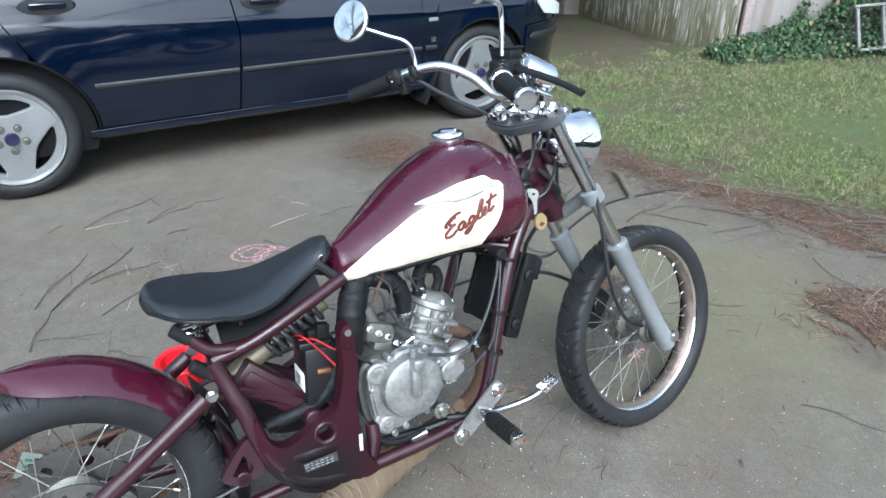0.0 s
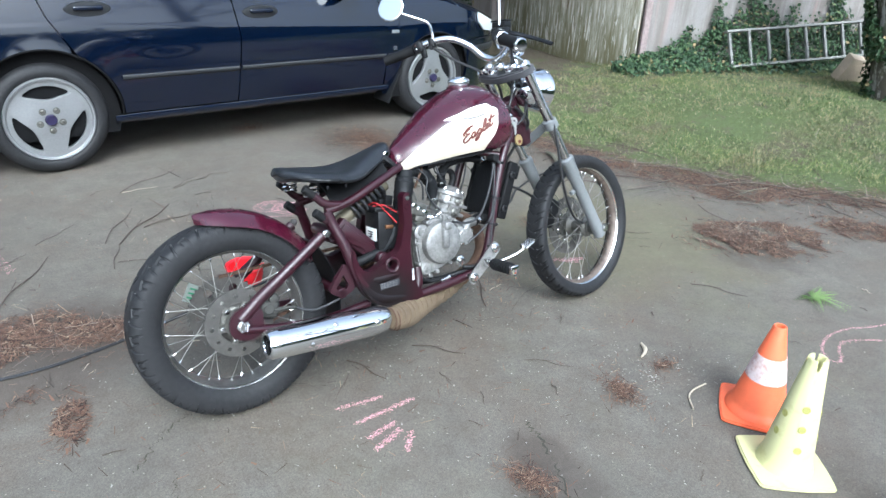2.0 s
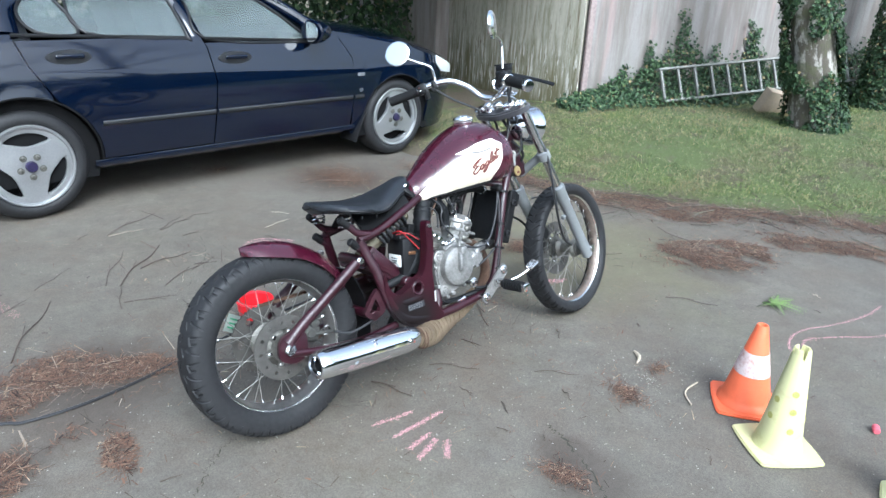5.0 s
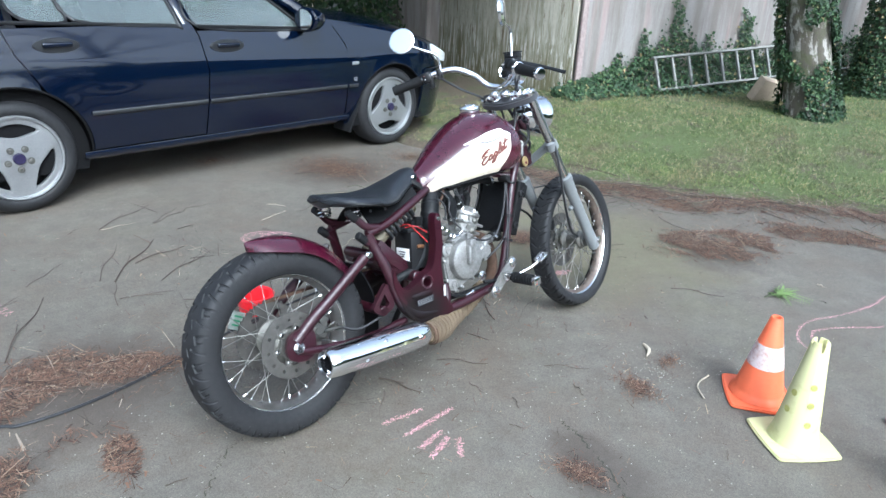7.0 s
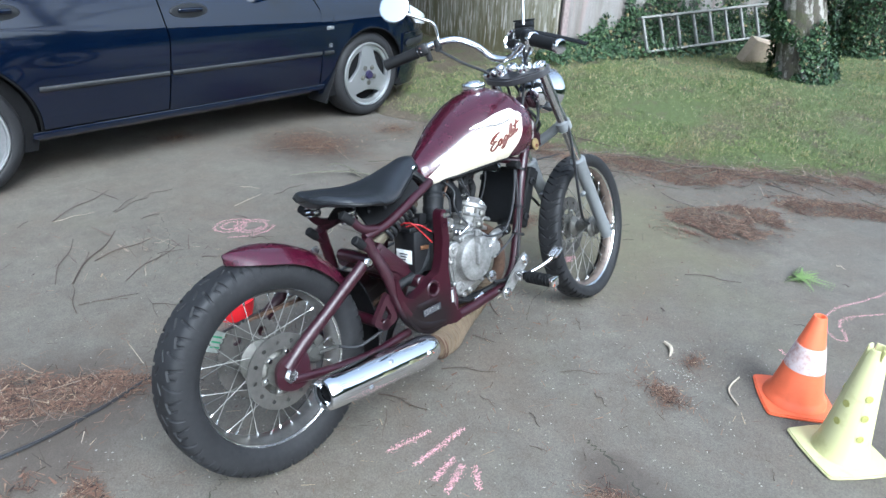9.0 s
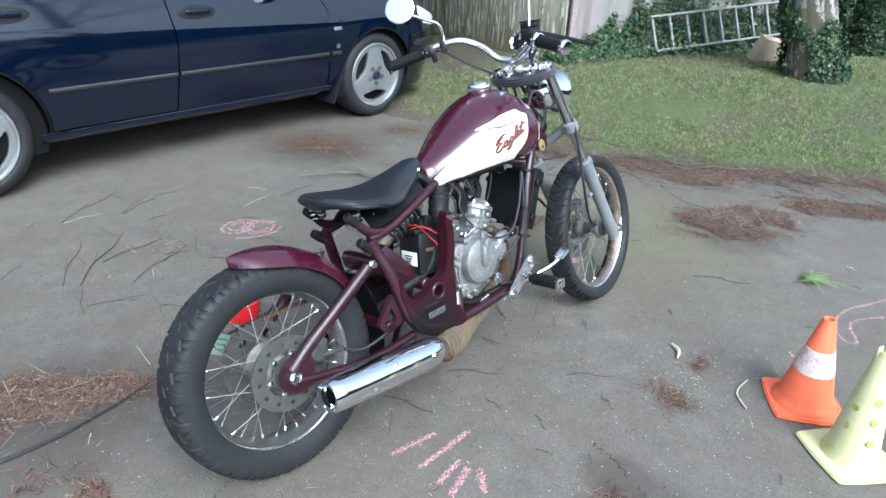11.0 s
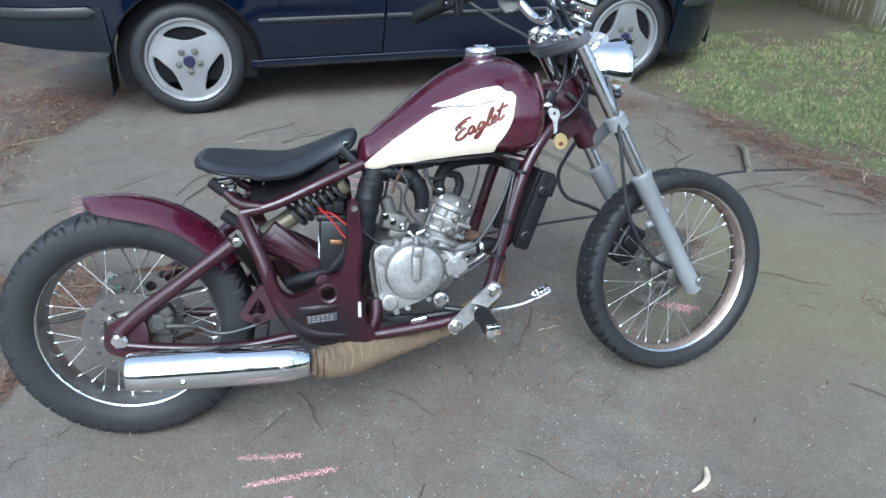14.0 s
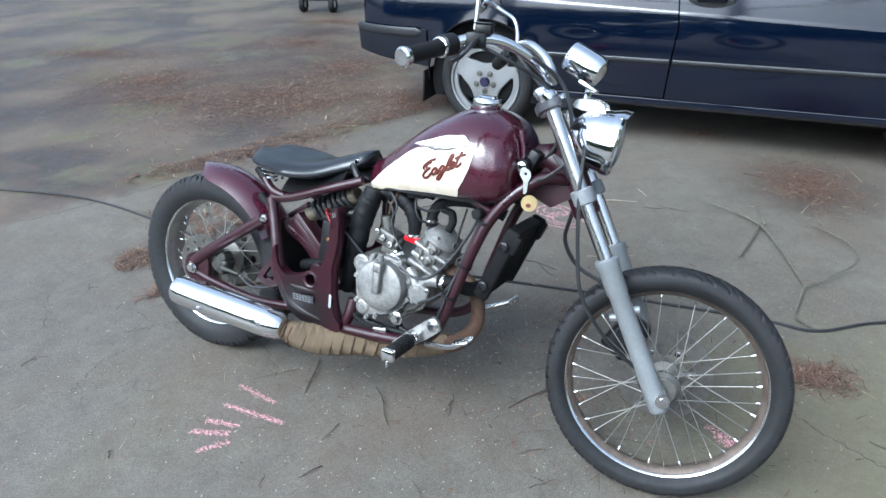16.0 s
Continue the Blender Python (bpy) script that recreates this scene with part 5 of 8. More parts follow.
# ---------------------------------------------------------------- motorcycle: fork, bars, lamps
b = B()
for s in (-1, 1):
    foot = FRONT + Vector((-0.012, s * 0.100, -0.010))
    c = foot + UP * 0.498
    lathe(b, [(0.022, -0.018), (0.026, -0.015), (0.026, 0.015), (0.022, 0.018)], c, UP, 24)
    tube(b, [c + Vector((0, -s * 0.015, 0)), HEAD - AXIS * 0.09], 0.0125, 12, 1, 1.3)
part("lower_yoke", b, fork_grey, bike, xf=STEER)
b = B()
top_c = FRONT + Vector((-0.012, 0, -0.010)) + UP * 0.715
side_v = Vector((0, 1, 0))
fwd = AXIS.cross(side_v).normalized() * -1
ym = Matrix.Translation(top_c) @ Matrix((( fwd.x, 0, UP.x, 0), (fwd.y, 1, UP.y, 0), (fwd.z, 0, UP.z, 0), (0, 0, 0, 1)))
if fwd.x < 0:
    ym = ym @ Matrix.Diagonal((-1, 1, 1, 1))
outline = rounded([(0.026, -0.10), (0.012, -0.124), (-0.022, -0.112), (-0.044, -0.055), (-0.054, 0.0), (-0.044, 0.055), (-0.022, 0.112), (0.012, 0.124), (0.026, 0.10), (0.0, 0.0)], 3)
turn_flat = Matrix(((1, 0, 0, 0), (0, 0, 1, 0), (0, 1, 0, 0), (0, 0, 0, 1)))
slab(b, outline, -0.012, 0.017, ym @ turn_flat)
bmesh.ops.bevel(b, geom=[e for e in b.edges if e.is_manifold and e.calc_face_angle(0) > 1.2], offset=0.006, segments=2, affect="EDGES")
top_yoke = part("top_yoke", b, yoke_grey, bike, "grey top yoke", xf=STEER)
for s in (-1, 1):
    b = B()
    lathe(b, [(0.021, 0.012), (0.022, 0.018), (0.022, 0.026), (0.017, 0.031), (0.010, 0.031), (0.010, 0.024), (0, 0.024)], top_c + Vector((0, s * 0.100, 0)), UP, 22)
    part("fork_cap", b, chrome, top_yoke, xf=STEER)
    b = B()
    lathe(b, [(0.019, 0.014), (0.020, 0.020), (0.016, 0.027), (0.017, 0.034), (0.012, 0.040), (0, 0.042)], top_c + fwd * 0.0 + Vector((-0.012, s * 0.042, -0.006)), UP, 22)
    part("riser", b, chrome, top_yoke, xf=STEER)
for x, y, r in ((-0.034, -0.012, 0.020), (-0.040, 0.030, 0.017), (-0.022, 0.070, 0.016), (-0.018, -0.062, 0.018)):
    b = B()
    lathe(b, [(r, 0.012), (r, 0.020), (r * 0.8, 0.026), (0, 0.028)], top_c + Vector((x, y, x * -0.5 - 0.004)), UP, 20)
    part("warning_lamp", b, chrome, top_yoke, xf=STEER)
# handlebar
b = B()
tube(b, [(0.800, 0.290, 0.986), (0.858, 0.213, 1.012), (0.900, 0.160, 1.034), (0.955, 0.112, 1.040), (1.010, 0.075, 1.012), (1.045, 0.045, 0.972), (1.060, 0.0, 0.960), (1.060, -0.045, 0.972),
         (1.035, -0.105, 1.008), (0.985, -0.155, 1.038), (0.930, -0.200, 1.040), (0.886, -0.250, 1.020), (0.857, -0.375, 0.991)], 0.0115, 14, 6)
bar = part("handlebar", b, chrome, bike, "chrome swept-back handlebar")
for a, c, name in (((0.864, 0.205, 1.014), (0.796, 0.296, 0.984), "left_grip"), ((0.884, -0.252, 1.018), (0.856, -0.370, 0.992), "right_grip")):
    b = B()
    A, C = Vector(a), Vector(c)
    d = (C - A).length
    prof = [(0.012, 0), (0.019, 0.002), (0.019, 0.008)] + [(0.0175 + 0.0008 * (k % 2), 0.012 + (d - 0.02) * k / 14) for k in range(15)] + [(0.018, d - 0.003), (0.012, d)]
    lathe(b, prof, A, C - A, 20)
    g = part("grip", b, rubber, bar, "black ribbed rubber grip")
    b = B()
    if name == "right_grip":
        lathe(b, [(0.0205, -0.006), (0.0225, 0.0), (0.0225, 0.012), (0.0195, 0.014)], A, C - A, 24, True)
        part("throttle_ring", b, chrome, g)
        b = B()
        lathe(b, [(0.019, d - 0.010), (0.021, d - 0.004), (0.021, d + 0.004), (0.017, d + 0.009), (0, d + 0.010)], A, C - A, 24)
        part("grip_cap", b, chrome, g)
    else:
        lathe(b, [(0.018, d - 0.004), (0.018, d + 0.003), (0, d + 0.004)], A, C - A, 20)
        part("grip_end", b, rubber, g)
# left switch block and lever clamp
b = B()
block(b, look((0.875, 0.190, 1.020), (0.80, 0.290, 0.98)), (0.042, 0.040, 0.034), 0.006)
block(b, look((0.883, 0.178, 1.008), (0.80, 0.290, 0.98)), (0.022, 0.055, 0.018), 0.004)
sw = part("switch_block", b, black_plastic, bar)
for k, dz in enumerate((0.006, -0.006, -0.016)):
    b = B()
    block(b, pose(0.852 + 0.004 * k, 0.182, 1.020 + dz, 0, 0, 50), (0.005, 0.005, 0.004), 0.001)
    part("button", b, rust_red if k == 0 else dull_chrome, sw)
b = B()
block(b, look((0.905, 0.150, 1.030), (0.86, 0.21, 1.01)), (0.036, 0.036, 0.020), 0.006)
bolt(b, (0.893, 0.142, 1.016), (-0.7, -0.7, 0), 0.006, 0.008)
part("lever_clamp", b, black_plastic, bar)
b = B()
tube(b, [(0.915, 0.185, 1.022), (0.885, 0.245, 1.012), (0.850, 0.300, 1.000)], [0.008, 0.007, 0.006], 8, 4, 0.6)
part("clutch_lever", b, black_plastic, bar)
# right throttle housing, brake master cylinder, lever
b = B()
rod(b, (0.898, -0.225, 1.026), (0.884, -0.256, 1.018), 0.024, 20, 0.003)
block(b, pose(0.935, -0.192, 1.036, 0, 0, 20), (0.045, 0.05, 0.034), 0.006)
housing = part("throttle_housing", b, black_plastic, bar)
b = B()
block(b, pose(0.948, -0.182, 1.060, 0, 0, 15), (0.038, 0.052, 0.022), 0.005)
block(b, pose(0.948, -0.182, 1.073, 0, 0, 15), (0.042, 0.056, 0.005), 0.002)
part("brake_reservoir", b, black_plastic, housing)
b = B()
tube(b, [(0.945, -0.215, 1.035), (0.955, -0.27, 1.022), (0.968, -0.33, 1.004), (0.968, -0.385, 0.988)], [0.009, 0.0075, 0.0065, 0.007], 10, 4, 0.6)
part("brake_lever", b, black_plastic, housing)
# mirrors
def mirror_unit(stem, centre, facing, r=0.046):
    b = B()
    tube(b, stem, 0.0052, 10, 5)
    m = part("mirror", b, chrome, bike, "round chrome mirror on a stem")
    b = B()
    lathe(b, [(0.0, 0.012), (r * 0.7, 0.011), (r, 0.004), (r + 0.002, -0.004), (r - 0.002, -0.006)], centre, Vector(facing) * -1, 32)
    part("mirror_shell", b, chrome, m)
    b = B()
    lathe(b, [(0.0, 0.0075), (r - 0.003, 0.0070), (r - 0.003, 0.004), (0, 0.004)], centre, facing, 32)
    part("mirror_glass", b, mirror_glass, m)


mirror_unit([(0.905, 0.145, 1.036), (0.903, 0.146, 1.066), (0.890, 0.148, 1.100), (0.850, 0.170, 1.120), (0.800, 0.192, 1.142)], (0.780, 0.202, 1.158), (-0.80, -0.50, 0.30))
mirror_unit([(0.930, -0.192, 1.060), (0.932, -0.193, 1.10), (0.930, -0.195, 1.150), (0.905, -0.205, 1.163), (0.878, -0.215, 1.172)], (0.868, -0.218, 1.205), (-0.55, 0.83, 0.0))
# speedometer
b = B()
S0, S1 = Vector((1.098, -0.008, 1.022)), Vector((1.178, -0.012, 0.984))
lathe(b, [(0.030, 0.006), (0.034, 0.0), (0.036, 0.004), (0.036, 0.070), (0.032, 0.084), (0.015, 0.090), (0, 0.090)], S0, S1 - S0, 36)
speedo = part("speedometer", b, chrome, bike, "chrome speedometer")
b = B()
lathe(b, [(0.0, 0.006), (0.030, 0.006), (0.030, 0.008), (0, 0.008)], S0, S1 - S0, 30)
part("dial", b, label_ink, speedo)
b = B()
tube(b, [S0 + Vector((0.006, 0, 0.0)), S0 + Vector((0.004, -0.008, 0.018))], 0.0012, 5, 1)
part("needle", b, label_white, speedo)
b = B()
tube(b, [(1.150, -0.010, 0.960), (1.150, -0.010, 0.93), (1.135, -0.01, 0.915)], 0.008, 8, 3)
block(b, pose(1.150, -0.010, 0.955, 0, 26, 0), (0.05, 0.03, 0.010), 0.003)
part("speedometer_bracket", b, chrome, speedo)
# headlamp
b = B()
H = Vector((1.182, -0.035, 0.842))
look_h = Vector((0.97, 0.13, -0.16)).normalized()
lathe(b, [(0.0, -0.055), (0.033, -0.050), (0.056, -0.030), (0.068, 0.0), (0.073, 0.035), (0.076, 0.040), (0.077, 0.055), (0.073, 0.060), (0.069, 0.057)], H, look_h, 40)
lamp = part("headlamp", b, chrome, bike, "round chrome headlamp with a small peak")
b = B()
lathe(b, [(0.069, 0.056), (0.056, 0.064), (0.03, 0.070), (0, 0.071)], H, look_h, 36)
part("lens", b, glass_lens, lamp)
b = B()
lathe(b, [(0.068, 0.050), (0.05, 0.025), (0.02, 0.010), (0, 0.008)], H, look_h, 36)
part("reflector", b, chrome, lamp)
b = B()
rows = []
for k, far in enumerate((0.050, 0.060, 0.072)):
    row = []
    for a in np.linspace(-0.6, 0.6, 13):
        up_v = Vector((0, 0, 1)) - look_h * look_h.z
        up_v.normalize()
        sd = look_h.cross(up_v)
        row.append(H + look_h * (far - 0.004 * (a / 0.6) ** 2 * k) + 0.079 * (math.cos(a) * up_v + math.sin(a) * sd))
    rows.append(row)
grid(b, rows)
part("peak", thicken(b, 0.002), chrome, lamp)
b = B()
slab(b, rounded([(1.135, 0.925), (1.18, 0.928), (1.205, 0.915), (1.20, 0.900), (1.17, 0.902), (1.135, 0.907)], 2), -0.052, -0.049)
slab(b, rounded([(1.135, 0.925), (1.18, 0.928), (1.205, 0.915), (1.20, 0.900), (1.17, 0.902), (1.135, 0.907)], 2), -0.008, -0.005)
bolt(b, (1.190, -0.052, 0.913), (0, -1, 0), 0.006, 0.005)
part("lamp_bracket", b, dull_chrome, lamp)
# cables
def cable(pts, r, name="cable", mat=None, parent=None, xf=None):
    b = B()
    tube(b, pts, r, 8, 7)
    return part(name, b, mat or cable_black, parent or bike, xf=xf)


cable([(1.165, -0.02, 0.93), (1.178, -0.075, 0.86), (1.190, -0.132, 0.76), (1.198, -0.145, 0.70), (1.210, -0.150, 0.60), (1.230, -0.145, 0.50), (1.280, -0.118, 0.41), (1.345, -0.085, 0.340), (1.412, -0.064, 0.300)], 0.0048, "speedometer_cable")
cable([(1.10, -0.05, 0.79), (1.15, -0.055, 0.74), (1.165, -0.03, 0.70), (1.14, 0.02, 0.63), (1.125, 0.06, 0.56), (1.16, 0.09, 0.49), (1.24, 0.11, 0.45), (1.30, 0.115, 0.415), (1.33, 0.11, 0.38)], 0.0055, "brake_hose")
cable([(0.93, -0.19, 1.03), (1.00, -0.16, 1.0), (1.07, -0.08, 0.95), (1.10, -0.04, 0.87), (1.09, -0.035, 0.80), (1.03, -0.03, 0.74)], 0.0045, "throttle_cable")
cable([(0.905, 0.15, 1.015), (0.97, 0.11, 0.965), (1.03, 0.06, 0.925), (1.08, 0.02, 0.88), (1.11, 0.03, 0.80), (1.08, 0.03, 0.74)], 0.0048, "clutch_cable")
cable([(0.945, -0.18, 1.045), (1.02, -0.13, 1.02), (1.09, -0.06, 0.97), (1.125, -0.05, 0.90), (1.145, -0.06, 0.80), (1.155, -0.05, 0.74)], 0.0045, "brake_line")
cable([(1.12, 0.03, 0.92), (1.16, 0.0, 0.87), (1.15, -0.05, 0.80), (1.10, -0.085, 0.745), (1.05, -0.075, 0.72)], 0.004, "wiring_loom")
cable([(1.13, 0.05, 0.90), (1.175, 0.04, 0.84), (1.17, 0.02, 0.77), (1.13, 0.0, 0.72)], 0.006, "wiring_loom")
# front hub: axle, disc, caliper
b = B()
rod(b, FRONT + Vector((0, -0.127, 0)), FRONT + Vector((0, 0.125, 0)), 0.010, 14)
lathe(b, [(0.016, -0.128), (0.016, -0.122), (0.010, -0.122), (0.0085, -0.130), (0.0, -0.130)], FRONT, (0, 1, 0), 18)
part("front_axle", b, dull_chrome, front_wheel, xf=STEER)
b = B()
rod(b, FRONT + Vector((0, -0.062, 0)), FRONT + Vector((0, -0.046, 0)), 0.032, 24, 0.003)
part("speedometer_drive", b, alloy_dark, front_wheel, xf=STEER)


def disc(name, centre, y, r0, r1, parent, xf, slots=True):
    b = B()
    holes = [circle(0, 0, r0, 30)]
    if slots:
        for k in range(12):
            a = 2 * math.pi * k / 12
            holes.append(circle((r0 + r1) / 2 * math.cos(a), (r0 + r1) / 2 * math.sin(a), 0.006, 8))
    slab(b, circle(0, 0, r1, 48), -0.002, 0.002, None, 0, holes)
    b.transform(Matrix.Translation(centre + Vector((0, y, 0))))
    d = part(name, b, disc_steel, parent, xf=xf)
    b = B()
    arms = []
    for k in range(48):
        a = 2 * math.pi * k / 48
        rr = r0 + 0.004 if k % 8 < 3 else r0 * 0.72
        arms.append((rr * math.cos(a), rr * math.sin(a)))
    slab(b, arms, -0.004, 0.004, None, 0, [circle(0, 0, 0.022, 20)])
    b.transform(Matrix.Translation(centre + Vector((0, y, 0))))
    part("disc_carrier", b, alloy_dark, d, xf=xf)
    for k in range(6):
        a = 2 * math.pi * k / 6 + 0.12
        b = B()
        bolt(b, centre + Vector((r0 * 0.86 * math.cos(a), y - 0.004, r0 * 0.86 * math.sin(a))), (0, -1, 0), 0.005, 0.005)
        part("disc_bolt", b, dull_chrome, d, xf=xf)


disc("brake_disc", FRONT, 0.060, 0.072, 0.117, front_wheel, STEER)
b = B()
block(b, Matrix.Translation(FRONT + Vector((-0.105, 0.072, 0.075))) @ Matrix.Rotation(radians(35), 4, "Y"), (0.075, 0.055, 0.115), 0.012, 3)
rod(b, FRONT + Vector((-0.105, 0.03, 0.085)), FRONT + Vector((-0.105, 0.045, 0.085)), 0.024, 18, 0.003)
part("brake_caliper", b, black_plastic, bike, xf=STEER)
for s in (-1, 1):
    b = B()
    foot = FRONT + Vector((-0.012, s * 0.100, -0.010))
    rod(b, foot + UP * 0.215 + Vector((-0.015, -s * 0.01, 0)), foot + UP * 0.215 + Vector((0.032, -s * 0.012, 0.012)), 0.009, 12, 0.002)
    rod(b, foot + UP * 0.205 + Vector((-0.038, -s * 0.012, -0.012)), foot + UP * 0.205 + Vector((0.0, -s * 0.012, 0)), 0.009, 12, 0.002)
    part("mudguard_lug", b, fork_grey, bike, xf=STEER)
# ignition lock, key and fob
b = B()
block(b, pose(1.048, -0.050, 0.770, 0, 25, 0), (0.030, 0.040, 0.060), 0.008)
rod(b, (1.040, -0.060, 0.765), (1.036, -0.092, 0.760), 0.016, 18, 0.003)
lock = part("ignition_lock", b, black_plastic, bike)
b = B()
lathe(b, [(0.012, 0), (0.012, 0.003), (0.004, 0.004), (0, 0.004)], (1.036, -0.092, 0.760), (0, -1, 0), 18)
part("lock_face", b, chrome, lock)
b = B()
slab(b, rounded([(1.040, 0.758), (1.058, 0.756), (1.065, 0.742), (1.059, 0.729), (1.058, 0.704), (1.050, 0.698), (1.047, 0.728), (1.037, 0.742)], 2), -0.100, -0.0965, None, 0, [circle(1.051, 0.746, 0.004, 8)])
part("key", b, plain("worn_key_steel", (0.40, 0.40, 0.38), 0.45, 0.5, 0.15), lock, "steel key in the lock")
b = B()
lathe(b, [(0.0, -0.003), (0.019, -0.003), (0.020, 0), (0.019, 0.003), (0, 0.003)], (1.067, -0.098, 0.677), (0.2, -1, 0.1), 26)
fob = part("key_fob", b, brass_fob, lock, "round yellow key fob")
b = B()
slab(b, rounded([(1.060, 0.672), (1.067, 0.678), (1.074, 0.672), (1.067, 0.667)], 2), -0.104, -0.1015)
part("fob_print", b, rust_red, fob)

# ---------------------------------------------------------------- motorcycle: seat hardware
b = B()
for x, z, y in ((0.552, 0.700, -0.052), (0.552, 0.700, 0.052)):
    bolt(b, (x, y, z), (0, math.copysign(1, y), 0), 0.006, 0.006)
part("seat_bolt", b, chrome, seat)
b = B()
block(b, pose(0.545, 0, 0.668, 0, 20, 0), (0.09, 0.10, 0.012), 0.004)
tube(b, [(0.57, -0.07, 0.655), (0.555, -0.065, 0.675), (0.54, -0.055, 0.69)], 0.010, 8, 3)
part("seat_hinge", b, black_plastic, seat)
for s in (-1, 1):
    b = B()
    coil = [(0.272 + 0.022 * math.cos(a), s * 0.082 + 0.022 * math.sin(a), 0.612 + 0.036 * a / (6 * math.pi)) for a in np.linspace(0, 6 * math.pi, 60)]
    tube(b, coil, 0.0035, 7, 1)
    part("seat_spring", b, chrome, seat, "chrome seat spring")
    for k in range(4):
        x = 0.30 + 0.06 * k
        b = B()
        block(b, pose(x, s * (s_w(x) * 0.92), s_z(x) - 0.037), (0.006, 0.005, 0.008), 0.001)
        part("seat_clip", b, black_plastic, seat)
b = B()
rows = []
for x in np.linspace(0.325, 0.53, 14):
    z = float(np.interp(x, [0.275, 0.36, 0.45, 0.53], [0.592, 0.582, 0.602, 0.640]))
    rows.append([(x, y, z + 0.058 - 6.2 * y * y) for y in np.linspace(-0.092, 0.092, 13)])
grid(b, rows)
part("inner_tray", thicken(b, 0.006), matte_black, bike)
b = B()
rows = []
for a in np.linspace(radians(36), radians(-20), 20):
    r = 0.312
    rows.append([(REAR.x + r * math.cos(a) + 0.03 * max(0, math.cos(a) - 0.6), y, REAR.z + r * math.sin(a)) for y in np.linspace(-0.065, 0.065, 7)])
grid(b, rows)
part("inner_mudguard", thicken(b, 0.004), black_plastic, bike)
# shock absorber
K0, K1 = Vector((0.340, -0.03, 0.492)), Vector((0.545, -0.03, 0.606))
b = B()
rod(b, K0, K0 + (K1 - K0) * 0.42, 0.022, 20, 0.003)
rod(b, K0, K1, 0.010, 14)
rod(b, K1 - (K1 - K0) * 0.10, K1, 0.026, 20, 0.003)
shock = part("shock_absorber", b, plain("dusty_yellow_steel", (0.15, 0.13, 0.09), 0.5, 0.5, 0.3), bike)
b = B()
kx = (K1 - K0).normalized()
ky = Vector((0, 1, 0))
kz = kx.cross(ky)
tube(b, [K0 + (K1 - K0) * (0.36 + 0.56 * k / 84) + 0.031 * (math.cos(k * 0.5236) * ky + math.sin(k * 0.5236) * kz) for k in range(85)], 0.0062, 8, 1)
part("spring", b, spring_black, shock, "black coil spring")
# rocker arm and inner swing arm
b = B()
tube(b, [(0.335, -0.055, 0.478), (0.40, -0.055, 0.445), (0.475, -0.055, 0.400)], [0.021, 0.022, 0.021], 10, 4, 1.2)
tube(b, [(0.335, 0.055, 0.478), (0.40, 0.055, 0.445), (0.475, 0.055, 0.400)], [0.026, 0.028, 0.026], 10, 4, 1.2)
rod(b, (0.335, -0.07, 0.485), (0.335, 0.07, 0.485), 0.018, 16, 0.003)
rod(b, (0.47, -0.12, 0.385), (0.47, 0.12, 0.385), 0.020, 16, 0.003)
block(b, Matrix.Translation((0.412, -0.050, 0.448)) @ pose(0, 0, 0, 0, 45, 0), (0.175, 0.050, 0.058), 0.006, 2)
block(b, Matrix.Translation((0.412, -0.076, 0.448)) @ pose(0, 0, 0, 0, 45, 0), (0.150, 0.006, 0.030), 0.002, 2)
part("upper_arm", b, frame_paint, swing)
b = B()
for s in (-1, 1):
    slab(b, rounded([(0.318, 0.392), (0.336, 0.395), (0.352, 0.335), (0.340, 0.312), (0.300, 0.306), (0.272, 0.325), (0.276, 0.342)], 2), s * 0.122 - 0.008, s * 0.122 + 0.008, None, 0, [[(0.318, 0.370), (0.332, 0.336), (0.326, 0.326), (0.302, 0.323), (0.290, 0.333)]])
rod(b, (0.31, -0.13, 0.315), (0.31, 0.13, 0.315), 0.016, 14, 0.002)
part("stand_bracket", b, frame_paint, swing)
# battery and its leads
b = B()
block(b, pose(0.508, -0.056, 0.466, 0, 6, 0), (0.078, 0.090, 0.125), 0.006)
block(b, pose(0.502, -0.056, 0.534, 0, 6, 0), (0.070, 0.080, 0.016), 0.004)
battery = part("battery", b, black_plastic, bike, "black battery with white label")
b = B()
block(b, pose(0.4668, -0.056, 0.456, 0, 6, 0), (0.002, 0.066, 0.040), 0.0006)
lab = part("battery_label", b, label_white, battery)
b = B()
for k in range(3):
    block(b, pose(0.4652 - 0.001 * k, -0.056, 0.464 - 0.008 * k, 0, 6, 0), (0.0012, 0.034 - 0.008 * k, 0.003), 0)
part("label_bars", b, label_ink, lab)
cable([(0.475, -0.07, 0.545), (0.50, -0.095, 0.548), (0.535, -0.112, 0.52)], 0.0022, "battery_lead", wire_red)
cable([(0.47, -0.04, 0.545), (0.478, -0.088, 0.558), (0.505, -0.102, 0.525), (0.53, -0.115, 0.488)], 0.0022, "battery_lead", wire_red)
b = B()
block(b, pose(0.508, -0.101, 0.478, 0, 8, 0), (0.030, 0.012, 0.012), 0.003)
part("terminal", b, copper, battery)
b = B()
wrinkled(b, [(0.385, -0.06, 0.372), (0.43, -0.075, 0.388), (0.475, -0.085, 0.402), (0.52, -0.09, 0.44), (0.535, -0.085, 0.49)], [0.015] * 5, 9)
part("taped_hose", b, tape, bike)
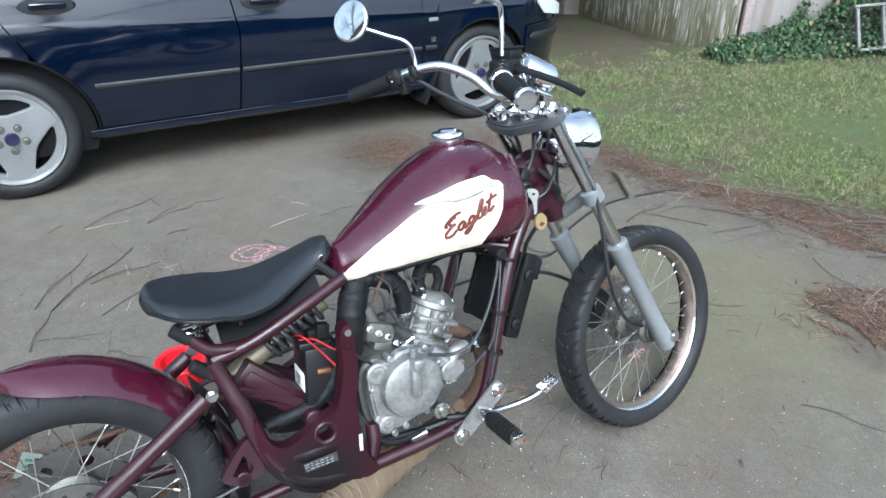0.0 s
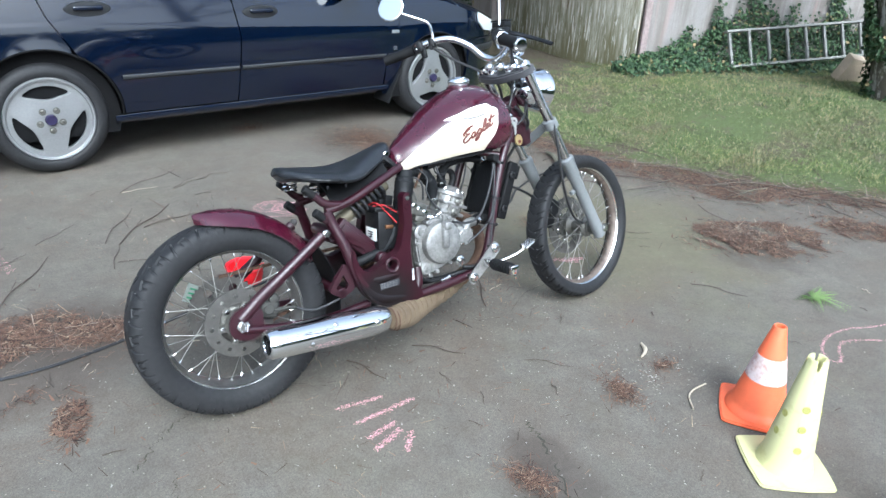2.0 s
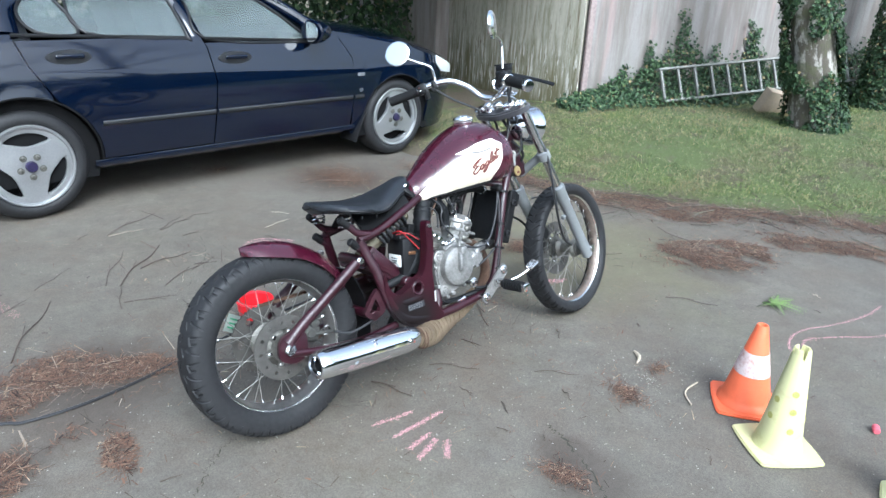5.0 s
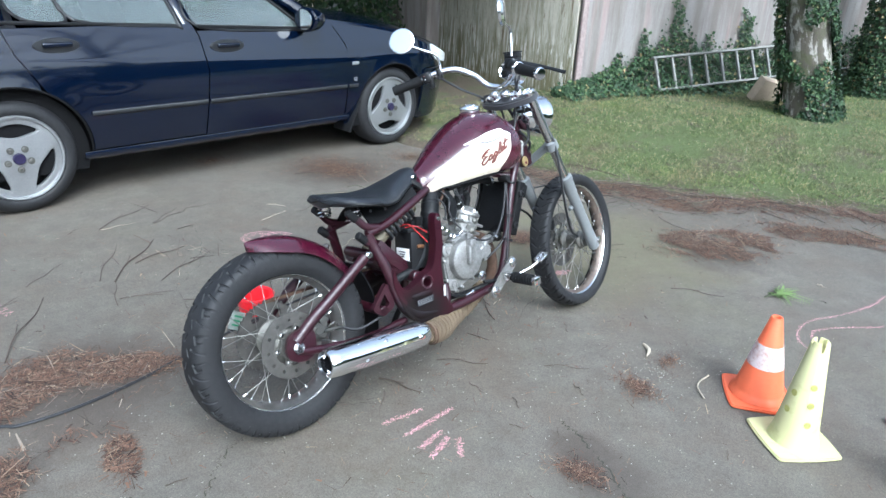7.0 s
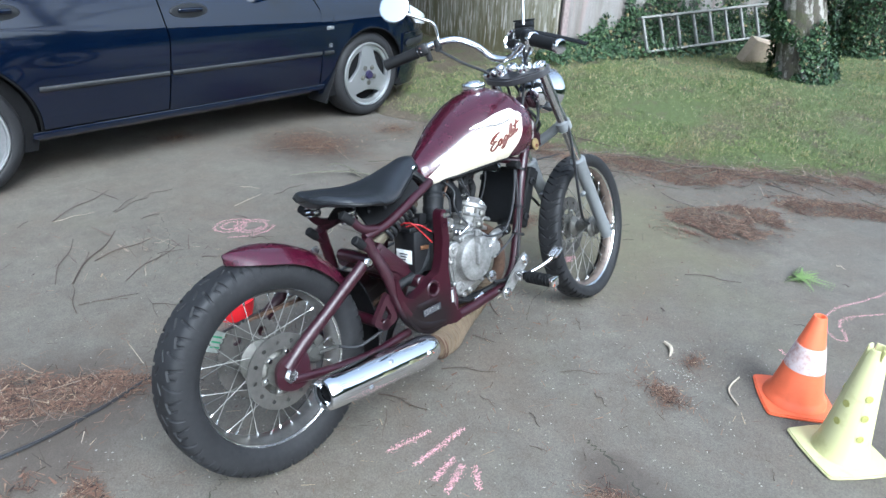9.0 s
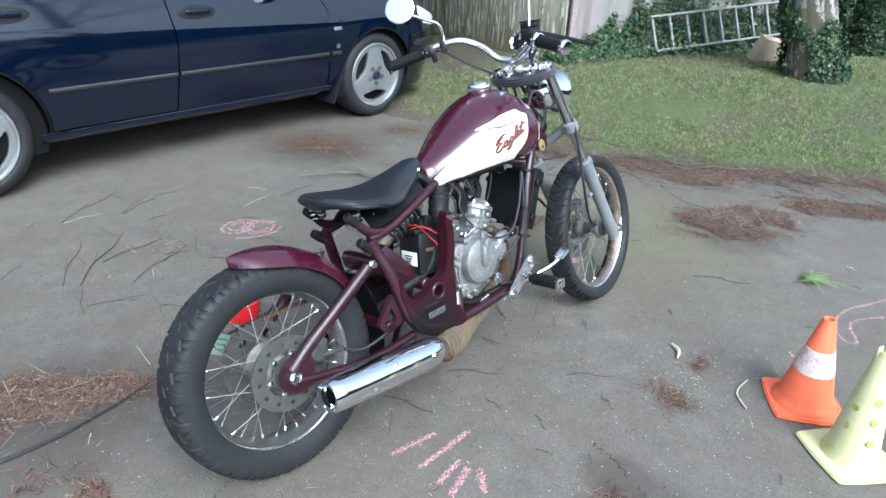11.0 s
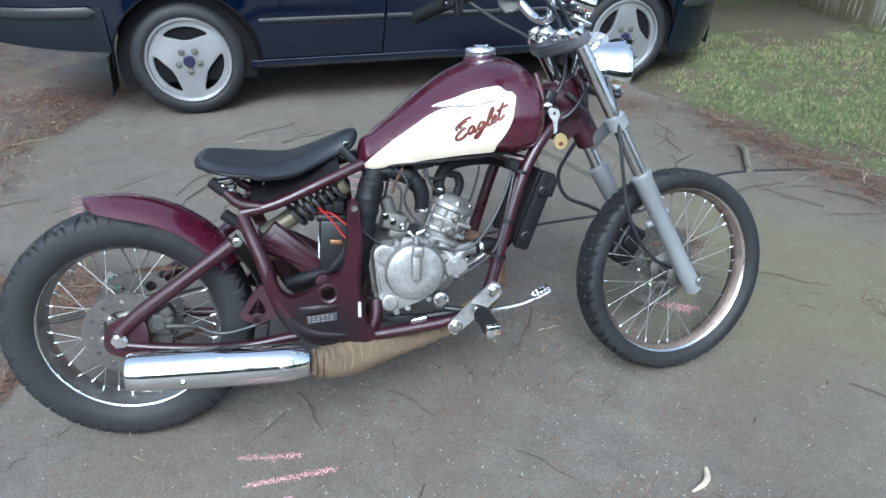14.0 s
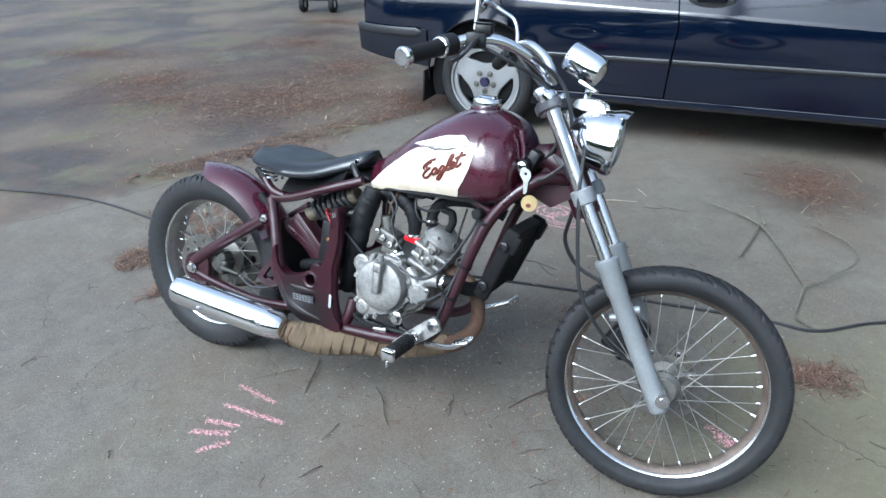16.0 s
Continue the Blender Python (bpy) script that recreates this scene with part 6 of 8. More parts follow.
# frame sticker with unreadable print
b = B()
block(b, pose(0.458, -0.1585, 0.312, 0, -2, 0), (0.070, 0.0015, 0.020), 0)
stick = part("frame_sticker", b, label_ink, bike, "black sticker with unreadable white print")
b = B()
for k in range(3):
    for j in range(6):
        block(b, pose(0.428 + 0.0105 * j, -0.1596, 0.3180 - 0.006 * k, 0, -2, 0), (0.0080 - 0.0022 * ((j + k) % 3), 0.0012, 0.0009), 0)
part("print_bars", b, plain("worn_grey_print", (0.30, 0.30, 0.29), 0.6), stick)
b = B()
block(b, pose(0.547, -0.1555, 0.322, 0, 4, 0), (0.0075, 0.0015, 0.038), 0)
part("white_sticker", b, plain("greyed_sticker", (0.42, 0.42, 0.41), 0.5, 0, 0.3, 200, 40), bike)

# ---------------------------------------------------------------- motorcycle: engine
b = B()
case = rounded([(0.588, 0.440), (0.625, 0.462), (0.665, 0.455), (0.72, 0.452), (0.775, 0.440), (0.805, 0.40), (0.800, 0.345), (0.765, 0.315), (0.70, 0.300), (0.63, 0.290), (0.595, 0.310), (0.585, 0.37)], 3)
slab(b, case, -0.085, 0.105)
bmesh.ops.bevel(b, geom=[e for e in b.edges if e.is_manifold and e.calc_face_angle(0) > 1.2], offset=0.012, segments=3, affect="EDGES")
engine = part("engine", b, alloy_dark, bike, "bare aluminium two-stroke engine")
b = B()
cover = rounded([(0.598, 0.435), (0.622, 0.457), (0.650, 0.455), (0.668, 0.468), (0.700, 0.470), (0.735, 0.458), (0.760, 0.425), (0.766, 0.385), (0.750, 0.340), (0.715, 0.312), (0.68, 0.300), (0.640, 0.290), (0.615, 0.292), (0.605, 0.325), (0.598, 0.37)], 3)
slab(b, cover, -0.112, -0.083)
bmesh.ops.bevel(b, geom=[e for e in b.edges if e.is_manifold and e.calc_face_angle(0) > 1.2], offset=0.006, segments=3, affect="EDGES")
part("side_cover", b, alloy, engine)
b = B()
cc = Vector((0.688, -0.112, 0.392))
lathe(b, [(0.072, 0.0), (0.072, 0.016), (0.068, 0.024), (0.060, 0.027), (0.045, 0.029), (0.0, 0.030)], cc, (0, -1, 0), 48)
clutch = part("clutch_cover", b, alloy, engine, "round cast clutch cover")
b = B()
block(b, pose(0.689, -0.146, 0.412, 0, 3, 0), (0.022, 0.022, 0.070), 0.005, 3)
block(b, pose(0.695, -0.150, 0.452, 0, 3, 0), (0.026, 0.030, 0.026), 0.005, 3)
rod(b, (0.693, -0.140, 0.466), (0.694, -0.140, 0.486), 0.008, 12, 0.001)
part("clutch_lever_arm", b, alloy, engine)
for x, z, r in ((0.618, 0.437, 0.016), (0.625, 0.312, 0.012)):
    b = B()
    lathe(b, [(r + 0.010, 0.0), (r + 0.009, 0.006), (r + 0.004, 0.008), (r + 0.003, 0.006), (r - 0.004, 0.006), (r - 0.006, 0.009), (0, 0.009)], (x, -0.108, z), (0, -1, 0), 24)
    part("cover_boss", b, alloy, engine)
for x, z in ((0.650, 0.462), (0.735, 0.462), (0.765, 0.415), (0.762, 0.362), (0.722, 0.312), (0.668, 0.294), (0.606, 0.330), (0.603, 0.40), (0.640, 0.286)):
    b = B()
    rod(b, (x, -0.085, z), (x, -0.114, z), 0.0078, 14, 0.002)
    bolt(b, (x, -0.116, z), (0, -1, 0), 0.0045, 0.004)
    part("cover_bolt", b, alloy, engine)
# water pump and front castings
b = B()
rod(b, (0.795, -0.07, 0.390), (0.795, -0.118, 0.388), 0.030, 24, 0.004)
tube(b, [(0.795, -0.10, 0.40), (0.815, -0.10, 0.425), (0.85, -0.095, 0.428)], [0.018, 0.017, 0.016], 12, 4)
tube(b, [(0.755, -0.095, 0.445), (0.775, -0.10, 0.425), (0.79, -0.105, 0.40)], [0.014, 0.016, 0.016], 10, 3)
pump = part("water_pump", b, alloy, engine)
for x, z in ((0.820, 0.402), (0.812, 0.372), (0.780, 0.366)):
    b = B()
    bolt(b, (x, -0.112, z), (0, -1, 0), 0.005, 0.006)
    part("pump_bolt", b, dull_chrome, pump)
b = B()
rod(b, (0.748, -0.128, 0.315), (0.748, 0.128, 0.315), 0.009, 12, 0.002)
for y in (-0.13, 0.13):
    lathe(b, [(0.017, 0), (0.019, 0.003), (0.019, 0.008), (0.012, 0.010), (0.009, 0.018), (0, 0.018)], (0.748, y, 0.315), (0, math.copysign(1, y), 0), 22)
part("engine_bolt", b, dull_chrome, engine)
# cylinder with ribs and head
CY0, CY1 = Vector((0.766, -0.01, 0.422)), Vector((0.822, -0.01, 0.545))
cd = (CY1 - CY0)
cl = cd.length
b = B()
prof = [(0.046, 0.0), (0.046, 0.034), (0.050, 0.05), (0.052, 0.060), (0.055, 0.064), (0.055, 0.070), (0.051, 0.074), (0.051, 0.098)]
prof += [(0.056, 0.103), (0.056, 0.114), (0.050, 0.118), (0.042, 0.127), (0.028, cl), (0, cl)]
lathe(b, prof, CY0, cd, 32)
cyl = part("cylinder", b, alloy, engine, "ribbed cast cylinder")
b = B()
block(b, Matrix.Translation(CY0 + cd * 0.13) @ cd.to_track_quat("Z", "Y").to_matrix().to_4x4(), (0.104, 0.098, 0.018), 0.006)
part("cylinder_foot", b, alloy, cyl)
cq = cd.to_track_quat("Z", "Y").to_matrix().to_4x4()
for f, w, h in ((0.33, 0.104, 0.013), (0.56, 0.112, 0.011)):
    b = B()
    block(b, Matrix.Translation(CY0 + cd * f) @ cq, (w, w * 0.94, h), 0.0038, 2)
    part("cylinder_flange", b, alloy, cyl)
for k in range(8):
    a = 2 * math.pi * (k + 0.5) / 8
    b = B()
    base_c = CY0 + cd * 0.52 + cq.to_3x3() @ Vector((0.053 * math.cos(a), 0.053 * math.sin(a), 0))
    rod(b, base_c - cd.normalized() * 0.030, base_c + cd.normalized() * 0.030, 0.0045, 8, 0.001)
    part("cylinder_stud", b, alloy_dark, cyl)
for dy, dz, r in ((-0.05, 0.35, 0.010), (-0.052, 0.62, 0.008)):
    b = B()
    at = CY0 + cd * dz + Vector((0.006, dy, 0))
    lathe(b, [(r + 0.004, 0), (r + 0.004, 0.006), (r, 0.008), (r * 0.6, 0.014), (0, 0.014)], at, (0, -1, 0), 16)
    part("cylinder_plug", b, alloy_dark, cyl)
for k in range(6):
    a = 2 * math.pi * k / 6
    b = B()
    q = cd.to_track_quat("Z", "Y").to_matrix()
    bolt(b, CY0 + cd.normalized() * 0.116 + q @ Vector((0.044 * math.cos(a), 0.044 * math.sin(a), 0)), cd, 0.006, 0.010)
    part("head_nut", b, dull_chrome, cyl)
b = B()
rod(b, CY1 - cd * 0.02, CY1 + cd.normalized() * 0.030, 0.011, 14, 0.002)
tube(b, [CY1 + cd.normalized() * 0.028, CY1 + Vector((0.005, 0.0, 0.05)), CY1 + Vector((-0.02, -0.01, 0.058))], [0.012, 0.011, 0.008], 10, 4)
part("plug_cap", b, rubber, cyl)
cable([CY1 + Vector((-0.02, -0.01, 0.058)), CY1 + Vector((-0.05, -0.03, 0.052)), CY1 + Vector((-0.085, -0.04, 0.066)), CY1 + Vector((-0.075, -0.02, 0.10)), CY1 + Vector((-0.03, 0.0, 0.125))], 0.0035, "plug_lead")
# hoses
b = B()
tube(b, [(0.775, -0.02, 0.552), (0.778, -0.02, 0.590), (0.800, -0.015, 0.620), (0.850, -0.01, 0.632), (0.92, -0.005, 0.630), (0.975, 0.0, 0.612)], [0.016, 0.015, 0.0145, 0.0145, 0.015, 0.016], 14, 6)
part("coolant_hose", b, rubber, bike)
b = B()
tube(b, [(0.845, -0.095, 0.428), (0.88, -0.09, 0.432), (0.92, -0.06, 0.415), (0.955, -0.02, 0.425)], 0.019, 14, 6)
part("coolant_hose", b, rubber, bike)
b = B()
wrinkled(b, [(0.615, -0.055, 0.632), (0.600, -0.065, 0.590), (0.583, -0.070, 0.53), (0.570, -0.070, 0.46), (0.552, -0.065, 0.39), (0.540, -0.06, 0.33)], [0.027, 0.031, 0.030, 0.028, 0.026, 0.021], 3)
part("taped_intake_pipe", b, tape, bike)
b = B()
wrinkled(b, [(0.625, -0.02, 0.620), (0.665, -0.025, 0.622), (0.705, -0.03, 0.605), (0.728, -0.03, 0.565), (0.728, -0.028, 0.515)], [0.024, 0.024, 0.023, 0.020, 0.016], 5)
part("taped_intake_elbow", b, tape, bike)
# clamps, coil, looms and relays about the engine
for at, way, r in (((0.776, -0.02, 0.568), (0, 0, 1), 0.0175), ((0.960, -0.003, 0.617), (1, 0, -0.3), 0.0165), ((0.860, -0.093, 0.430), (1, 0, 0), 0.0205), ((0.728, -0.028, 0.520), (0, 0, 1), 0.0185)):
    b = B()
    lathe(b, [(r - 0.002, -0.004), (r, -0.004), (r, 0.004), (r - 0.002, 0.004)], at, way, 20, True)
    block(b, Matrix.Translation(Vector(at) + Vector((0, -r - 0.003, 0))), (0.010, 0.008, 0.007), 0.001)
    part("hose_clamp", b, dull_chrome, bike)
b = B()
block(b, pose(0.735, -0.035, 0.640, 0, -6, 0), (0.055, 0.032, 0.028), 0.005)
rod(b, (0.762, -0.035, 0.640), (0.785, -0.035, 0.636), 0.010, 12, 0.002)
part("ignition_coil", b, black_plastic, bike)
b = B()
block(b, pose(0.520, -0.086, 0.560, 0, 12, 0), (0.026, 0.026, 0.030), 0.003)
block(b, pose(0.500, -0.080, 0.556, 0, -10, 0), (0.018, 0.022, 0.022), 0.003)
part("relay", b, matte_black, bike)
for k, pts in enumerate(([(0.61, -0.04, 0.640), (0.70, -0.075, 0.648), (0.80, -0.085, 0.652), (0.90, -0.085, 0.655), (0.99, -0.075, 0.665), (1.05, -0.06, 0.70)],
                         [(0.66, -0.05, 0.640), (0.69, -0.065, 0.600), (0.68, -0.07, 0.560), (0.695, -0.075, 0.520), (0.72, -0.08, 0.490)],
                         [(0.74, -0.05, 0.632), (0.745, -0.06, 0.600), (0.76, -0.06, 0.575), (0.775, -0.045, 0.565)],
                         [(0.54, -0.10, 0.52), (0.57, -0.105, 0.50), (0.60, -0.10, 0.47), (0.615, -0.095, 0.455)],
                         [(0.95, -0.118, 0.60), (0.925, -0.128, 0.52), (0.90, -0.138, 0.44), (0.872, -0.146, 0.35), (0.86, -0.146, 0.32)])):
    cable(pts, (0.0050, 0.0032, 0.0030, 0.0036, 0.0034)[k], "wiring_loom")
for x, y, z in ((0.925, -0.125, 0.500), (0.895, -0.137, 0.415), (0.965, -0.110, 0.615)):
    b = B()
    lathe(b, [(0.0195, -0.004), (0.0210, -0.004), (0.0210, 0.004), (0.0195, 0.004)], (x, y + 0.003, z), (0.33, -0.06, 0.94), 18, True)
    part("cable_tie", b, black_plastic, bike)
# carburettor
b = B()
block(b, pose(0.655, -0.03, 0.500, 0, 20, 0), (0.060, 0.055, 0.045), 0.008, 3)
rod(b, (0.650, -0.03, 0.515), (0.638, -0.03, 0.560), 0.017, 18, 0.003)
rod(b, (0.625, -0.03, 0.505), (0.690, -0.03, 0.480), 0.022, 18, 0.003)
carb = part("carburettor", b, alloy_dark, bike)
b = B()
block(b, pose(0.662, -0.03, 0.468, 0, 20, 0), (0.045, 0.046, 0.026), 0.006)
part("float_bowl", b, alloy_dark, carb)
for p in ((0.632, -0.062, 0.520), (0.650, -0.062, 0.505), (0.672, -0.060, 0.490), (0.690, -0.058, 0.468)):
    b = B()
    bolt(b, p, (0, -1, 0), 0.006, 0.010)
    part("carburettor_screw", b, chrome, carb)
b = B()
rod(b, (0.690, -0.075, 0.468), (0.715, -0.080, 0.455), 0.010, 12, 0.002)
rod(b, (0.705, -0.078, 0.472), (0.725, -0.080, 0.480), 0.006, 10, 0.001)
part("fuel_tap", b, chrome, carb)
cable([(0.655, -0.04, 0.57), (0.665, -0.05, 0.60), (0.68, -0.05, 0.625), (0.69, -0.04, 0.65)], 0.004, "fuel_line", rusty)
cable([(0.638, -0.03, 0.56), (0.65, -0.045, 0.605), (0.675, -0.055, 0.58), (0.67, -0.06, 0.53)], 0.0035, "throttle_wire", cable_black)
cable([(0.735, -0.125, 0.452), (0.79, -0.13, 0.438), (0.84, -0.135, 0.452), (0.89, -0.125, 0.510), (0.93, -0.11, 0.585), (0.945, -0.10, 0.63)], 0.004, "clutch_cable_lower")
cable([(0.80, -0.115, 0.365), (0.85, -0.125, 0.395), (0.895, -0.13, 0.44), (0.925, -0.12, 0.53), (0.95, -0.10, 0.62)], 0.004, "oil_line")
cable([(0.61, -0.10, 0.325), (0.60, -0.115, 0.29), (0.64, -0.12, 0.268), (0.70, -0.12, 0.270)], 0.006, "drain_hose", rubber)
cable([(0.835, 0.0, 0.48), (0.855, -0.02, 0.53), (0.87, -0.03, 0.58), (0.88, -0.03, 0.62)], 0.003, "sensor_wire")
b = B()
tube(b, [(0.60, -0.095, 0.268), (0.68, -0.10, 0.262), (0.74, -0.11, 0.266), (0.80, -0.12, 0.275)], 0.010, 10, 4)
tube(b, [(0.76, -0.13, 0.29), (0.80, -0.14, 0.285), (0.83, -0.14, 0.29)], 0.007, 8, 3)
part("brake_rod", b, black_plastic, bike)
b = B()
rod(b, (0.672, -0.118, 0.262), (0.712, -0.120, 0.266), 0.0085, 12, 0.001)
part("cable_adjuster", b, chrome, bike)
# radiator
rm = pose(0.998, 0.0, 0.510, 0, 22, 0)
b = B()
block(b, rm, (0.030, 0.165, 0.195), 0.004)
rad = part("radiator", b, radiator_black, bike, "black radiator behind the front tubes")
b = B()
for k in range(24):
    block(b, rm @ Matrix.Translation((0, 0, -0.092 + 0.008 * k)), (0.034, 0.160, 0.0016), 0)
tagged(part("cooling_fin", b, radiator_black, rad), kind="stuff")
for s in (-1, 1):
    b = B()
    block(b, rm @ Matrix.Translation((0.004, s * 0.094, 0)), (0.040, 0.022, 0.205), 0.008, 3)
    block(b, rm @ Matrix.Translation((0.022, s * 0.094, 0.07)), (0.020, 0.026, 0.05), 0.005)
    tk = part("side_tank", b, matte_black, rad)
    for z in (0.055, -0.065):
        b = B()
        lathe(b, [(0.013, 0), (0.013, 0.006), (0.008, 0.008), (0.008, 0.004), (0, 0.004)], rm @ Vector((0.0, s * 0.107, z)), (0, s, 0), 18)
        part("mount_boss", b, black_plastic, tk)
b = B()
rod(b, (0.945, -0.075, 0.632), (0.943, -0.122, 0.632), 0.0135, 20, 0.003)
part("rubber_mount", b, rubber, frame_ob)
# exhaust header, expansion chamber and silencer fittings
b = B()
tube(b, [(0.825, 0.0, 0.435), (0.870, 0.0, 0.425), (0.910, -0.005, 0.395), (0.930, -0.010, 0.345), (0.925, -0.015, 0.290), (0.890, -0.02, 0.245), (0.84, -0.025, 0.222)], [0.018, 0.018, 0.018, 0.019, 0.020, 0.023, 0.027], 16, 6)
part("exhaust_header", b, rusty, bike, "rusty steel header pipe")
b = B()
tube(b, [(0.860, -0.022, 0.232), (0.79, -0.035, 0.208), (0.70, -0.06, 0.196), (0.60, -0.10, 0.198), (0.52, -0.14, 0.197), (0.465, -0.170, 0.204), (0.425, -0.188, 0.217)], [0.026, 0.029, 0.035, 0.042, 0.046, 0.038, 0.030], 18, 6, 0.9)
chamber = part("expansion_chamber", b, wrap, bike, "tan wrapped exhaust chamber")
for k in range(15):
    t = 0.06 + 0.86 * k / 14
    pth = glide([(0.860, -0.022, 0.232), (0.79, -0.035, 0.208), (0.70, -0.06, 0.196), (0.60, -0.10, 0.198), (0.52, -0.14, 0.197), (0.465, -0.170, 0.204), (0.425, -0.188, 0.217)], 6)
    i = int(t * (len(pth) - 2))
    rr = float(np.interp(i / (len(pth) - 1) * 6, range(7), [0.026, 0.029, 0.035, 0.042, 0.046, 0.038, 0.030]))
    b = B()
    w = (pth[i + 1] - pth[i]).normalized()
    w = (w + Vector((0, 0, 0.25))).normalized()
    lathe(b, [(rr - 0.002, -0.014), (rr + 0.0007, -0.0125), (rr + 0.0001, 0.012), (rr - 0.002, 0.014)], pth[i], w, 20, True)
    part("wrap_turn", b, wrap, chamber)
for k, at in enumerate(((0.432, -0.186, 0.211), (0.448, -0.180, 0.204))):
    b = B()
    lathe(b, [(0.034, -0.003), (0.037, 0), (0.034, 0.003)], at, M1 - M0, 20, True)
    part("exhaust_spring", b, rusty, chamber)
md = (M1 - M0).normalized()
for along, rise in ((0.50, 0.85), (0.85, 0.20), (0.30, -0.30)):
    b = B()
    n_up = (Vector((0, 0, 1)) - md * md.z).normalized()
    n_out = md.cross(n_up)
    n_out *= 1 if n_out.y < 0 else -1
    wv = (n_out + n_up * rise).normalized()
    bolt(b, M0 + (M1 - M0) * along + wv * 0.0440, wv, 0.0055, 0.006)
    part("silencer_bolt", b, dull_chrome, silencer)
b = B()
lathe(b, [(0.024, 0.012), (0.0, 0.012)], M0, M1 - M0, 20)
part("silencer_bore", b, car_under, silencer)
# rear brake, sprocket and chain
disc("rear_brake_disc", REAR, -0.070, 0.060, 0.100, rear_wheel, Matrix())
b = B()
block(b, pose(0.088, -0.078, 0.318, 0, 20, 0), (0.060, 0.050, 0.055), 0.012, 3)
rod(b, (0.085, -0.098, 0.320), (0.085, -0.106, 0.320), 0.017, 18, 0.003)
block(b, pose(0.105, -0.088, 0.346, 0, -30, 0), (0.030, 0.034, 0.026), 0.006)
tube(b, [(0.10, -0.100, 0.312), (0.14, -0.100, 0.308), (0.165, -0.095, 0.302)], [0.007, 0.006, 0.005], 10, 3)
part("rear_caliper", b, plain("sooty_caliper_alloy", (0.060, 0.058, 0.052), 0.6, 0.5, 0.4, 70, 20, 0.3), bike)
cable([(0.17, -0.095, 0.30), (0.20, -0.10, 0.285), (0.24, -0.105, 0.28), (0.33, -0.11, 0.30)], 0.0045, "rear_brake_hose")
b = B()
teeth = []
for k in range(132):
    a = 2 * math.pi * k / 132
    rr = 0.112 if k % 3 == 0 else 0.106
    teeth.append((rr * math.cos(a), rr * math.sin(a)))
slab(b, teeth, 0.066, 0.072, None, 0, [circle(0, 0, 0.045, 24)] + [circle(0.075 * math.cos(a), 0.075 * math.sin(a), 0.014, 12) for a in np.linspace(0, 2 * math.pi, 6, endpoint=False)])
b.transform(Matrix.Translation(REAR))
part("sprocket", b, disc_steel, rear_wheel)
b = B()
for z0, z1 in ((0.108, 0.405), (-0.108, 0.345)):
    p0, p1 = Vector((REAR.x, 0.069, REAR.z + z0)), Vector((0.60, 0.069, z1))
    n = 44
    for k in range(n):
        c = p0 + (p1 - p0) * ((k + 0.5) / n)
        ang = -math.degrees(math.atan2(p1.z - p0.z, p1.x - p0.x))
        block(b, Matrix.Translation(c) @ pose(0, 0, 0, 0, ang, 0), (0.0125, 0.010 if k % 2 else 0.014, 0.009), 0)
tagged(part("chain", b, rusty, bike, "rusty drive chain"), kind="stuff")
# side-mounted number plate and bracket on the far side
b = B()
block(b, pose(-0.062, 0.130, 0.352, 0, -60, 0), (0.058, 0.004, 0.044), 0.002)
npl = part("number_plate", b, plain("dirty_pale_plate", (0.34, 0.38, 0.34), 0.5, 0, 0.2), bike, "white side-mounted plate with green bars")
b = B()
for k in range(3):
    block(b, pose(-0.0690 + 0.007 * k, 0.1272, 0.3399 + 0.0121 * k, 0, -60, 0), (0.005, 0.002, 0.026), 0)
part("plate_bars", b, plain("green_print", (0.05, 0.30, 0.14), 0.5), npl)
b = B()
tube(b, [(-0.045, 0.134, 0.335), (-0.02, 0.125, 0.32), (0.0, 0.12, 0.30)], 0.006, 8, 3)
part("plate_bracket", b, black_plastic, npl)
# foot controls
b = B()
slab(b, rounded([(0.757, 0.252), (0.768, 0.236), (0.785, 0.240), (0.885, 0.318), (0.893, 0.338), (0.880, 0.358), (0.860, 0.352), (0.770, 0.274)], 3), -0.170, -0.164)
hang = part("footrest_plate", b, alloy, bike, "polished aluminium footrest plate")
for x, z in ((0.776, 0.256), (0.874, 0.338)):
    b = B()
    lathe(b, [(0.016, 0.0), (0.017, 0.003), (0.013, 0.006), (0.008, 0.006), (0.008, 0.013), (0, 0.013)], (x, -0.170, z), (0, -1, 0), 22)
    rod(b, (x, -0.165, z), (x, -0.125, z), 0.009, 12)
    part("plate_bolt", b, dull_chrome, hang)


def foot_peg(y0, y1, x, z, parent):
    s = math.copysign(1, y1 - y0)
    b = B()
    block(b, pose(x, y0 + s * 0.018, z), (0.030, 0.036, 0.030), 0.006)
    rod(b, (x, y0, z), (x, y1 - s * 0.02, z), 0.008, 10)
    peg = part("foot_peg", b, dull_chrome, bike)
    b = B()
    long = abs(y1 - y0) - 0.058
    prof = [(0.012, 0), (0.018, 0.003)]
    for k in range(7):
        prof += [(0.020, 0.006 + (long - 0.012) * (k + 0.1) / 7), (0.020, 0.006 + (long - 0.012) * (k + 0.6) / 7), (0.0165, 0.006 + (long - 0.012) * (k + 0.65) / 7), (0.0165, 0.006 + (long - 0.012) * (k + 0.98) / 7)]
    lathe(b, prof + [(0.018, long - 0.003), (0.012, long)], (x, y0 + s * 0.04, z), (0, s, 0), 16)
    part("peg_rubber", b, rubber, peg)
    b = B()
    block(b, pose(x, y1 - s * 0.010, z), (0.034, 0.016, 0.030), 0.004)
    block(b, pose(x, y1 - s * 0.006, z - 0.022), (0.007, 0.006, 0.016), 0.001)
    part("peg_end", b, chrome, peg)


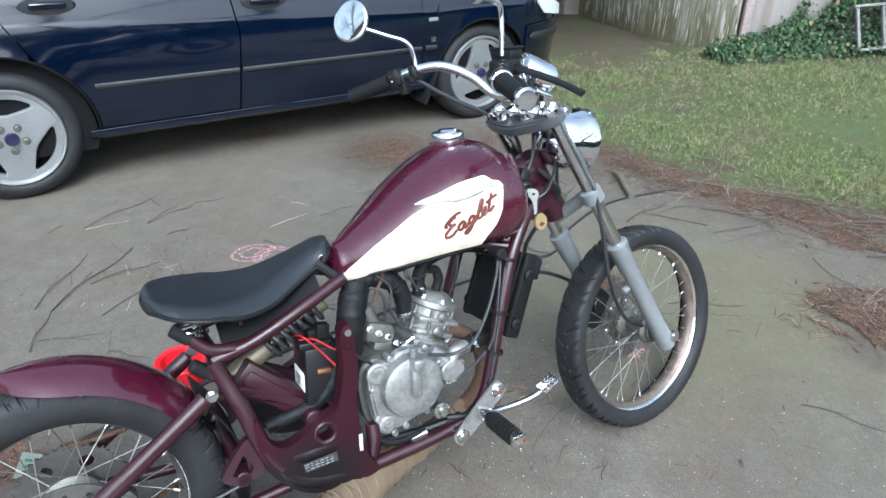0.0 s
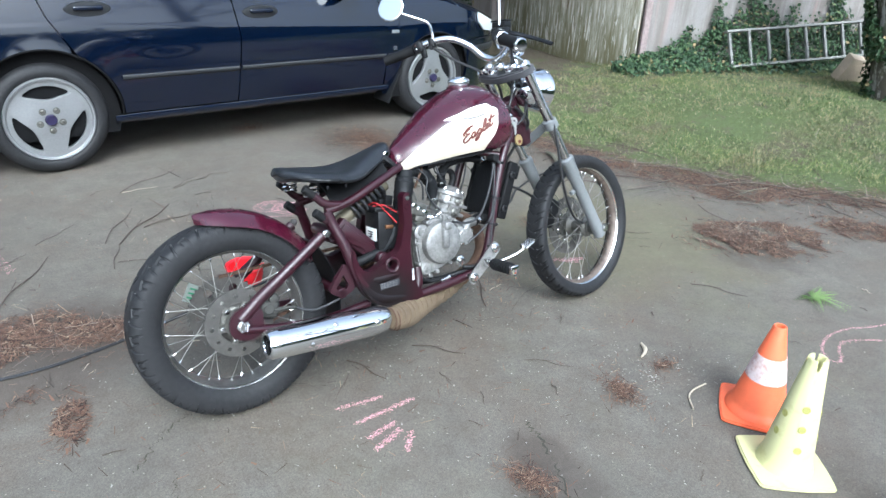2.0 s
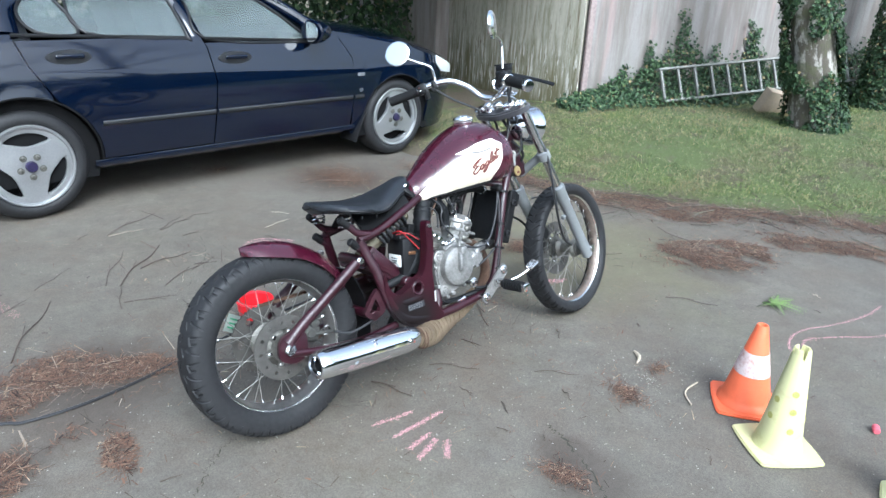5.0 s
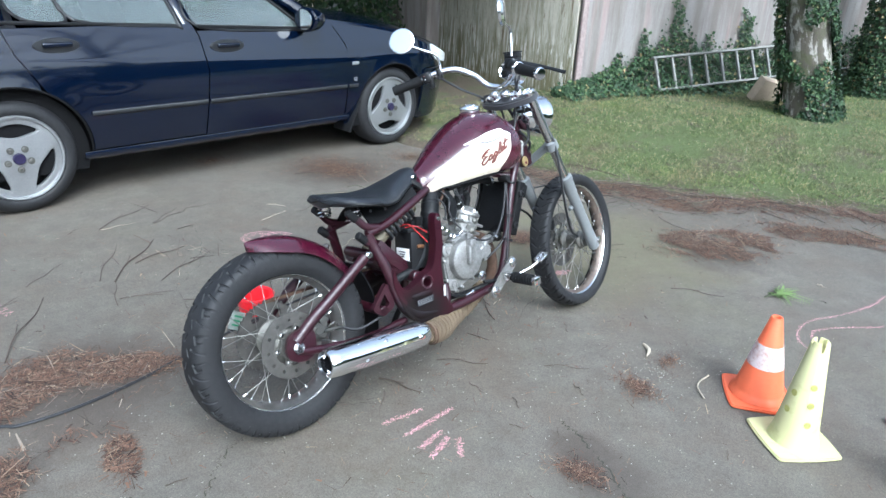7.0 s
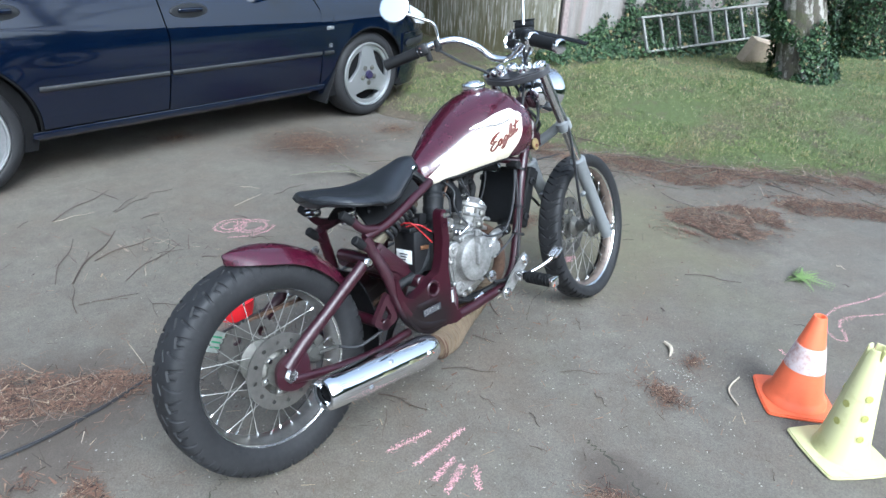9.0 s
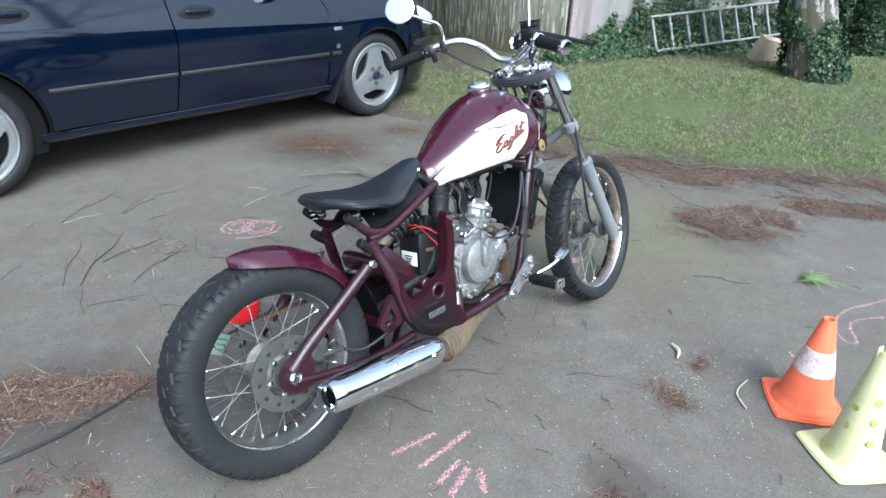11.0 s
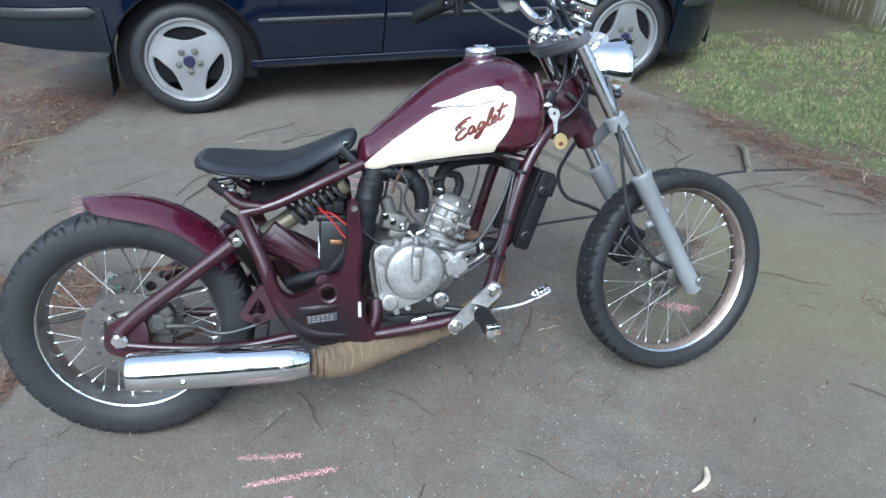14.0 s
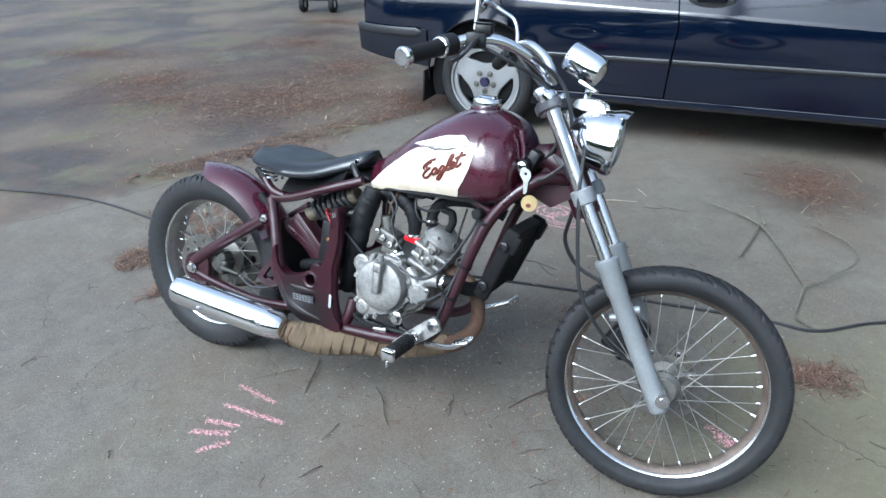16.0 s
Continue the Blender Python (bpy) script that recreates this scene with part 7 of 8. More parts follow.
foot_peg(-0.170, -0.325, 0.830, 0.300, hang)
b = B()
tube(b, [(0.850, -0.150, 0.275), (0.885, -0.175, 0.288), (0.935, -0.200, 0.306), (0.965, -0.212, 0.322)], [0.009, 0.008, 0.007, 0.007], 10, 4)
pedal = part("brake_pedal", b, dull_chrome, bike, "plated brake pedal")
b = B()
block(b, pose(0.978, -0.217, 0.336, 0, -24, 0), (0.044, 0.036, 0.008), 0.003)
for k in range(5):
    for j in range(4):
        block(b, pose(0.978 + 0.009 * (k - 2), -0.217 + 0.009 * (j - 1.5), 0.342 + 0.004 * (k - 2), 0, -24, 0), (0.005, 0.005, 0.006), 0)
part("pedal_pad", b, chrome, pedal)
b = B()
slab(b, rounded([(0.757, 0.252), (0.768, 0.236), (0.785, 0.240), (0.885, 0.318), (0.893, 0.338), (0.880, 0.358), (0.860, 0.352), (0.770, 0.274)], 3), 0.164, 0.170)
hang2 = part("footrest_plate", b, alloy, bike)
foot_peg(0.170, 0.325, 0.830, 0.300, hang2)
b = B()
tube(b, [(0.84, 0.16, 0.27), (0.90, 0.19, 0.285), (0.955, 0.20, 0.31)], 0.008, 10, 4)
rod(b, (0.955, 0.19, 0.31), (0.955, 0.235, 0.31), 0.010, 12, 0.002)
part("gear_lever", b, dull_chrome, bike)
# side stand on the far side
b = B()
tube(b, [(0.60, 0.135, 0.235), (0.58, 0.20, 0.12), (0.565, 0.262, -0.045)], [0.012, 0.011, 0.010], 12, 4)
block(b, pose(0.565, 0.268, -0.050, 12, 0, 0), (0.06, 0.04, 0.010), 0.003)
part("side_stand", b, black_plastic, bike)
# knee strip where the tank meets the head
b = B()
tube(b, [(1.028, -0.075, 0.74), (1.030, -0.07, 0.79), (1.015, -0.06, 0.84)], 0.006, 8, 4)
part("tank_seam", b, maroon, tank)

# ---------------------------------------------------------------- cones
def cone(name, m, base, r0, r1, h, mat, label, band=None, holes=False):
    top = thing(name, m, label, "traffic cone", "traffic cones")
    b = B()
    q = base / 2
    c = q * 0.28
    outline = [(q - c, -q), (q, -q + c), (q, q - c), (q - c, q), (-q + c, q), (-q, q - c), (-q, -q + c), (-q + c, -q)]
    flat = Matrix(((1, 0, 0, 0), (0, 0, 1, 0), (0, 1, 0, 0), (0, 0, 0, 1)))
    slab(b, rounded(outline, 3), 0.0, 0.012, flat)
    bmesh.ops.bevel(b, geom=[e for e in b.edges if e.is_manifold and e.calc_face_angle(0) > 1.2], offset=0.004, segments=2, affect="EDGES")
    part("base", b, mat, top)
    b = B()
    prof = [(r0 + 0.016, 0.011), (r0 + 0.014, 0.022), (r0 + 0.004, 0.032), (r0, 0.042), (r1, h - 0.004), (r1 - 0.002, h), (r1 - 0.006, h), (r1 - 0.008, h - 0.006), (r0 - 0.008, 0.04)]
    if not band:
        prof = prof[2:]
        prof[0] = (r0 + 0.010, 0.011)
    lathe(b, prof, (0, 0, 0), (0, 0, 1), 40, True)
    if holes:
        for v in b.verts:
            if v.co.z > h - 0.012 and math.cos(math.atan2(v.co.y, v.co.x) * 4 + 0.7) > 0.82:
                v.co.z -= 0.030
    body = part("body", b, mat, top)
    if band:
        b = B()
        z0, z1 = band
        ra = lambda z: r0 + (r1 - r0) * (z - 0.042) / (h - 0.046) + 0.0015
        lathe(b, [(ra(z0), z0), (ra(z1), z1), (ra(z1) - 0.004, z1), (ra(z0) - 0.004, z0)], (0, 0, 0), (0, 0, 1), 40, True)
        part("white_sleeve", b, cone_white, top, "scuffed white reflective sleeve")
    if holes:
        for k, (z, a) in enumerate(((0.10, 2.95), (0.165, 2.90), (0.225, 2.85), (0.13, 1.75), (0.19, 1.80), (0.14, -0.3), (0.21, 0.4), (0.12, -1.9), (0.20, -1.8))):
            r = r0 + (r1 - r0) * (z - 0.042) / (h - 0.046)
            n = Vector((math.cos(a), math.sin(a), (r0 - r1) / h))
            # shallow disc on the surface, darker yellow for the shade inside a hole
            b = B()
            lathe(b, [(0.0108, 0.0012), (0.0090, 0.0020), (0.0080, 0.0014), (0.0078, 0.0006), (0, 0.0006)], Vector((r * math.cos(a), r * math.sin(a), z)), n, 16)
            part("peg_hole", b, plain("shaded_yellow_recess", (0.38, 0.36, 0.11), 0.8) if k == 0 else bpy.data.materials["shaded_yellow_recess"], body)
    return top


cone("orange_cone", pose(1.352, -0.900, 0.0, 0, 0, 34), 0.215, 0.080, 0.020, 0.315, cone_orange, "orange plastic cone with a scuffed white band", (0.135, 0.215))
cone("yellow_cone", pose(1.195, -1.085, 0.0, 0, 0, 52), 0.215, 0.068, 0.026, 0.366, cone_yellow, "faded yellow plastic cone with round peg holes", None, True)
cone("yellow_cone", pose(1.215, -1.500, 0.0, 0, 0, 20), 0.215, 0.068, 0.026, 0.366, cone_yellow, "faded yellow plastic cone standing near the others", None, True)

# ---------------------------------------------------------------- chalk
def chalk_mark(label, lines, width=0.012, dens=1400):
    rnd = random.Random(len(label) + len(lines))
    verts, faces = [], []
    for line in lines:
        p = glide([(x, y, 0) for x, y in line], 8)
        for a, c in zip(p, p[1:]):
            n = max(1, int((c - a).length * dens))
            for _ in range(n):
                q = a + (c - a) * rnd.random()
                d = (c - a).normalized()
                o = Vector((-d.y, d.x, 0)) * rnd.gauss(0, width * 0.42)
                r = rnd.uniform(0.0007, 0.0022)
                z = 0.0022 + 0.0012 * rnd.random()
                t0 = rnd.random() * 6.28
                i = len(verts)
                for k in range(4):
                    t = t0 + k * 1.571
                    verts.append((q.x + o.x + r * math.cos(t) * rnd.uniform(0.6, 1.4), q.y + o.y + r * math.sin(t) * rnd.uniform(0.6, 1.4), z))
                faces.append((i, i + 1, i + 2, i + 3))
    return tagged(raw("chalk_drawing", verts, faces, chalk), label, "chalk drawing", "chalk drawings", "stuff")


def zigzag(p, q, n, w):
    """A scribbled stroke."""
    p, q = Vector((*p, 0)), Vector((*q, 0))
    d = (q - p)
    o = Vector((-d.y, d.x, 0)).normalized() * w
    return [((p + d * (k / n) + o * (1 if k % 2 else -1)).x, (p + d * (k / n) + o * (1 if k % 2 else -1)).y) for k in range(n + 1)]


chalk_mark("pink chalk strokes scribbled on the asphalt behind the exhaust", [zigzag((0.23, -0.19), (0.38, -0.21), 14, 0.006), zigzag((0.25, -0.28), (0.46, -0.27), 18, 0.007), zigzag((0.25, -0.355), (0.35, -0.335), 10, 0.008), zigzag((0.24, -0.41), (0.35, -0.37), 10, 0.009), zigzag((0.315, -0.46), (0.37, -0.395), 7, 0.007)], 0.012, 1150)
chalk_mark("pink chalk outline curving over the asphalt near the cones", [[(2.67, -0.94), (2.50, -0.93), (2.30, -0.88), (2.12, -0.81), (2.0, -0.80), (1.90, -0.83), (1.85, -0.88), (1.88, -0.91), (1.97, -0.86), (2.05, -0.86), (2.18, -0.94), (2.32, -1.04), (2.45, -1.08)], [(1.62, -0.76), (1.58, -0.80), (1.55, -0.79)]], 0.009, 800)
def spiral(cx, cy, r0, r1, turns, squash):
    return [(cx + (r0 + (r1 - r0) * k / (turns * 9)) * math.cos(k * 0.7), cy + squash * (r0 + (r1 - r0) * k / (turns * 9)) * math.sin(k * 0.7)) for k in range(turns * 9)]


chalk_mark("pink chalk loops drawn on the asphalt by the car", [spiral(0.70, 1.44, 0.10, 0.03, 2, 0.8), spiral(0.77, 1.38, 0.09, 0.04, 2, 0.9), [(0.62, 1.34), (0.70, 1.30), (0.80, 1.29), (0.86, 1.33)]], 0.010, 900)
chalk_mark("small pink chalk scribble under the front wheel", [zigzag((1.55, 0.23), (1.68, 0.17), 12, 0.012), zigzag((1.58, 0.20), (1.64, 0.16), 8, 0.012)], 0.010, 1000)
chalk_mark("faint pink chalk scribble on the drive", [zigzag((-0.52, 1.49), (-0.47, 1.28), 10, 0.02)], 0.012, 420)
b = B()
rod(b, (1.53, -1.275, 0.012), (1.56, -1.262, 0.012), 0.012, 12, 0.003)
tagged(part("chalk_stick", b, plain("pink_chalk_stick", (0.70, 0.14, 0.18), 0.9)), "short stub of pink chalk lying on asphalt", "chalk")

# ---------------------------------------------------------------- cable, red bowl, block, ladder, bin
b = B()
tube(b, [(-2.6, 0.35, 0.006), (-1.6, 0.62, 0.006), (-0.77, 0.55, 0.006), (-0.62, 0.50, 0.006), (-0.45, 0.49, 0.006), (-0.26, 0.52, 0.006), (-0.10, 0.565, 0.006), (0.25, 0.66, 0.006), (0.73, 0.74, 0.006), (0.99, 0.78, 0.006), (1.35, 0.83, 0.006), (1.65, 0.86, 0.006), (1.82, 0.865, 0.006), (2.03, 1.02, 0.006), (2.4, 1.15, 0.006), (2.9, 1.1, 0.008)], 0.0055, 8, 8)
tagged(part("power_cable", b, cable_black), "long black cable snaking across the drive", "cable")
b = B()
lathe(b, [(0.040, 0.0), (0.064, 0.004), (0.070, 0.03), (0.074, 0.072), (0.078, 0.076), (0.074, 0.079), (0.060, 0.074), (0.052, 0.012), (0, 0.010)], (0.30, 0.735, 0.0), (0, 0, 1), 32)
tagged(part("red_bowl", b, red_plastic), "small red plastic bowl on the asphalt", "bowl")
b = B()
block(b, pose(6.34, 1.24, 0.31, 22, 12, -24), (0.37, 0.11, 0.25), 0.012)
tagged(part("concrete_block", b, block_mat), "sandy concrete block leaning below the ladder", "concrete block")


def ladder():
    a0 = Vector((5.50, 2.02, 0.27))
    a1 = a0 + Vector((0.93, -0.36, 0.075)) * 2.6
    lad = thing("ladder", Matrix(), "aluminium ladder lying on its side against the wall", "ladder")
    d = (a1 - a0).normalized()
    back = Vector((0.36, 0.93, 0)).normalized()
    up = (Vector((0, 0, 1)) + back * 0.40)
    up = (up - d * up.dot(d)).normalized()
    w = 0.325
    side = d.cross(up)
    m = Matrix(((d.x, side.x, up.x, 0), (d.y, side.y, up.y, 0), (d.z, side.z, up.z, 0), (0, 0, 0, 1)))
    for k in (0, 1):
        b = B()
        c = a0 + (a1 - a0) * 0.5 + up * (w * k)
        block(b, Matrix.Translation(c) @ m, ((a1 - a0).length, 0.058, 0.022), 0.004)
        part("rail", b, ladder_alu, lad)
    n = 13
    first = None
    for k in range(n):
        c = a0 + d * (0.035 + 0.208 * k) + up * (w / 2)
        if first is None:
            b = B()
            block(b, Matrix(), (0.026, 0.028, w), 0.006)
            first = part("rung", b, ladder_alu, lad)
            o = first
        else:
            o = new("rung", first.data)
            o.parent = lad
        o.matrix_basis = Matrix.Translation(c) @ m


ladder()


def bin_cart():
    t = thing("wheelie_bin", pose(-4.1, 6.35, 0, 0, 0, 15), "dark plastic wheeled bin standing at the hedge", "bin")
    b = B()
    rows = []
    for z, s in ((0.14, 0.40), (0.5, 0.46), (1.0, 0.54), (1.02, 0.56)):
        q = s / 2
        rows.append([(-q, -q, z), (q, -q, z), (q, q, z), (-q, q, z), (-q, -q, z)])
    grid(b, rows)
    bmesh.ops.remove_doubles(b, verts=b.verts, dist=1e-5)
    bmesh.ops.holes_fill(b, edges=b.edges)
    part("body", b, black_plastic, t)
    b = B()
    block(b, pose(0, 0, 1.05), (0.60, 0.62, 0.06), 0.02)
    part("lid", b, black_plastic, t)
    for x in (-0.2, 0.2):
        b = B()
        lathe(b, [(0.05, -0.03), (0.095, -0.03), (0.10, -0.02), (0.10, 0.02), (0.095, 0.03), (0.05, 0.03)], (x, -0.18, 0.10), (1, 0, 0), 26, True)
        w = part("wheel", b, rubber, t)
        b = B()
        lathe(b, [(0.0, -0.02), (0.05, -0.02), (0.05, 0.02), (0, 0.02)], (x, -0.18, 0.10), (1, 0, 0), 20)
        part("hub", b, label_white, w)


bin_cart()

# ---------------------------------------------------------------- twigs and small finds
def twig(name, lines, label, mat=twig_mat, category="twig", group="fallen twigs"):
    b = B()
    for pts, r in lines:
        tube(b, pts, [v * 0.62 for v in r] if name == "forked_branch" else r, 7, 5)
    return tagged(part(name, b, mat), label, category, group)


twig("forked_branch", [([(1.28, 1.82, 0.02), (1.42, 1.74, 0.03), (1.57, 1.64, 0.025), (1.68, 1.38, 0.03), (1.77, 1.14, 0.02)], [0.004, 0.006, 0.009, 0.008, 0.007]),
                       ([(1.58, 1.66, 0.03), (1.56, 1.48, 0.02), (1.53, 1.30, 0.014)], [0.008, 0.007, 0.006]),
                       ([(1.60, 1.62, 0.03), (1.56, 1.74, 0.05), (1.52, 1.80, 0.03)], [0.008, 0.006, 0.004]),
                       ([(1.77, 1.14, 0.02), (1.84, 1.22, 0.03), (1.94, 1.38, 0.04), (1.92, 1.55, 0.04), (1.78, 1.73, 0.02)], [0.007, 0.007, 0.006, 0.006, 0.004]),
                       ([(1.77, 1.14, 0.02), (1.755, 1.02, 0.015), (1.75, 0.92, 0.012), (1.80, 0.87, 0.012)], [0.007, 0.007, 0.006, 0.006])],
     "pale lichen-covered forked branch lying on the drive", branch_mat, "branch")
twig("lichen_stick", [([(2.50, 1.14, 0.016), (2.54, 1.22, 0.02), (2.60, 1.33, 0.03), (2.63, 1.42, 0.02)], [0.016, 0.017, 0.015, 0.011])], "thick greenish stick at the lawn's edge", branch_mat, "branch")
twig("peeled_stick", [([(1.335, -0.452, 0.008), (1.322, -0.480, 0.008), (1.300, -0.497, 0.008), (1.268, -0.508, 0.006)], [0.005, 0.008, 0.007, 0.003])], "short peeled pale stick on asphalt", pale_wood)
twig("thin_twig", [([(1.33, -0.73, 0.006), (1.26, -0.73, 0.008), (1.22, -0.745, 0.006), (1.18, -0.79, 0.005)], 0.0028)], "thin crooked twig on asphalt", pale_wood)
twig("thin_twig", [([(4.41, 0.91, 0.13), (4.7, 0.84, 0.14), (5.0, 0.77, 0.17)], 0.008)], "dry stick lying on the lawn", pale_wood)
for a, c, r in (((0.66, -0.36), (0.63, -0.42), 0.003), ((0.38, 0.02), (0.44, -0.14), 0.004), ((1.14, 0.28), (1.02, 0.06), 0.004), ((-0.05, 1.34), (0.27, 1.72), 0.005), ((0.09, 1.48), (0.37, 1.55), 0.004), ((-0.57, 0.91), (-0.33, 1.36), 0.004),
                ((-0.12, 1.11), (-0.05, 1.34), 0.003), ((0.1, 2.0), (0.45, 2.24), 0.003), ((0.11, 1.23), (0.43, 1.42), 0.003), ((-0.1, 1.38), (0.1, 1.75), 0.003), ((3.0, 0.98), (3.35, 0.34), 0.006), ((2.72, 0.9), (2.95, 0.55), 0.005), ((2.6, 0.75), (2.42, 1.0), 0.004),
                ((2.3, 0.95), (2.62, 1.02), 0.005), ((3.1, 0.5), (3.6, 0.1), 0.006), ((3.3, 0.9), (3.15, 1.5), 0.005), ((1.95, 0.35), (2.2, 0.2), 0.003), ((1.9, -0.25), (2.02, -0.45), 0.003), ((0.9, -0.3), (1.02, -0.42), 0.002), ((0.62, -0.02), (0.75, -0.16), 0.003), ((1.45, 2.3), (1.9, 2.1), 0.004), ((0.35, -0.05), (0.25, -0.15), 0.002)):
    p, q, r = Vector((*a, 0.005)), Vector((*c, 0.005)), r * 0.62
    o = Vector((-(q - p).y, (q - p).x, 0)) * 0.03
    z1 = 0.0 if p.x < 2.8 else 0.02
    twig("fallen_twig", [([p, p + (q - p) * 0.35 + o + Vector((0, 0, 0.006 + z1)), p + (q - p) * 0.7 - o * 0.5 + Vector((0, 0, z1)), q], [r, r, r * 0.8, r * 0.5]),
                         ([p + (q - p) * 0.35 + o + Vector((0, 0, 0.006 + z1)), p + (q - p) * 0.55 + o * 2.2 + Vector((0, 0, 0.004 + z1))], r * 0.6)], "thin dark twig fallen on the ground")


for k in range(110):
    rk = random.Random(100 + k)
    y = rk.uniform(-0.9, 1.8)
    x = edge_x(y) + rk.gauss(-0.10, 0.28)
    a, ln = rk.uniform(0, 6.28), rk.uniform(0.08, 0.38)
    z = max(0.0, height(x, y)) + 0.014
    p, q = Vector((x, y, z)), Vector((x + ln * math.cos(a), y + ln * math.sin(a), max(0.0, height(x + ln * math.cos(a), y + ln * math.sin(a))) + 0.012))
    o = Vector((-(q - p).y, (q - p).x, 0)) * rk.uniform(-0.12, 0.12)
    r = rk.uniform(0.0012, 0.0036)
    twig("fallen_twig", [([p, p + (q - p) * 0.4 + o, q], [r, r * 0.9, r * 0.5]), ([p + (q - p) * 0.4 + o, p + (q - p) * 0.7 + o * 3.2], r * 0.6)], "thin brown twig among needles at the lawn's edge", twig_mat if k % 3 else branch_mat)


for k in range(56):
    # small broken twigs between the motorcycle and the car, and about the open drive
    rk = random.Random(900 + k)
    x, y = (rk.uniform(-1.0, 1.1), rk.uniform(0.75, 2.15)) if k < 34 else (rk.uniform(-0.5, 2.6), rk.uniform(-1.0, 0.5))
    a, ln = rk.gauss(0.4, 0.8) if k < 34 else rk.uniform(0, 6.28), rk.uniform(0.05, 0.26) if k < 34 else rk.uniform(0.03, 0.10)
    p = Vector((x, y, 0.005))
    q = p + Vector((math.cos(a), math.sin(a), 0)) * ln
    o = Vector((-(q - p).y, (q - p).x, 0)) * rk.uniform(-0.08, 0.08)
    r = rk.uniform(0.0009, 0.0018)
    kink = Vector((-o.y, o.x, 0)) * rk.uniform(-0.5, 0.5)
    lines = [([p, p + (q - p) * 0.25 - o * 0.6, p + (q - p) * 0.45 + o + Vector((0, 0, 0.004)), p + (q - p) * 0.75 + kink - o * 0.4, q], [r, r, r * 0.9, r * 0.7, r * 0.4])]
    if k % 2:
        lines.append(([p + (q - p) * 0.45 + o + Vector((0, 0, 0.004)), p + (q - p) * 0.8 + o * 3.0], r * 0.6))
    pale = k % 6 == 0
    twig("fallen_twig", lines, "short pale peeled twig on the asphalt" if pale else "short dark broken twig on the asphalt", pale_wood if pale else twig_mat)


def fern():
    verts, faces = [], []
    rnd = random.Random(5)
    for s in range(7):
        a0 = rnd.uniform(0, 6.28)
        ln = rnd.uniform(0.09, 0.16)
        for k in range(12):
            t = k / 12
            x, y = 2.25 + ln * t * math.cos(a0), -0.60 + ln * t * math.sin(a0)
            for sd in (-1, 1):
                a = a0 + sd * 0.9
                w = 0.036 * (1 - t * 0.75)
                i = len(verts)
                z = 0.008 + 0.02 * t * (1 - t) + 0.003 * sd
                verts += [(x, y, z), (x + w * 0.5 * math.cos(a + 0.25), y + w * 0.5 * math.sin(a + 0.25), z + 0.006), (x + w * math.cos(a), y + w * math.sin(a), z + 0.003), (x + w * 0.5 * math.cos(a - 0.25), y + w * 0.5 * math.sin(a - 0.25), z + 0.004)]
                faces.append((i, i + 1, i + 2, i + 3))
    tagged(raw("conifer_sprig", verts, faces, plain("fresh_green_sprig", (0.135, 0.20, 0.062), 0.6, 0, 0.3)), "fresh green conifer sprig on the asphalt", "plant sprig")


fern()

# ---------------------------------------------------------------- fallen needles, grit, cracks
def litter(name, label, spots, seed, mat=litter_mat, long=(0.012, 0.046), thin=(0.0005, 0.0014)):
    """Needles and leaf scraps strewn over ellipses (x, y, rx, ry, turn, count)."""
    rng = np.random.RandomState(seed)
    verts, faces = [], []
    for x, y, rx, ry, turn, n in spots:
        c, s = math.cos(radians(turn)), math.sin(radians(turn))
        for _ in range(int(n * 2.2)):
            r, a = min(1.9, abs(rng.normal(0, 0.62))), rng.rand() * 6.283
            r *= 0.75 + 0.45 * noise.noise(Vector((3 * math.cos(a) + x, 3 * math.sin(a) + y, seed)))
            u, v = rx * r * math.cos(a), ry * r * math.sin(a)
            px, py = x + c * u - s * v, y + s * u + c * v
            d = rng.rand() * 6.283
            big = rng.rand() < 0.06
            ln = rng.uniform(*long) * (0.7 if big else 1)
            w = rng.uniform(*thin) * (3.0 if big else 1)
            z = max(0.0, height(px, py)) + 0.003 + rng.rand() * (0.012 if n > 700 else 0.005)
            tilt = rng.uniform(-0.25, 0.25) * ln
            e, f = math.cos(d), math.sin(d)
            i = len(verts)
            verts += [(px - e * ln / 2 - f * w, py - f * ln / 2 + e * w, z), (px - e * ln / 2 + f * w, py - f * ln / 2 - e * w, z), (px + e * ln / 2 + f * w * 0.5, py + f * ln / 2 - e * w * 0.5, z + tilt), (px + e * ln / 2 - f * w * 0.5, py + f * ln / 2 + e * w * 0.5, z + tilt)]
            faces.append((i, i + 1, i + 2, i + 3))
    return tagged(raw(name, verts, faces, mat, None, "", False), label, "leaf litter", "drifts of needles", "stuff")


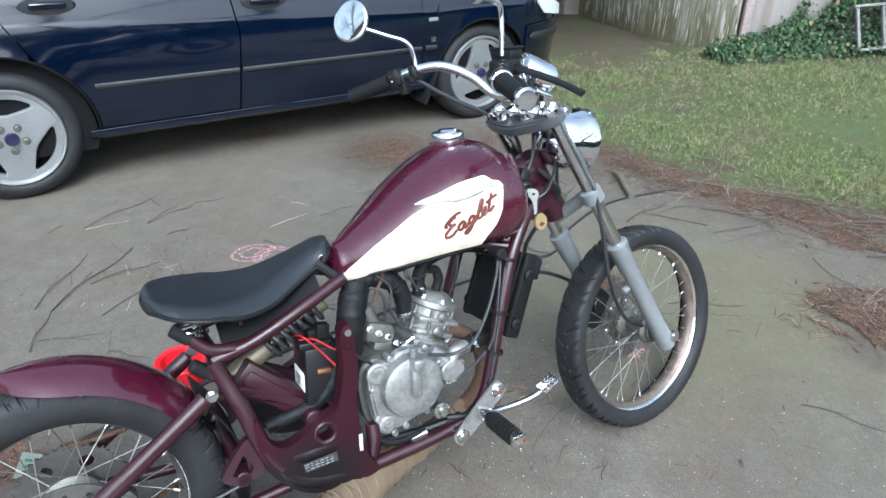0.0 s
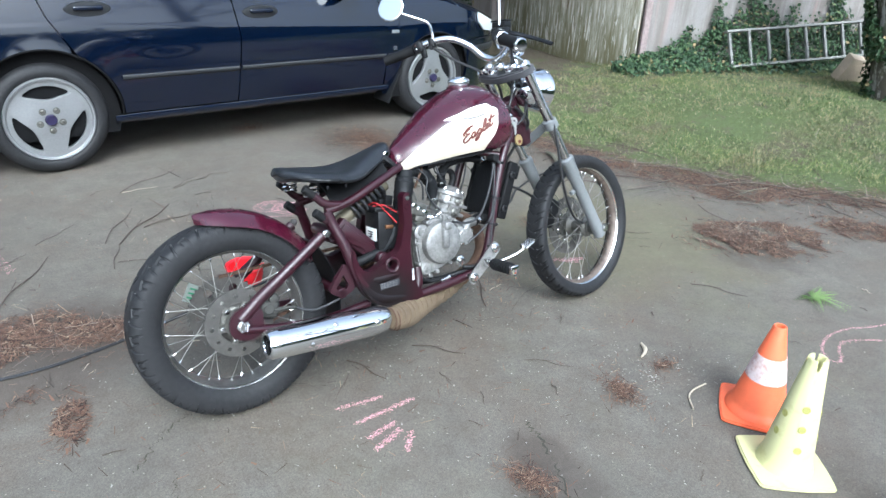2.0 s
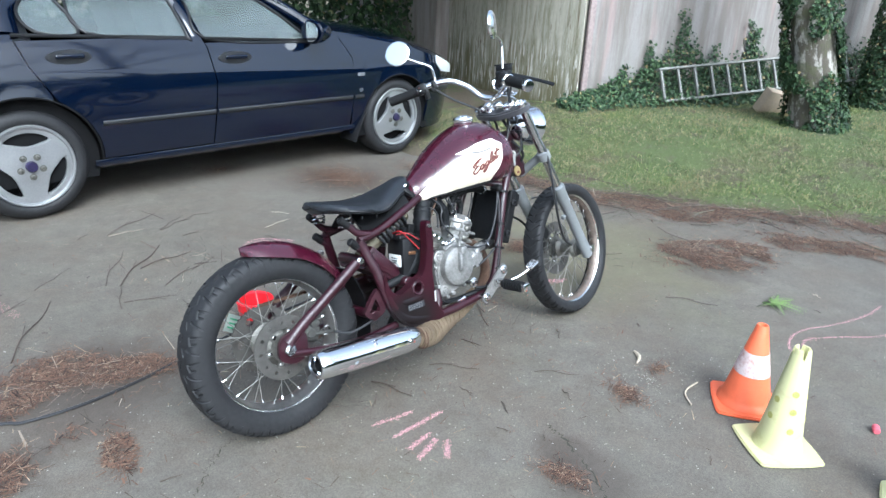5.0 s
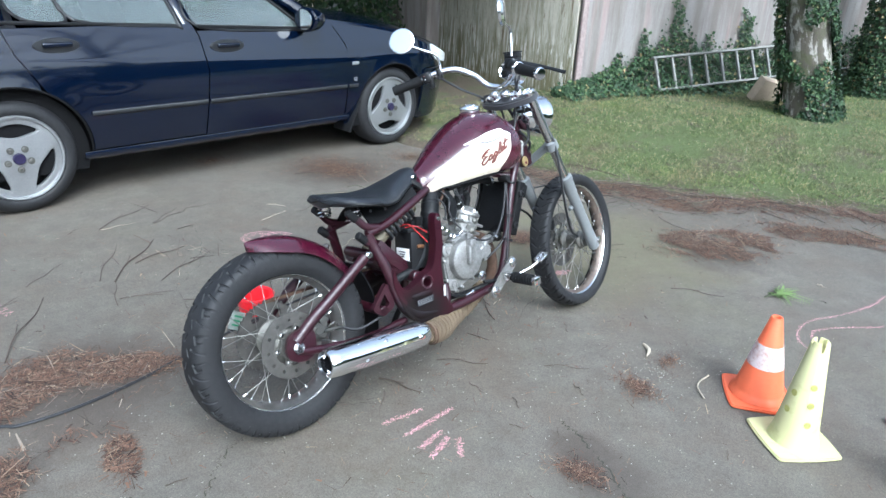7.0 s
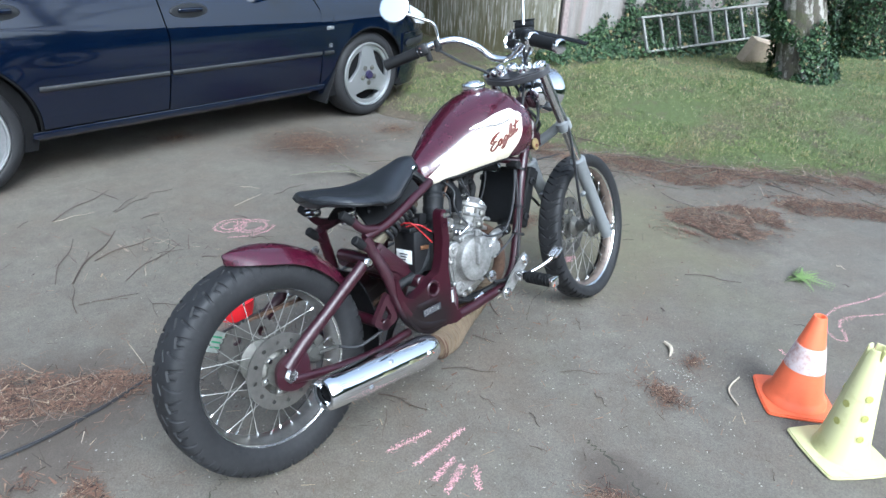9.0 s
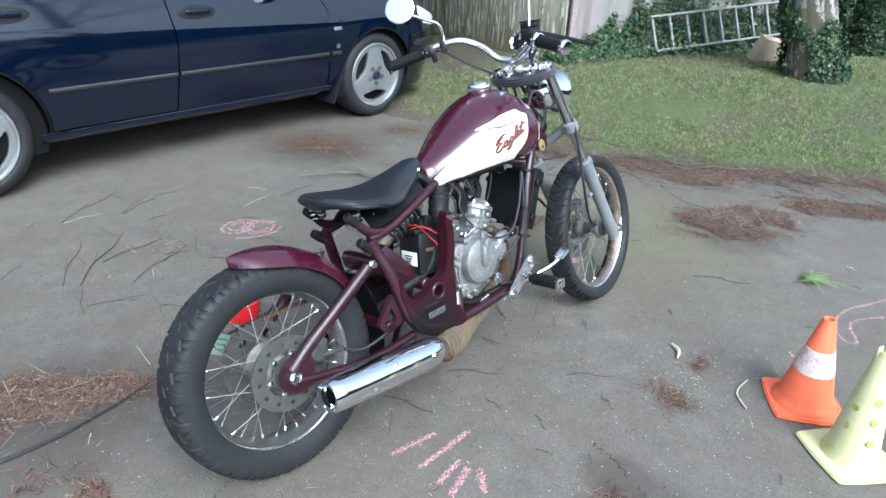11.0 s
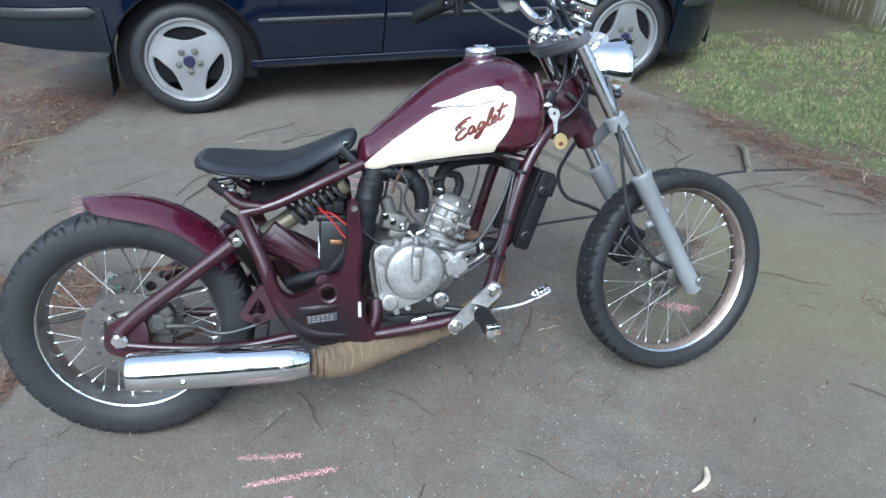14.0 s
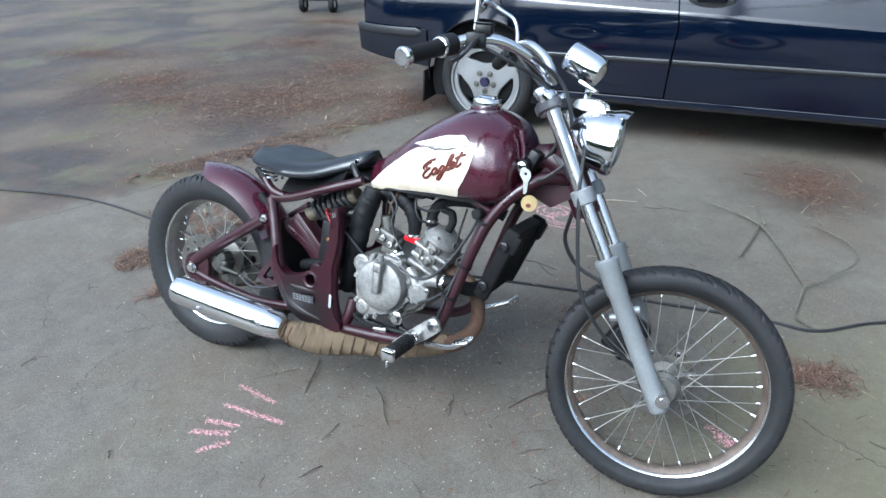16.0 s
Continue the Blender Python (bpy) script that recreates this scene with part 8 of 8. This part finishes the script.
def heap(label, spots, seed, mat=litter_mat, long=(0.014, 0.044), thin=(0.0006, 0.0015)):
    """Needles lying close together in ragged patches (x, y, rx, ry, turn, count)."""
    rng = np.random.RandomState(seed)
    verts, faces = [], []
    for x, y, rx, ry, turn, n in spots:
        c, s = math.cos(radians(turn)), math.sin(radians(turn))
        for _ in range(n):
            a, r = rng.rand() * 6.283, rng.rand() ** 0.5
            stray = rng.rand() < 0.10
            rim = 1.0 + 0.34 * noise.noise(Vector((1.6 * math.cos(a) + x, 1.6 * math.sin(a) + y, seed))) + 0.22 * noise.noise(Vector((5 * math.cos(a), 5 * math.sin(a), seed + x)))
            u, v = rx * r * rim * (1.35 if stray else 1), ry * r * rim * math.sin(a) * (1.35 if stray else 1)
            u *= math.cos(a)
            px, py = x + c * u - s * v, y + s * u + c * v
            if not stray and noise.noise(Vector((px * 9, py * 9, seed))) < -0.34:
                continue
            d = rng.rand() * 6.283
            ln, w = rng.uniform(*long), rng.uniform(*thin)
            kind = rng.rand()
            if kind < 0.10:
                w *= 3.0
            elif kind < 0.13:
                ln, w = ln * rng.uniform(1.4, 2.4), w * 1.6
            z = max(0.0, height(px, py)) + 0.002 + (0.003 if stray else 0.012 * (1 - r * r) + 0.004) * rng.rand()
            tilt = rng.uniform(0, 0.22) * ln
            e, f = math.cos(d), math.sin(d)
            i = len(verts)
            verts += [(px - e * ln / 2 - f * w, py - f * ln / 2 + e * w, z), (px - e * ln / 2 + f * w, py - f * ln / 2 - e * w, z), (px + e * ln / 2 + f * w * 0.5, py + f * ln / 2 - e * w * 0.5, z + tilt), (px + e * ln / 2 - f * w * 0.5, py + f * ln / 2 + e * w * 0.5, z + tilt)]
            faces.append((i, i + 1, i + 2, i + 3))
    return tagged(raw("needle_drift", verts, faces, mat, None, "", False), label, "leaf litter", "drifts of needles", "stuff")


heap("dark brown needles heaped on damp asphalt", [(2.63, -0.12, 0.36, 0.19, -28, 6500)], 1)
heap("brown needles in broken clumps along the lawn", [(3.16, 0.33, 0.24, 0.15, -40, 3200), (3.50, 0.13, 0.22, 0.10, -35, 1700), (3.30, -0.43, 0.33, 0.14, -58, 3600), (3.52, -0.90, 0.30, 0.14, -60, 2200), (3.06, 0.74, 0.34, 0.15, -62, 3600), (2.92, 1.20, 0.34, 0.14, -76, 2600), (3.75, -0.22, 0.34, 0.09, -45, 1800), (3.95, -0.55, 0.30, 0.10, -50, 1500), (2.82, 1.70, 0.36, 0.12, -80, 2000)], 2)
heap("rusty needles drifted by the cable", [(-0.33, 0.66, 0.25, 0.085, -24, 3000), (-0.48, 0.76, 0.15, 0.12, 10, 1400), (-0.60, 0.62, 0.12, 0.06, 20, 500), (-0.44, 0.18, 0.045, 0.13, -10, 620), (-0.74, 0.28, 0.09, 0.10, 20, 700), (-0.85, 0.75, 0.26, 0.20, 0, 1500), (-0.58, 0.36, 0.10, 0.05, 0, 160)], 3)
heap("red-brown leaves caught along the edge of the slab", [(0.42 * y - 1.88, y, 0.24, 0.12, 67, 620) for y in np.arange(1.1, 3.6, 0.3)], 14, litter_mat, (0.012, 0.040), (0.0009, 0.0026))
litter("needle_drift", "brown needles strewn thinly along the lawn", [(edge_x(y) - 0.10, y, 0.55, 0.22, 60, 520) for y in np.arange(-1.0, 1.9, 0.2)] + [(-0.40, 0.66, 0.40, 0.2, -20, 260)], 13)
litter("needle_drift", "brown needles beside the parked car", [(1.75, 2.25, 0.30, 0.42, 10, 2400), (1.82, 0.60, 0.13, 0.10, 30, 700), (1.15, 2.9, 0.25, 0.2, 0, 250), (2.4, 2.2, 0.35, 0.4, 0, 600)], 4)
litter("needle_drift", "sparse needles on the open drive", [(1.06, -0.60, 0.07, 0.12, -20, 260), (1.30, -0.58, 0.10, 0.06, 10, 70), (0.54, -0.74, 0.07, 0.12, 15, 240), (0.5, 0.4, 3.0, 2.6, 0, 800), (1.2, 0.2, 1.4, 0.9, 0, 260), (1.05, 0.62, 0.2, 0.25, 0, 120)], 5)
litter("needle_drift", "red-brown leaves covering the rear of the drive", [(-1.9, 2.6, 1.3, 1.7, -25, 4200), (-3.2, 2.6, 1.8, 1.5, 0, 3800), (-1.5, 2.5, 0.55, 1.2, -25, 1600), (-1.9, 3.6, 0.9, 1.1, 0, 2200), (-2.6, 2.2, 0.8, 0.5, 20, 900), (-3.0, 4.4, 1.3, 1.0, 0, 2200), (-1.0, 1.6, 0.25, 0.5, -30, 500), (-4.6, 3.2, 1.6, 0.6, 15, 1500), (-1.2, 4.6, 1.0, 0.9, 0, 1600), (-0.95, 2.9, 0.3, 0.5, 0, 700), (-3.4, 5.6, 0.7, 0.4, 0, 1200)], 6, litter_mat, (0.014, 0.045), (0.0010, 0.0034))
litter("needle_drift", "needles and dead leaves on the track before the garage", [(3.7, 3.2, 0.9, 0.8, 30, 1800), (4.3, 3.6, 0.5, 1.0, 0, 1200), (3.1, 2.5, 0.4, 0.5, 0, 700), (4.2, 1.6, 1.0, 0.8, 0, 900), (5.6, 1.7, 0.6, 0.25, -20, 1500), (6.3, 1.45, 0.5, 0.2, -20, 1100), (5.1, 1.9, 0.4, 0.2, -20, 800), (4.6, 0.2, 0.9, 0.7, 0, 700)], 7)
litter("twig_litter", "broken thin twigs strewn along the lawn edge", [(edge_x(y) - 0.05, y, 0.45, 0.25, 60, 75) for y in np.arange(-1.2, 2.4, 0.2)] + [(2.62, -0.08, 0.42, 0.22, -28, 130), (1.75, 2.25, 0.35, 0.5, 10, 60), (0.3, 1.5, 0.6, 0.5, 0, 26), (-0.4, 0.66, 0.5, 0.3, -20, 60), (-2.0, 2.8, 1.5, 1.8, 0, 260), (3.7, 3.0, 0.9, 0.8, 0, 120), (4.4, 0.8, 1.2, 1.0, 0, 90), (5.6, 1.6, 0.9, 0.3, -20, 90)], 12, twig_scatter, (0.04, 0.17), (0.0009, 0.0021))
litter("leaf_litter", "pale dead leaves scattered over the lawn", [(4.2, 0.6, 1.3, 1.2, 0, 420), (5.4, 0.6, 1.3, 1.0, 0, 260), (3.7, 2.9, 0.9, 0.9, 0, 420), (4.4, 3.6, 0.4, 0.9, 0, 260), (4.78, 0.84, 0.10, 0.05, -14, 26), (5.7, 1.65, 0.7, 0.15, -21, 260), (3.4, 0.3, 0.5, 0.8, 30, 120)], 9, litter_mat, (0.015, 0.05), (0.0025, 0.007))
litter("grit", "small pale grit scattered on the asphalt", [(0.6, 0.2, 2.2, 1.9, 0, 520), (1.2, -0.6, 0.9, 0.6, 0, 110)], 8, stone_mat, (0.002, 0.006), (0.001, 0.0028))


def cracks():
    # flat ribbons above the drive, their dark colour stands for shaded, mossy grooves
    rng = random.Random(3)
    verts, faces = [], []
    for pts, w in (([(-0.34, -0.14), (-0.29, -0.08), (-0.23, -0.02), (-0.14, 0.03)], 0.005), ([(-0.25, -0.20), (-0.265, -0.25), (-0.27, -0.29), (-0.25, -0.37), (-0.21, -0.46)], 0.004), ([(0.69, -0.54), (0.67, -0.63), (0.62, -0.76), (0.56, -0.88), (0.50, -1.0)], 0.009), ([(1.70, 0.42), (1.80, 0.36), (1.98, 0.26), (2.15, 0.16)], 0.005),
                   ([(0.1, 1.1), (0.35, 1.35), (0.5, 1.75)], 0.003), ([(-0.97, 2.17), (-1.1, 1.7), (-1.19, 1.35), (-1.3, 0.9), (-1.6, 0.2)], 0.006), ([(0.1, 0.05), (0.3, -0.1), (0.36, -0.16)], 0.003), ([(1.0, -0.1), (1.2, 0.05), (1.5, 0.1)], 0.003), ([(-0.9, 0.1), (-0.8, -0.1), (-0.6, -0.25)], 0.003)):
        p = glide([(x, y, 0) for x, y in pts], 14)
        i0 = len(verts)
        for k, q in enumerate(p):
            d = (p[min(k + 1, len(p) - 1)] - p[max(k - 1, 0)]).normalized()
            o = Vector((-d.y, d.x, 0))
            j = o * rng.gauss(0, 0.006)
            ww = w * rng.uniform(0.0, 0.55) * (0.3 if k in (0, len(p) - 1) else 1)
            verts += [tuple(q + j + o * ww + Vector((0, 0, 0.0016))), tuple(q + j - o * ww + Vector((0, 0, 0.0016)))]
        for k in range(len(p) - 1):
            a = i0 + 2 * k
            faces.append((a, a + 1, a + 3, a + 2))
    tagged(raw("crack_ribbon", verts, faces, plain("dark_crack_ribbon", (0.045, 0.042, 0.030), 0.95, 0, 0.4)), "flat dark ribbons for the shaded, mossy cracks of the asphalt", "crack", kind="stuff")


cracks()

# ---------------------------------------------------------------- lawn, ivy, trees, hedge
def grass():
    """Small tufts, each a few bent blades from one root."""
    rng = np.random.RandomState(11)
    verts, faces = [], []
    want = 118000
    n = 0
    while n < want:
        x, y = 2.75 + 7.0 * rng.rand() ** 1.35, rng.uniform(-2.0, 3.5)
        e = edge_x(y)
        if x < e - 0.02:
            continue
        k = noise.noise(Vector((x * 1.3, y * 1.3, 2))) * 0.6 + noise.noise(Vector((x * 5, y * 5, 5))) * 0.5
        near = min(1.0, max(0.03, (x - e) / 0.40))
        bare = min(0.55, max(0.0, (y - 2.0) * 0.5)) if x < 4.9 else 0.0
        if rng.rand() > (0.80 + 1.5 * k - bare) * near:
            continue
        z = height(x, y) + 0.008
        size = rng.uniform(0.40, 1.25) * (0.85 + 0.5 * max(0, k)) * (0.7 + 0.3 * near)
        root = len(verts)
        verts.append((x, y, z))
        a0 = rng.rand() * 6.283
        for m in range(5):
            a = a0 + m * 1.257 + rng.uniform(-0.5, 0.5)
            h, out = rng.uniform(0.010, 0.036) * size, rng.uniform(0.006, 0.032) * size
            c, s, w = math.cos(a), math.sin(a), rng.uniform(0.0008, 0.0017) * size
            i = len(verts)
            verts += [(x + c * out * 0.45 - s * w, y + s * out * 0.45 + c * w, z + h * 0.75), (x + c * out, y + s * out, z + h), (x + c * out * 0.45 + s * w, y + s * out * 0.45 - c * w, z + h * 0.75)]
            faces.append((root, i, i + 1, i + 2))
        n += 1
    tagged(raw("grass", verts, faces, grass_mat, None, "", False), "short patchy winter lawn grass with moss", "grass", kind="stuff")


grass()


def leaves(name, spots, label, category, mat=ivy_mat, size=(0.022, 0.055), seed=1, kind="stuff"):
    """Small bent leaves at places with outward directions."""
    rng = np.random.RandomState(seed)
    verts, faces = [], []
    for p, n in spots:
        d = (Vector(n) + Vector(rng.normal(0, 0.45, 3))).normalized()
        t = d.orthogonal().normalized()
        t.rotate(Matrix.Rotation(float(rng.rand() * 6.28), 3, d))
        u = d.cross(t)
        s = float(rng.uniform(*size))
        i = len(verts)
        p = Vector(p)
        for a, c, h in ((0, 0, 0), (0.35, 0.42, 0.10), (0.75, 0.30, 0.06), (1.0, 0, -0.08), (0.75, -0.30, 0.06), (0.35, -0.42, 0.10)):
            verts.append(tuple(p + t * (a * s) + u * (c * s) + d * (h * s)))
        faces += [(i, i + 1, i + 2, i + 3), (i, i + 3, i + 4, i + 5)]
    return tagged(raw(name, verts, faces, mat, None, "", False), label, category, kind=kind)


def ivy_on_wall():
    rng = np.random.RandomState(21)
    out = Vector((-0.36, -0.93, 0)).normalized()
    spots = []
    us = [-0.35, 0.1, 0.5, 0.85, 1.15, 1.4, 1.7, 2.0, 2.35, 2.8, 3.3, 4.2, 6]
    vs = [0.02, 0.12, 0.22, 0.42, 0.58, 0.42, 0.36, 0.55, 0.34, 0.36, 0.55, 0.40, 0.3]
    while len(spots) < 14000:
        u = rng.uniform(-0.35, 6)
        top = float(np.interp(u, us, vs)) * (1 + 0.45 * noise.noise(Vector((u * 5, 1, 1))))
        v = rng.rand() ** 1.4 * top * 1.25
        if v > top and rng.rand() > 0.18:
            continue
        far = max(0.02, 0.42 * max(0.0, 1 - v / max(top, 0.05)) ** 1.6) * rng.rand()
        p = CORNER + WALL_WAY * u + out * (far + 0.02)
        z = height(p.x, p.y) + 0.02 + v + 0.05 * rng.rand()
        spots.append(((p.x, p.y, z), out + Vector((0, 0, 0.6))))
    for u, top in ((0.72, 0.62), (1.05, 0.95), (1.12, 0.85), (1.55, 0.60), (1.98, 0.85), (2.05, 0.78), (0.42, 0.40)):
        for _ in range(170):
            v = rng.rand() * top
            p = CORNER + WALL_WAY * (u + 0.05 * noise.noise(Vector((v * 6, u, 0))) + rng.normal(0, 0.035)) + out * 0.025
            spots.append(((p.x, p.y, 0.2 + v), out + Vector((0, 0, 0.4))))
    leaves("ivy", spots, "dark green ivy creeping up the garage wall", "ivy", size=(0.018, 0.042), seed=22)


ivy_on_wall()


def limb(b, p, way, length, r, depth, rng, seg=7):
    """A bare branch with side branches."""
    pts, radii = [p], [r]
    q, d = Vector(p), Vector(way).normalized()
    n = 5
    for k in range(n):
        d = (d + Vector(rng.normal(0, 0.13, 3)) + Vector((0, 0, 0.05))).normalized()
        q = q + d * (length / n)
        pts.append(q.copy())
        radii.append(r * (1 - 0.8 * (k + 1) / n))
        if depth and k:
            for _ in range(2 if depth > 1 else 3):
                s = (d + Vector(rng.normal(0, 0.75, 3))).normalized()
                limb(b, q.copy(), s, length * rng.uniform(0.35, 0.6), radii[-1] * 0.6, depth - 1, rng, 5)
    tube(b, pts, radii, seg, 2)


def tree(m, r, h, mat, label, ivy=0, ivy_top=1.5, seed=1, depth=2, flare=1.35):
    rng = np.random.RandomState(seed)
    t = thing("tree", m, label, "tree", "trees")
    b = B()
    pts, radii = [], []
    for k in range(12):
        z = h * (k / 11) ** 1.3
        pts.append((0.05 * math.sin(z * 1.1 + seed) * z * 0.4, 0.04 * math.cos(z * 0.9 + seed) * z * 0.4, z - 0.08))
        radii.append(r * (1 - 0.75 * z / h) * (flare if k == 0 else 1.12 if k == 1 else 1.0))
    tube(b, pts, radii, 20, 3)
    for v in b.verts:
        f = 1 + 0.10 * noise.noise(Vector((v.co.x * 9, v.co.y * 9, v.co.z * 3)))
        v.co.x *= f
        v.co.y *= f
    part("trunk", b, mat, t)
    b = B()
    for k in range(9):
        z = h * (0.38 + 0.6 * k / 9)
        a = rng.rand() * 6.28
        i = min(11, int(11 * (z / h) ** (1 / 1.3)))
        limb(b, Vector(pts[i]), (math.cos(a), math.sin(a), 0.55), h * 0.36 * (1.15 - z / h), r * 0.30 * (1.2 - z / h), depth, rng)
    part("crown", b, twig_mat, t, "bare winter branches")
    if ivy:
        spots = []
        while len(spots) < ivy:
            z, a = rng.rand() ** 1.3 * ivy_top, rng.rand() * 6.283
            if ivy < 10000 and noise.noise(Vector((math.cos(a) * 1.6, math.sin(a) * 1.6, z * 2.2 + seed))) < -0.26 + 0.22 * z / ivy_top:
                continue
            rr = r * (1.18 - 0.16 * min(1, z)) + 0.01 + 0.05 * rng.rand() * (1 + max(0, 0.3 - z) * 2)
            spots.append(((rr * math.cos(a), rr * math.sin(a), z), (math.cos(a), math.sin(a), 0.3)))
        o = leaves("ivy", spots, "", "", size=(0.02, 0.042), seed=seed + 4)
        o.parent = t
        for key in ("category", "label"):
            if key in o.keys():
                del o[key]
        tagged(o, "dark green ivy leaves")
    return t


tree(pose(5.95, 0.69, 0.18, -11, -8, 0), 0.19, 7.5, birch, "birch with pale flaking bark and ivy up its trunk", 9900, 2.2, 3)
tree(pose(7.88, 0.74, 0.20), 0.19, 9, twig_mat, "large tree with its trunk wrapped in dark ivy", 15000, 2.6, 8, 2)
for x, y, s in ((-13.0, 4.2, 35), (-14.5, 1.2, 36), (-3.5, -9.5, 31), (1.5, -11.0, 32), (5.5, -9.0, 33), (-8.5, -7.0, 34)):
    tree(pose(x, y, 0, 0, 0, s * 7), 0.26, 15.0 if y < -6 else 10.0, twig_mat, "bare winter tree standing across the drive", 0, 1, s, 3)


def hedge(label, x0, y0, x1, y1, h, deep, n, seed):
    rng = np.random.RandomState(seed)
    spots = []
    d = Vector((x1 - x0, y1 - y0, 0))
    o = Vector((-d.y, d.x, 0)).normalized()
    while len(spots) < n:
        u, v, w = rng.rand(), rng.rand(), rng.rand() ** 2
        bulge = 0.25 * noise.noise(Vector((u * 9, v * 4, seed))) + 0.12 * noise.noise(Vector((u * 30, v * 12, seed)))
        top = h * (1 + 0.1 * noise.noise(Vector((u * 8, 0, seed))))
        side = -1 if rng.rand() < 0.7 else 1
        p = Vector((x0, y0, 0)) + d * u + o * side * (deep / 2 + bulge - w * 0.3)
        spots.append(((p.x, p.y, v * top), o * side + Vector((0, 0, 0.4))))
    leaves("hedge", spots, label, "hedge", ivy_mat, (0.04, 0.09) if y0 > 0 else (0.14, 0.26), seed)


# the first hedge is added out of view, so paint and chrome mirror a dark band
hedge("unseen evergreen hedge added behind the camera to darken reflections", -16, -8.5, 16, -8.0, 2.4, 1.4, 16000, 43)
hedge("dense dark evergreen hedge behind the parked car", 0.2, 6.6, 5.4, 6.2, 2.2, 1.1, 14000, 41)
hedge("tall evergreen hedge along the far end of the drive", -14, 9.5, -0.5, 8.2, 2.2, 1.2, 9000, 42)
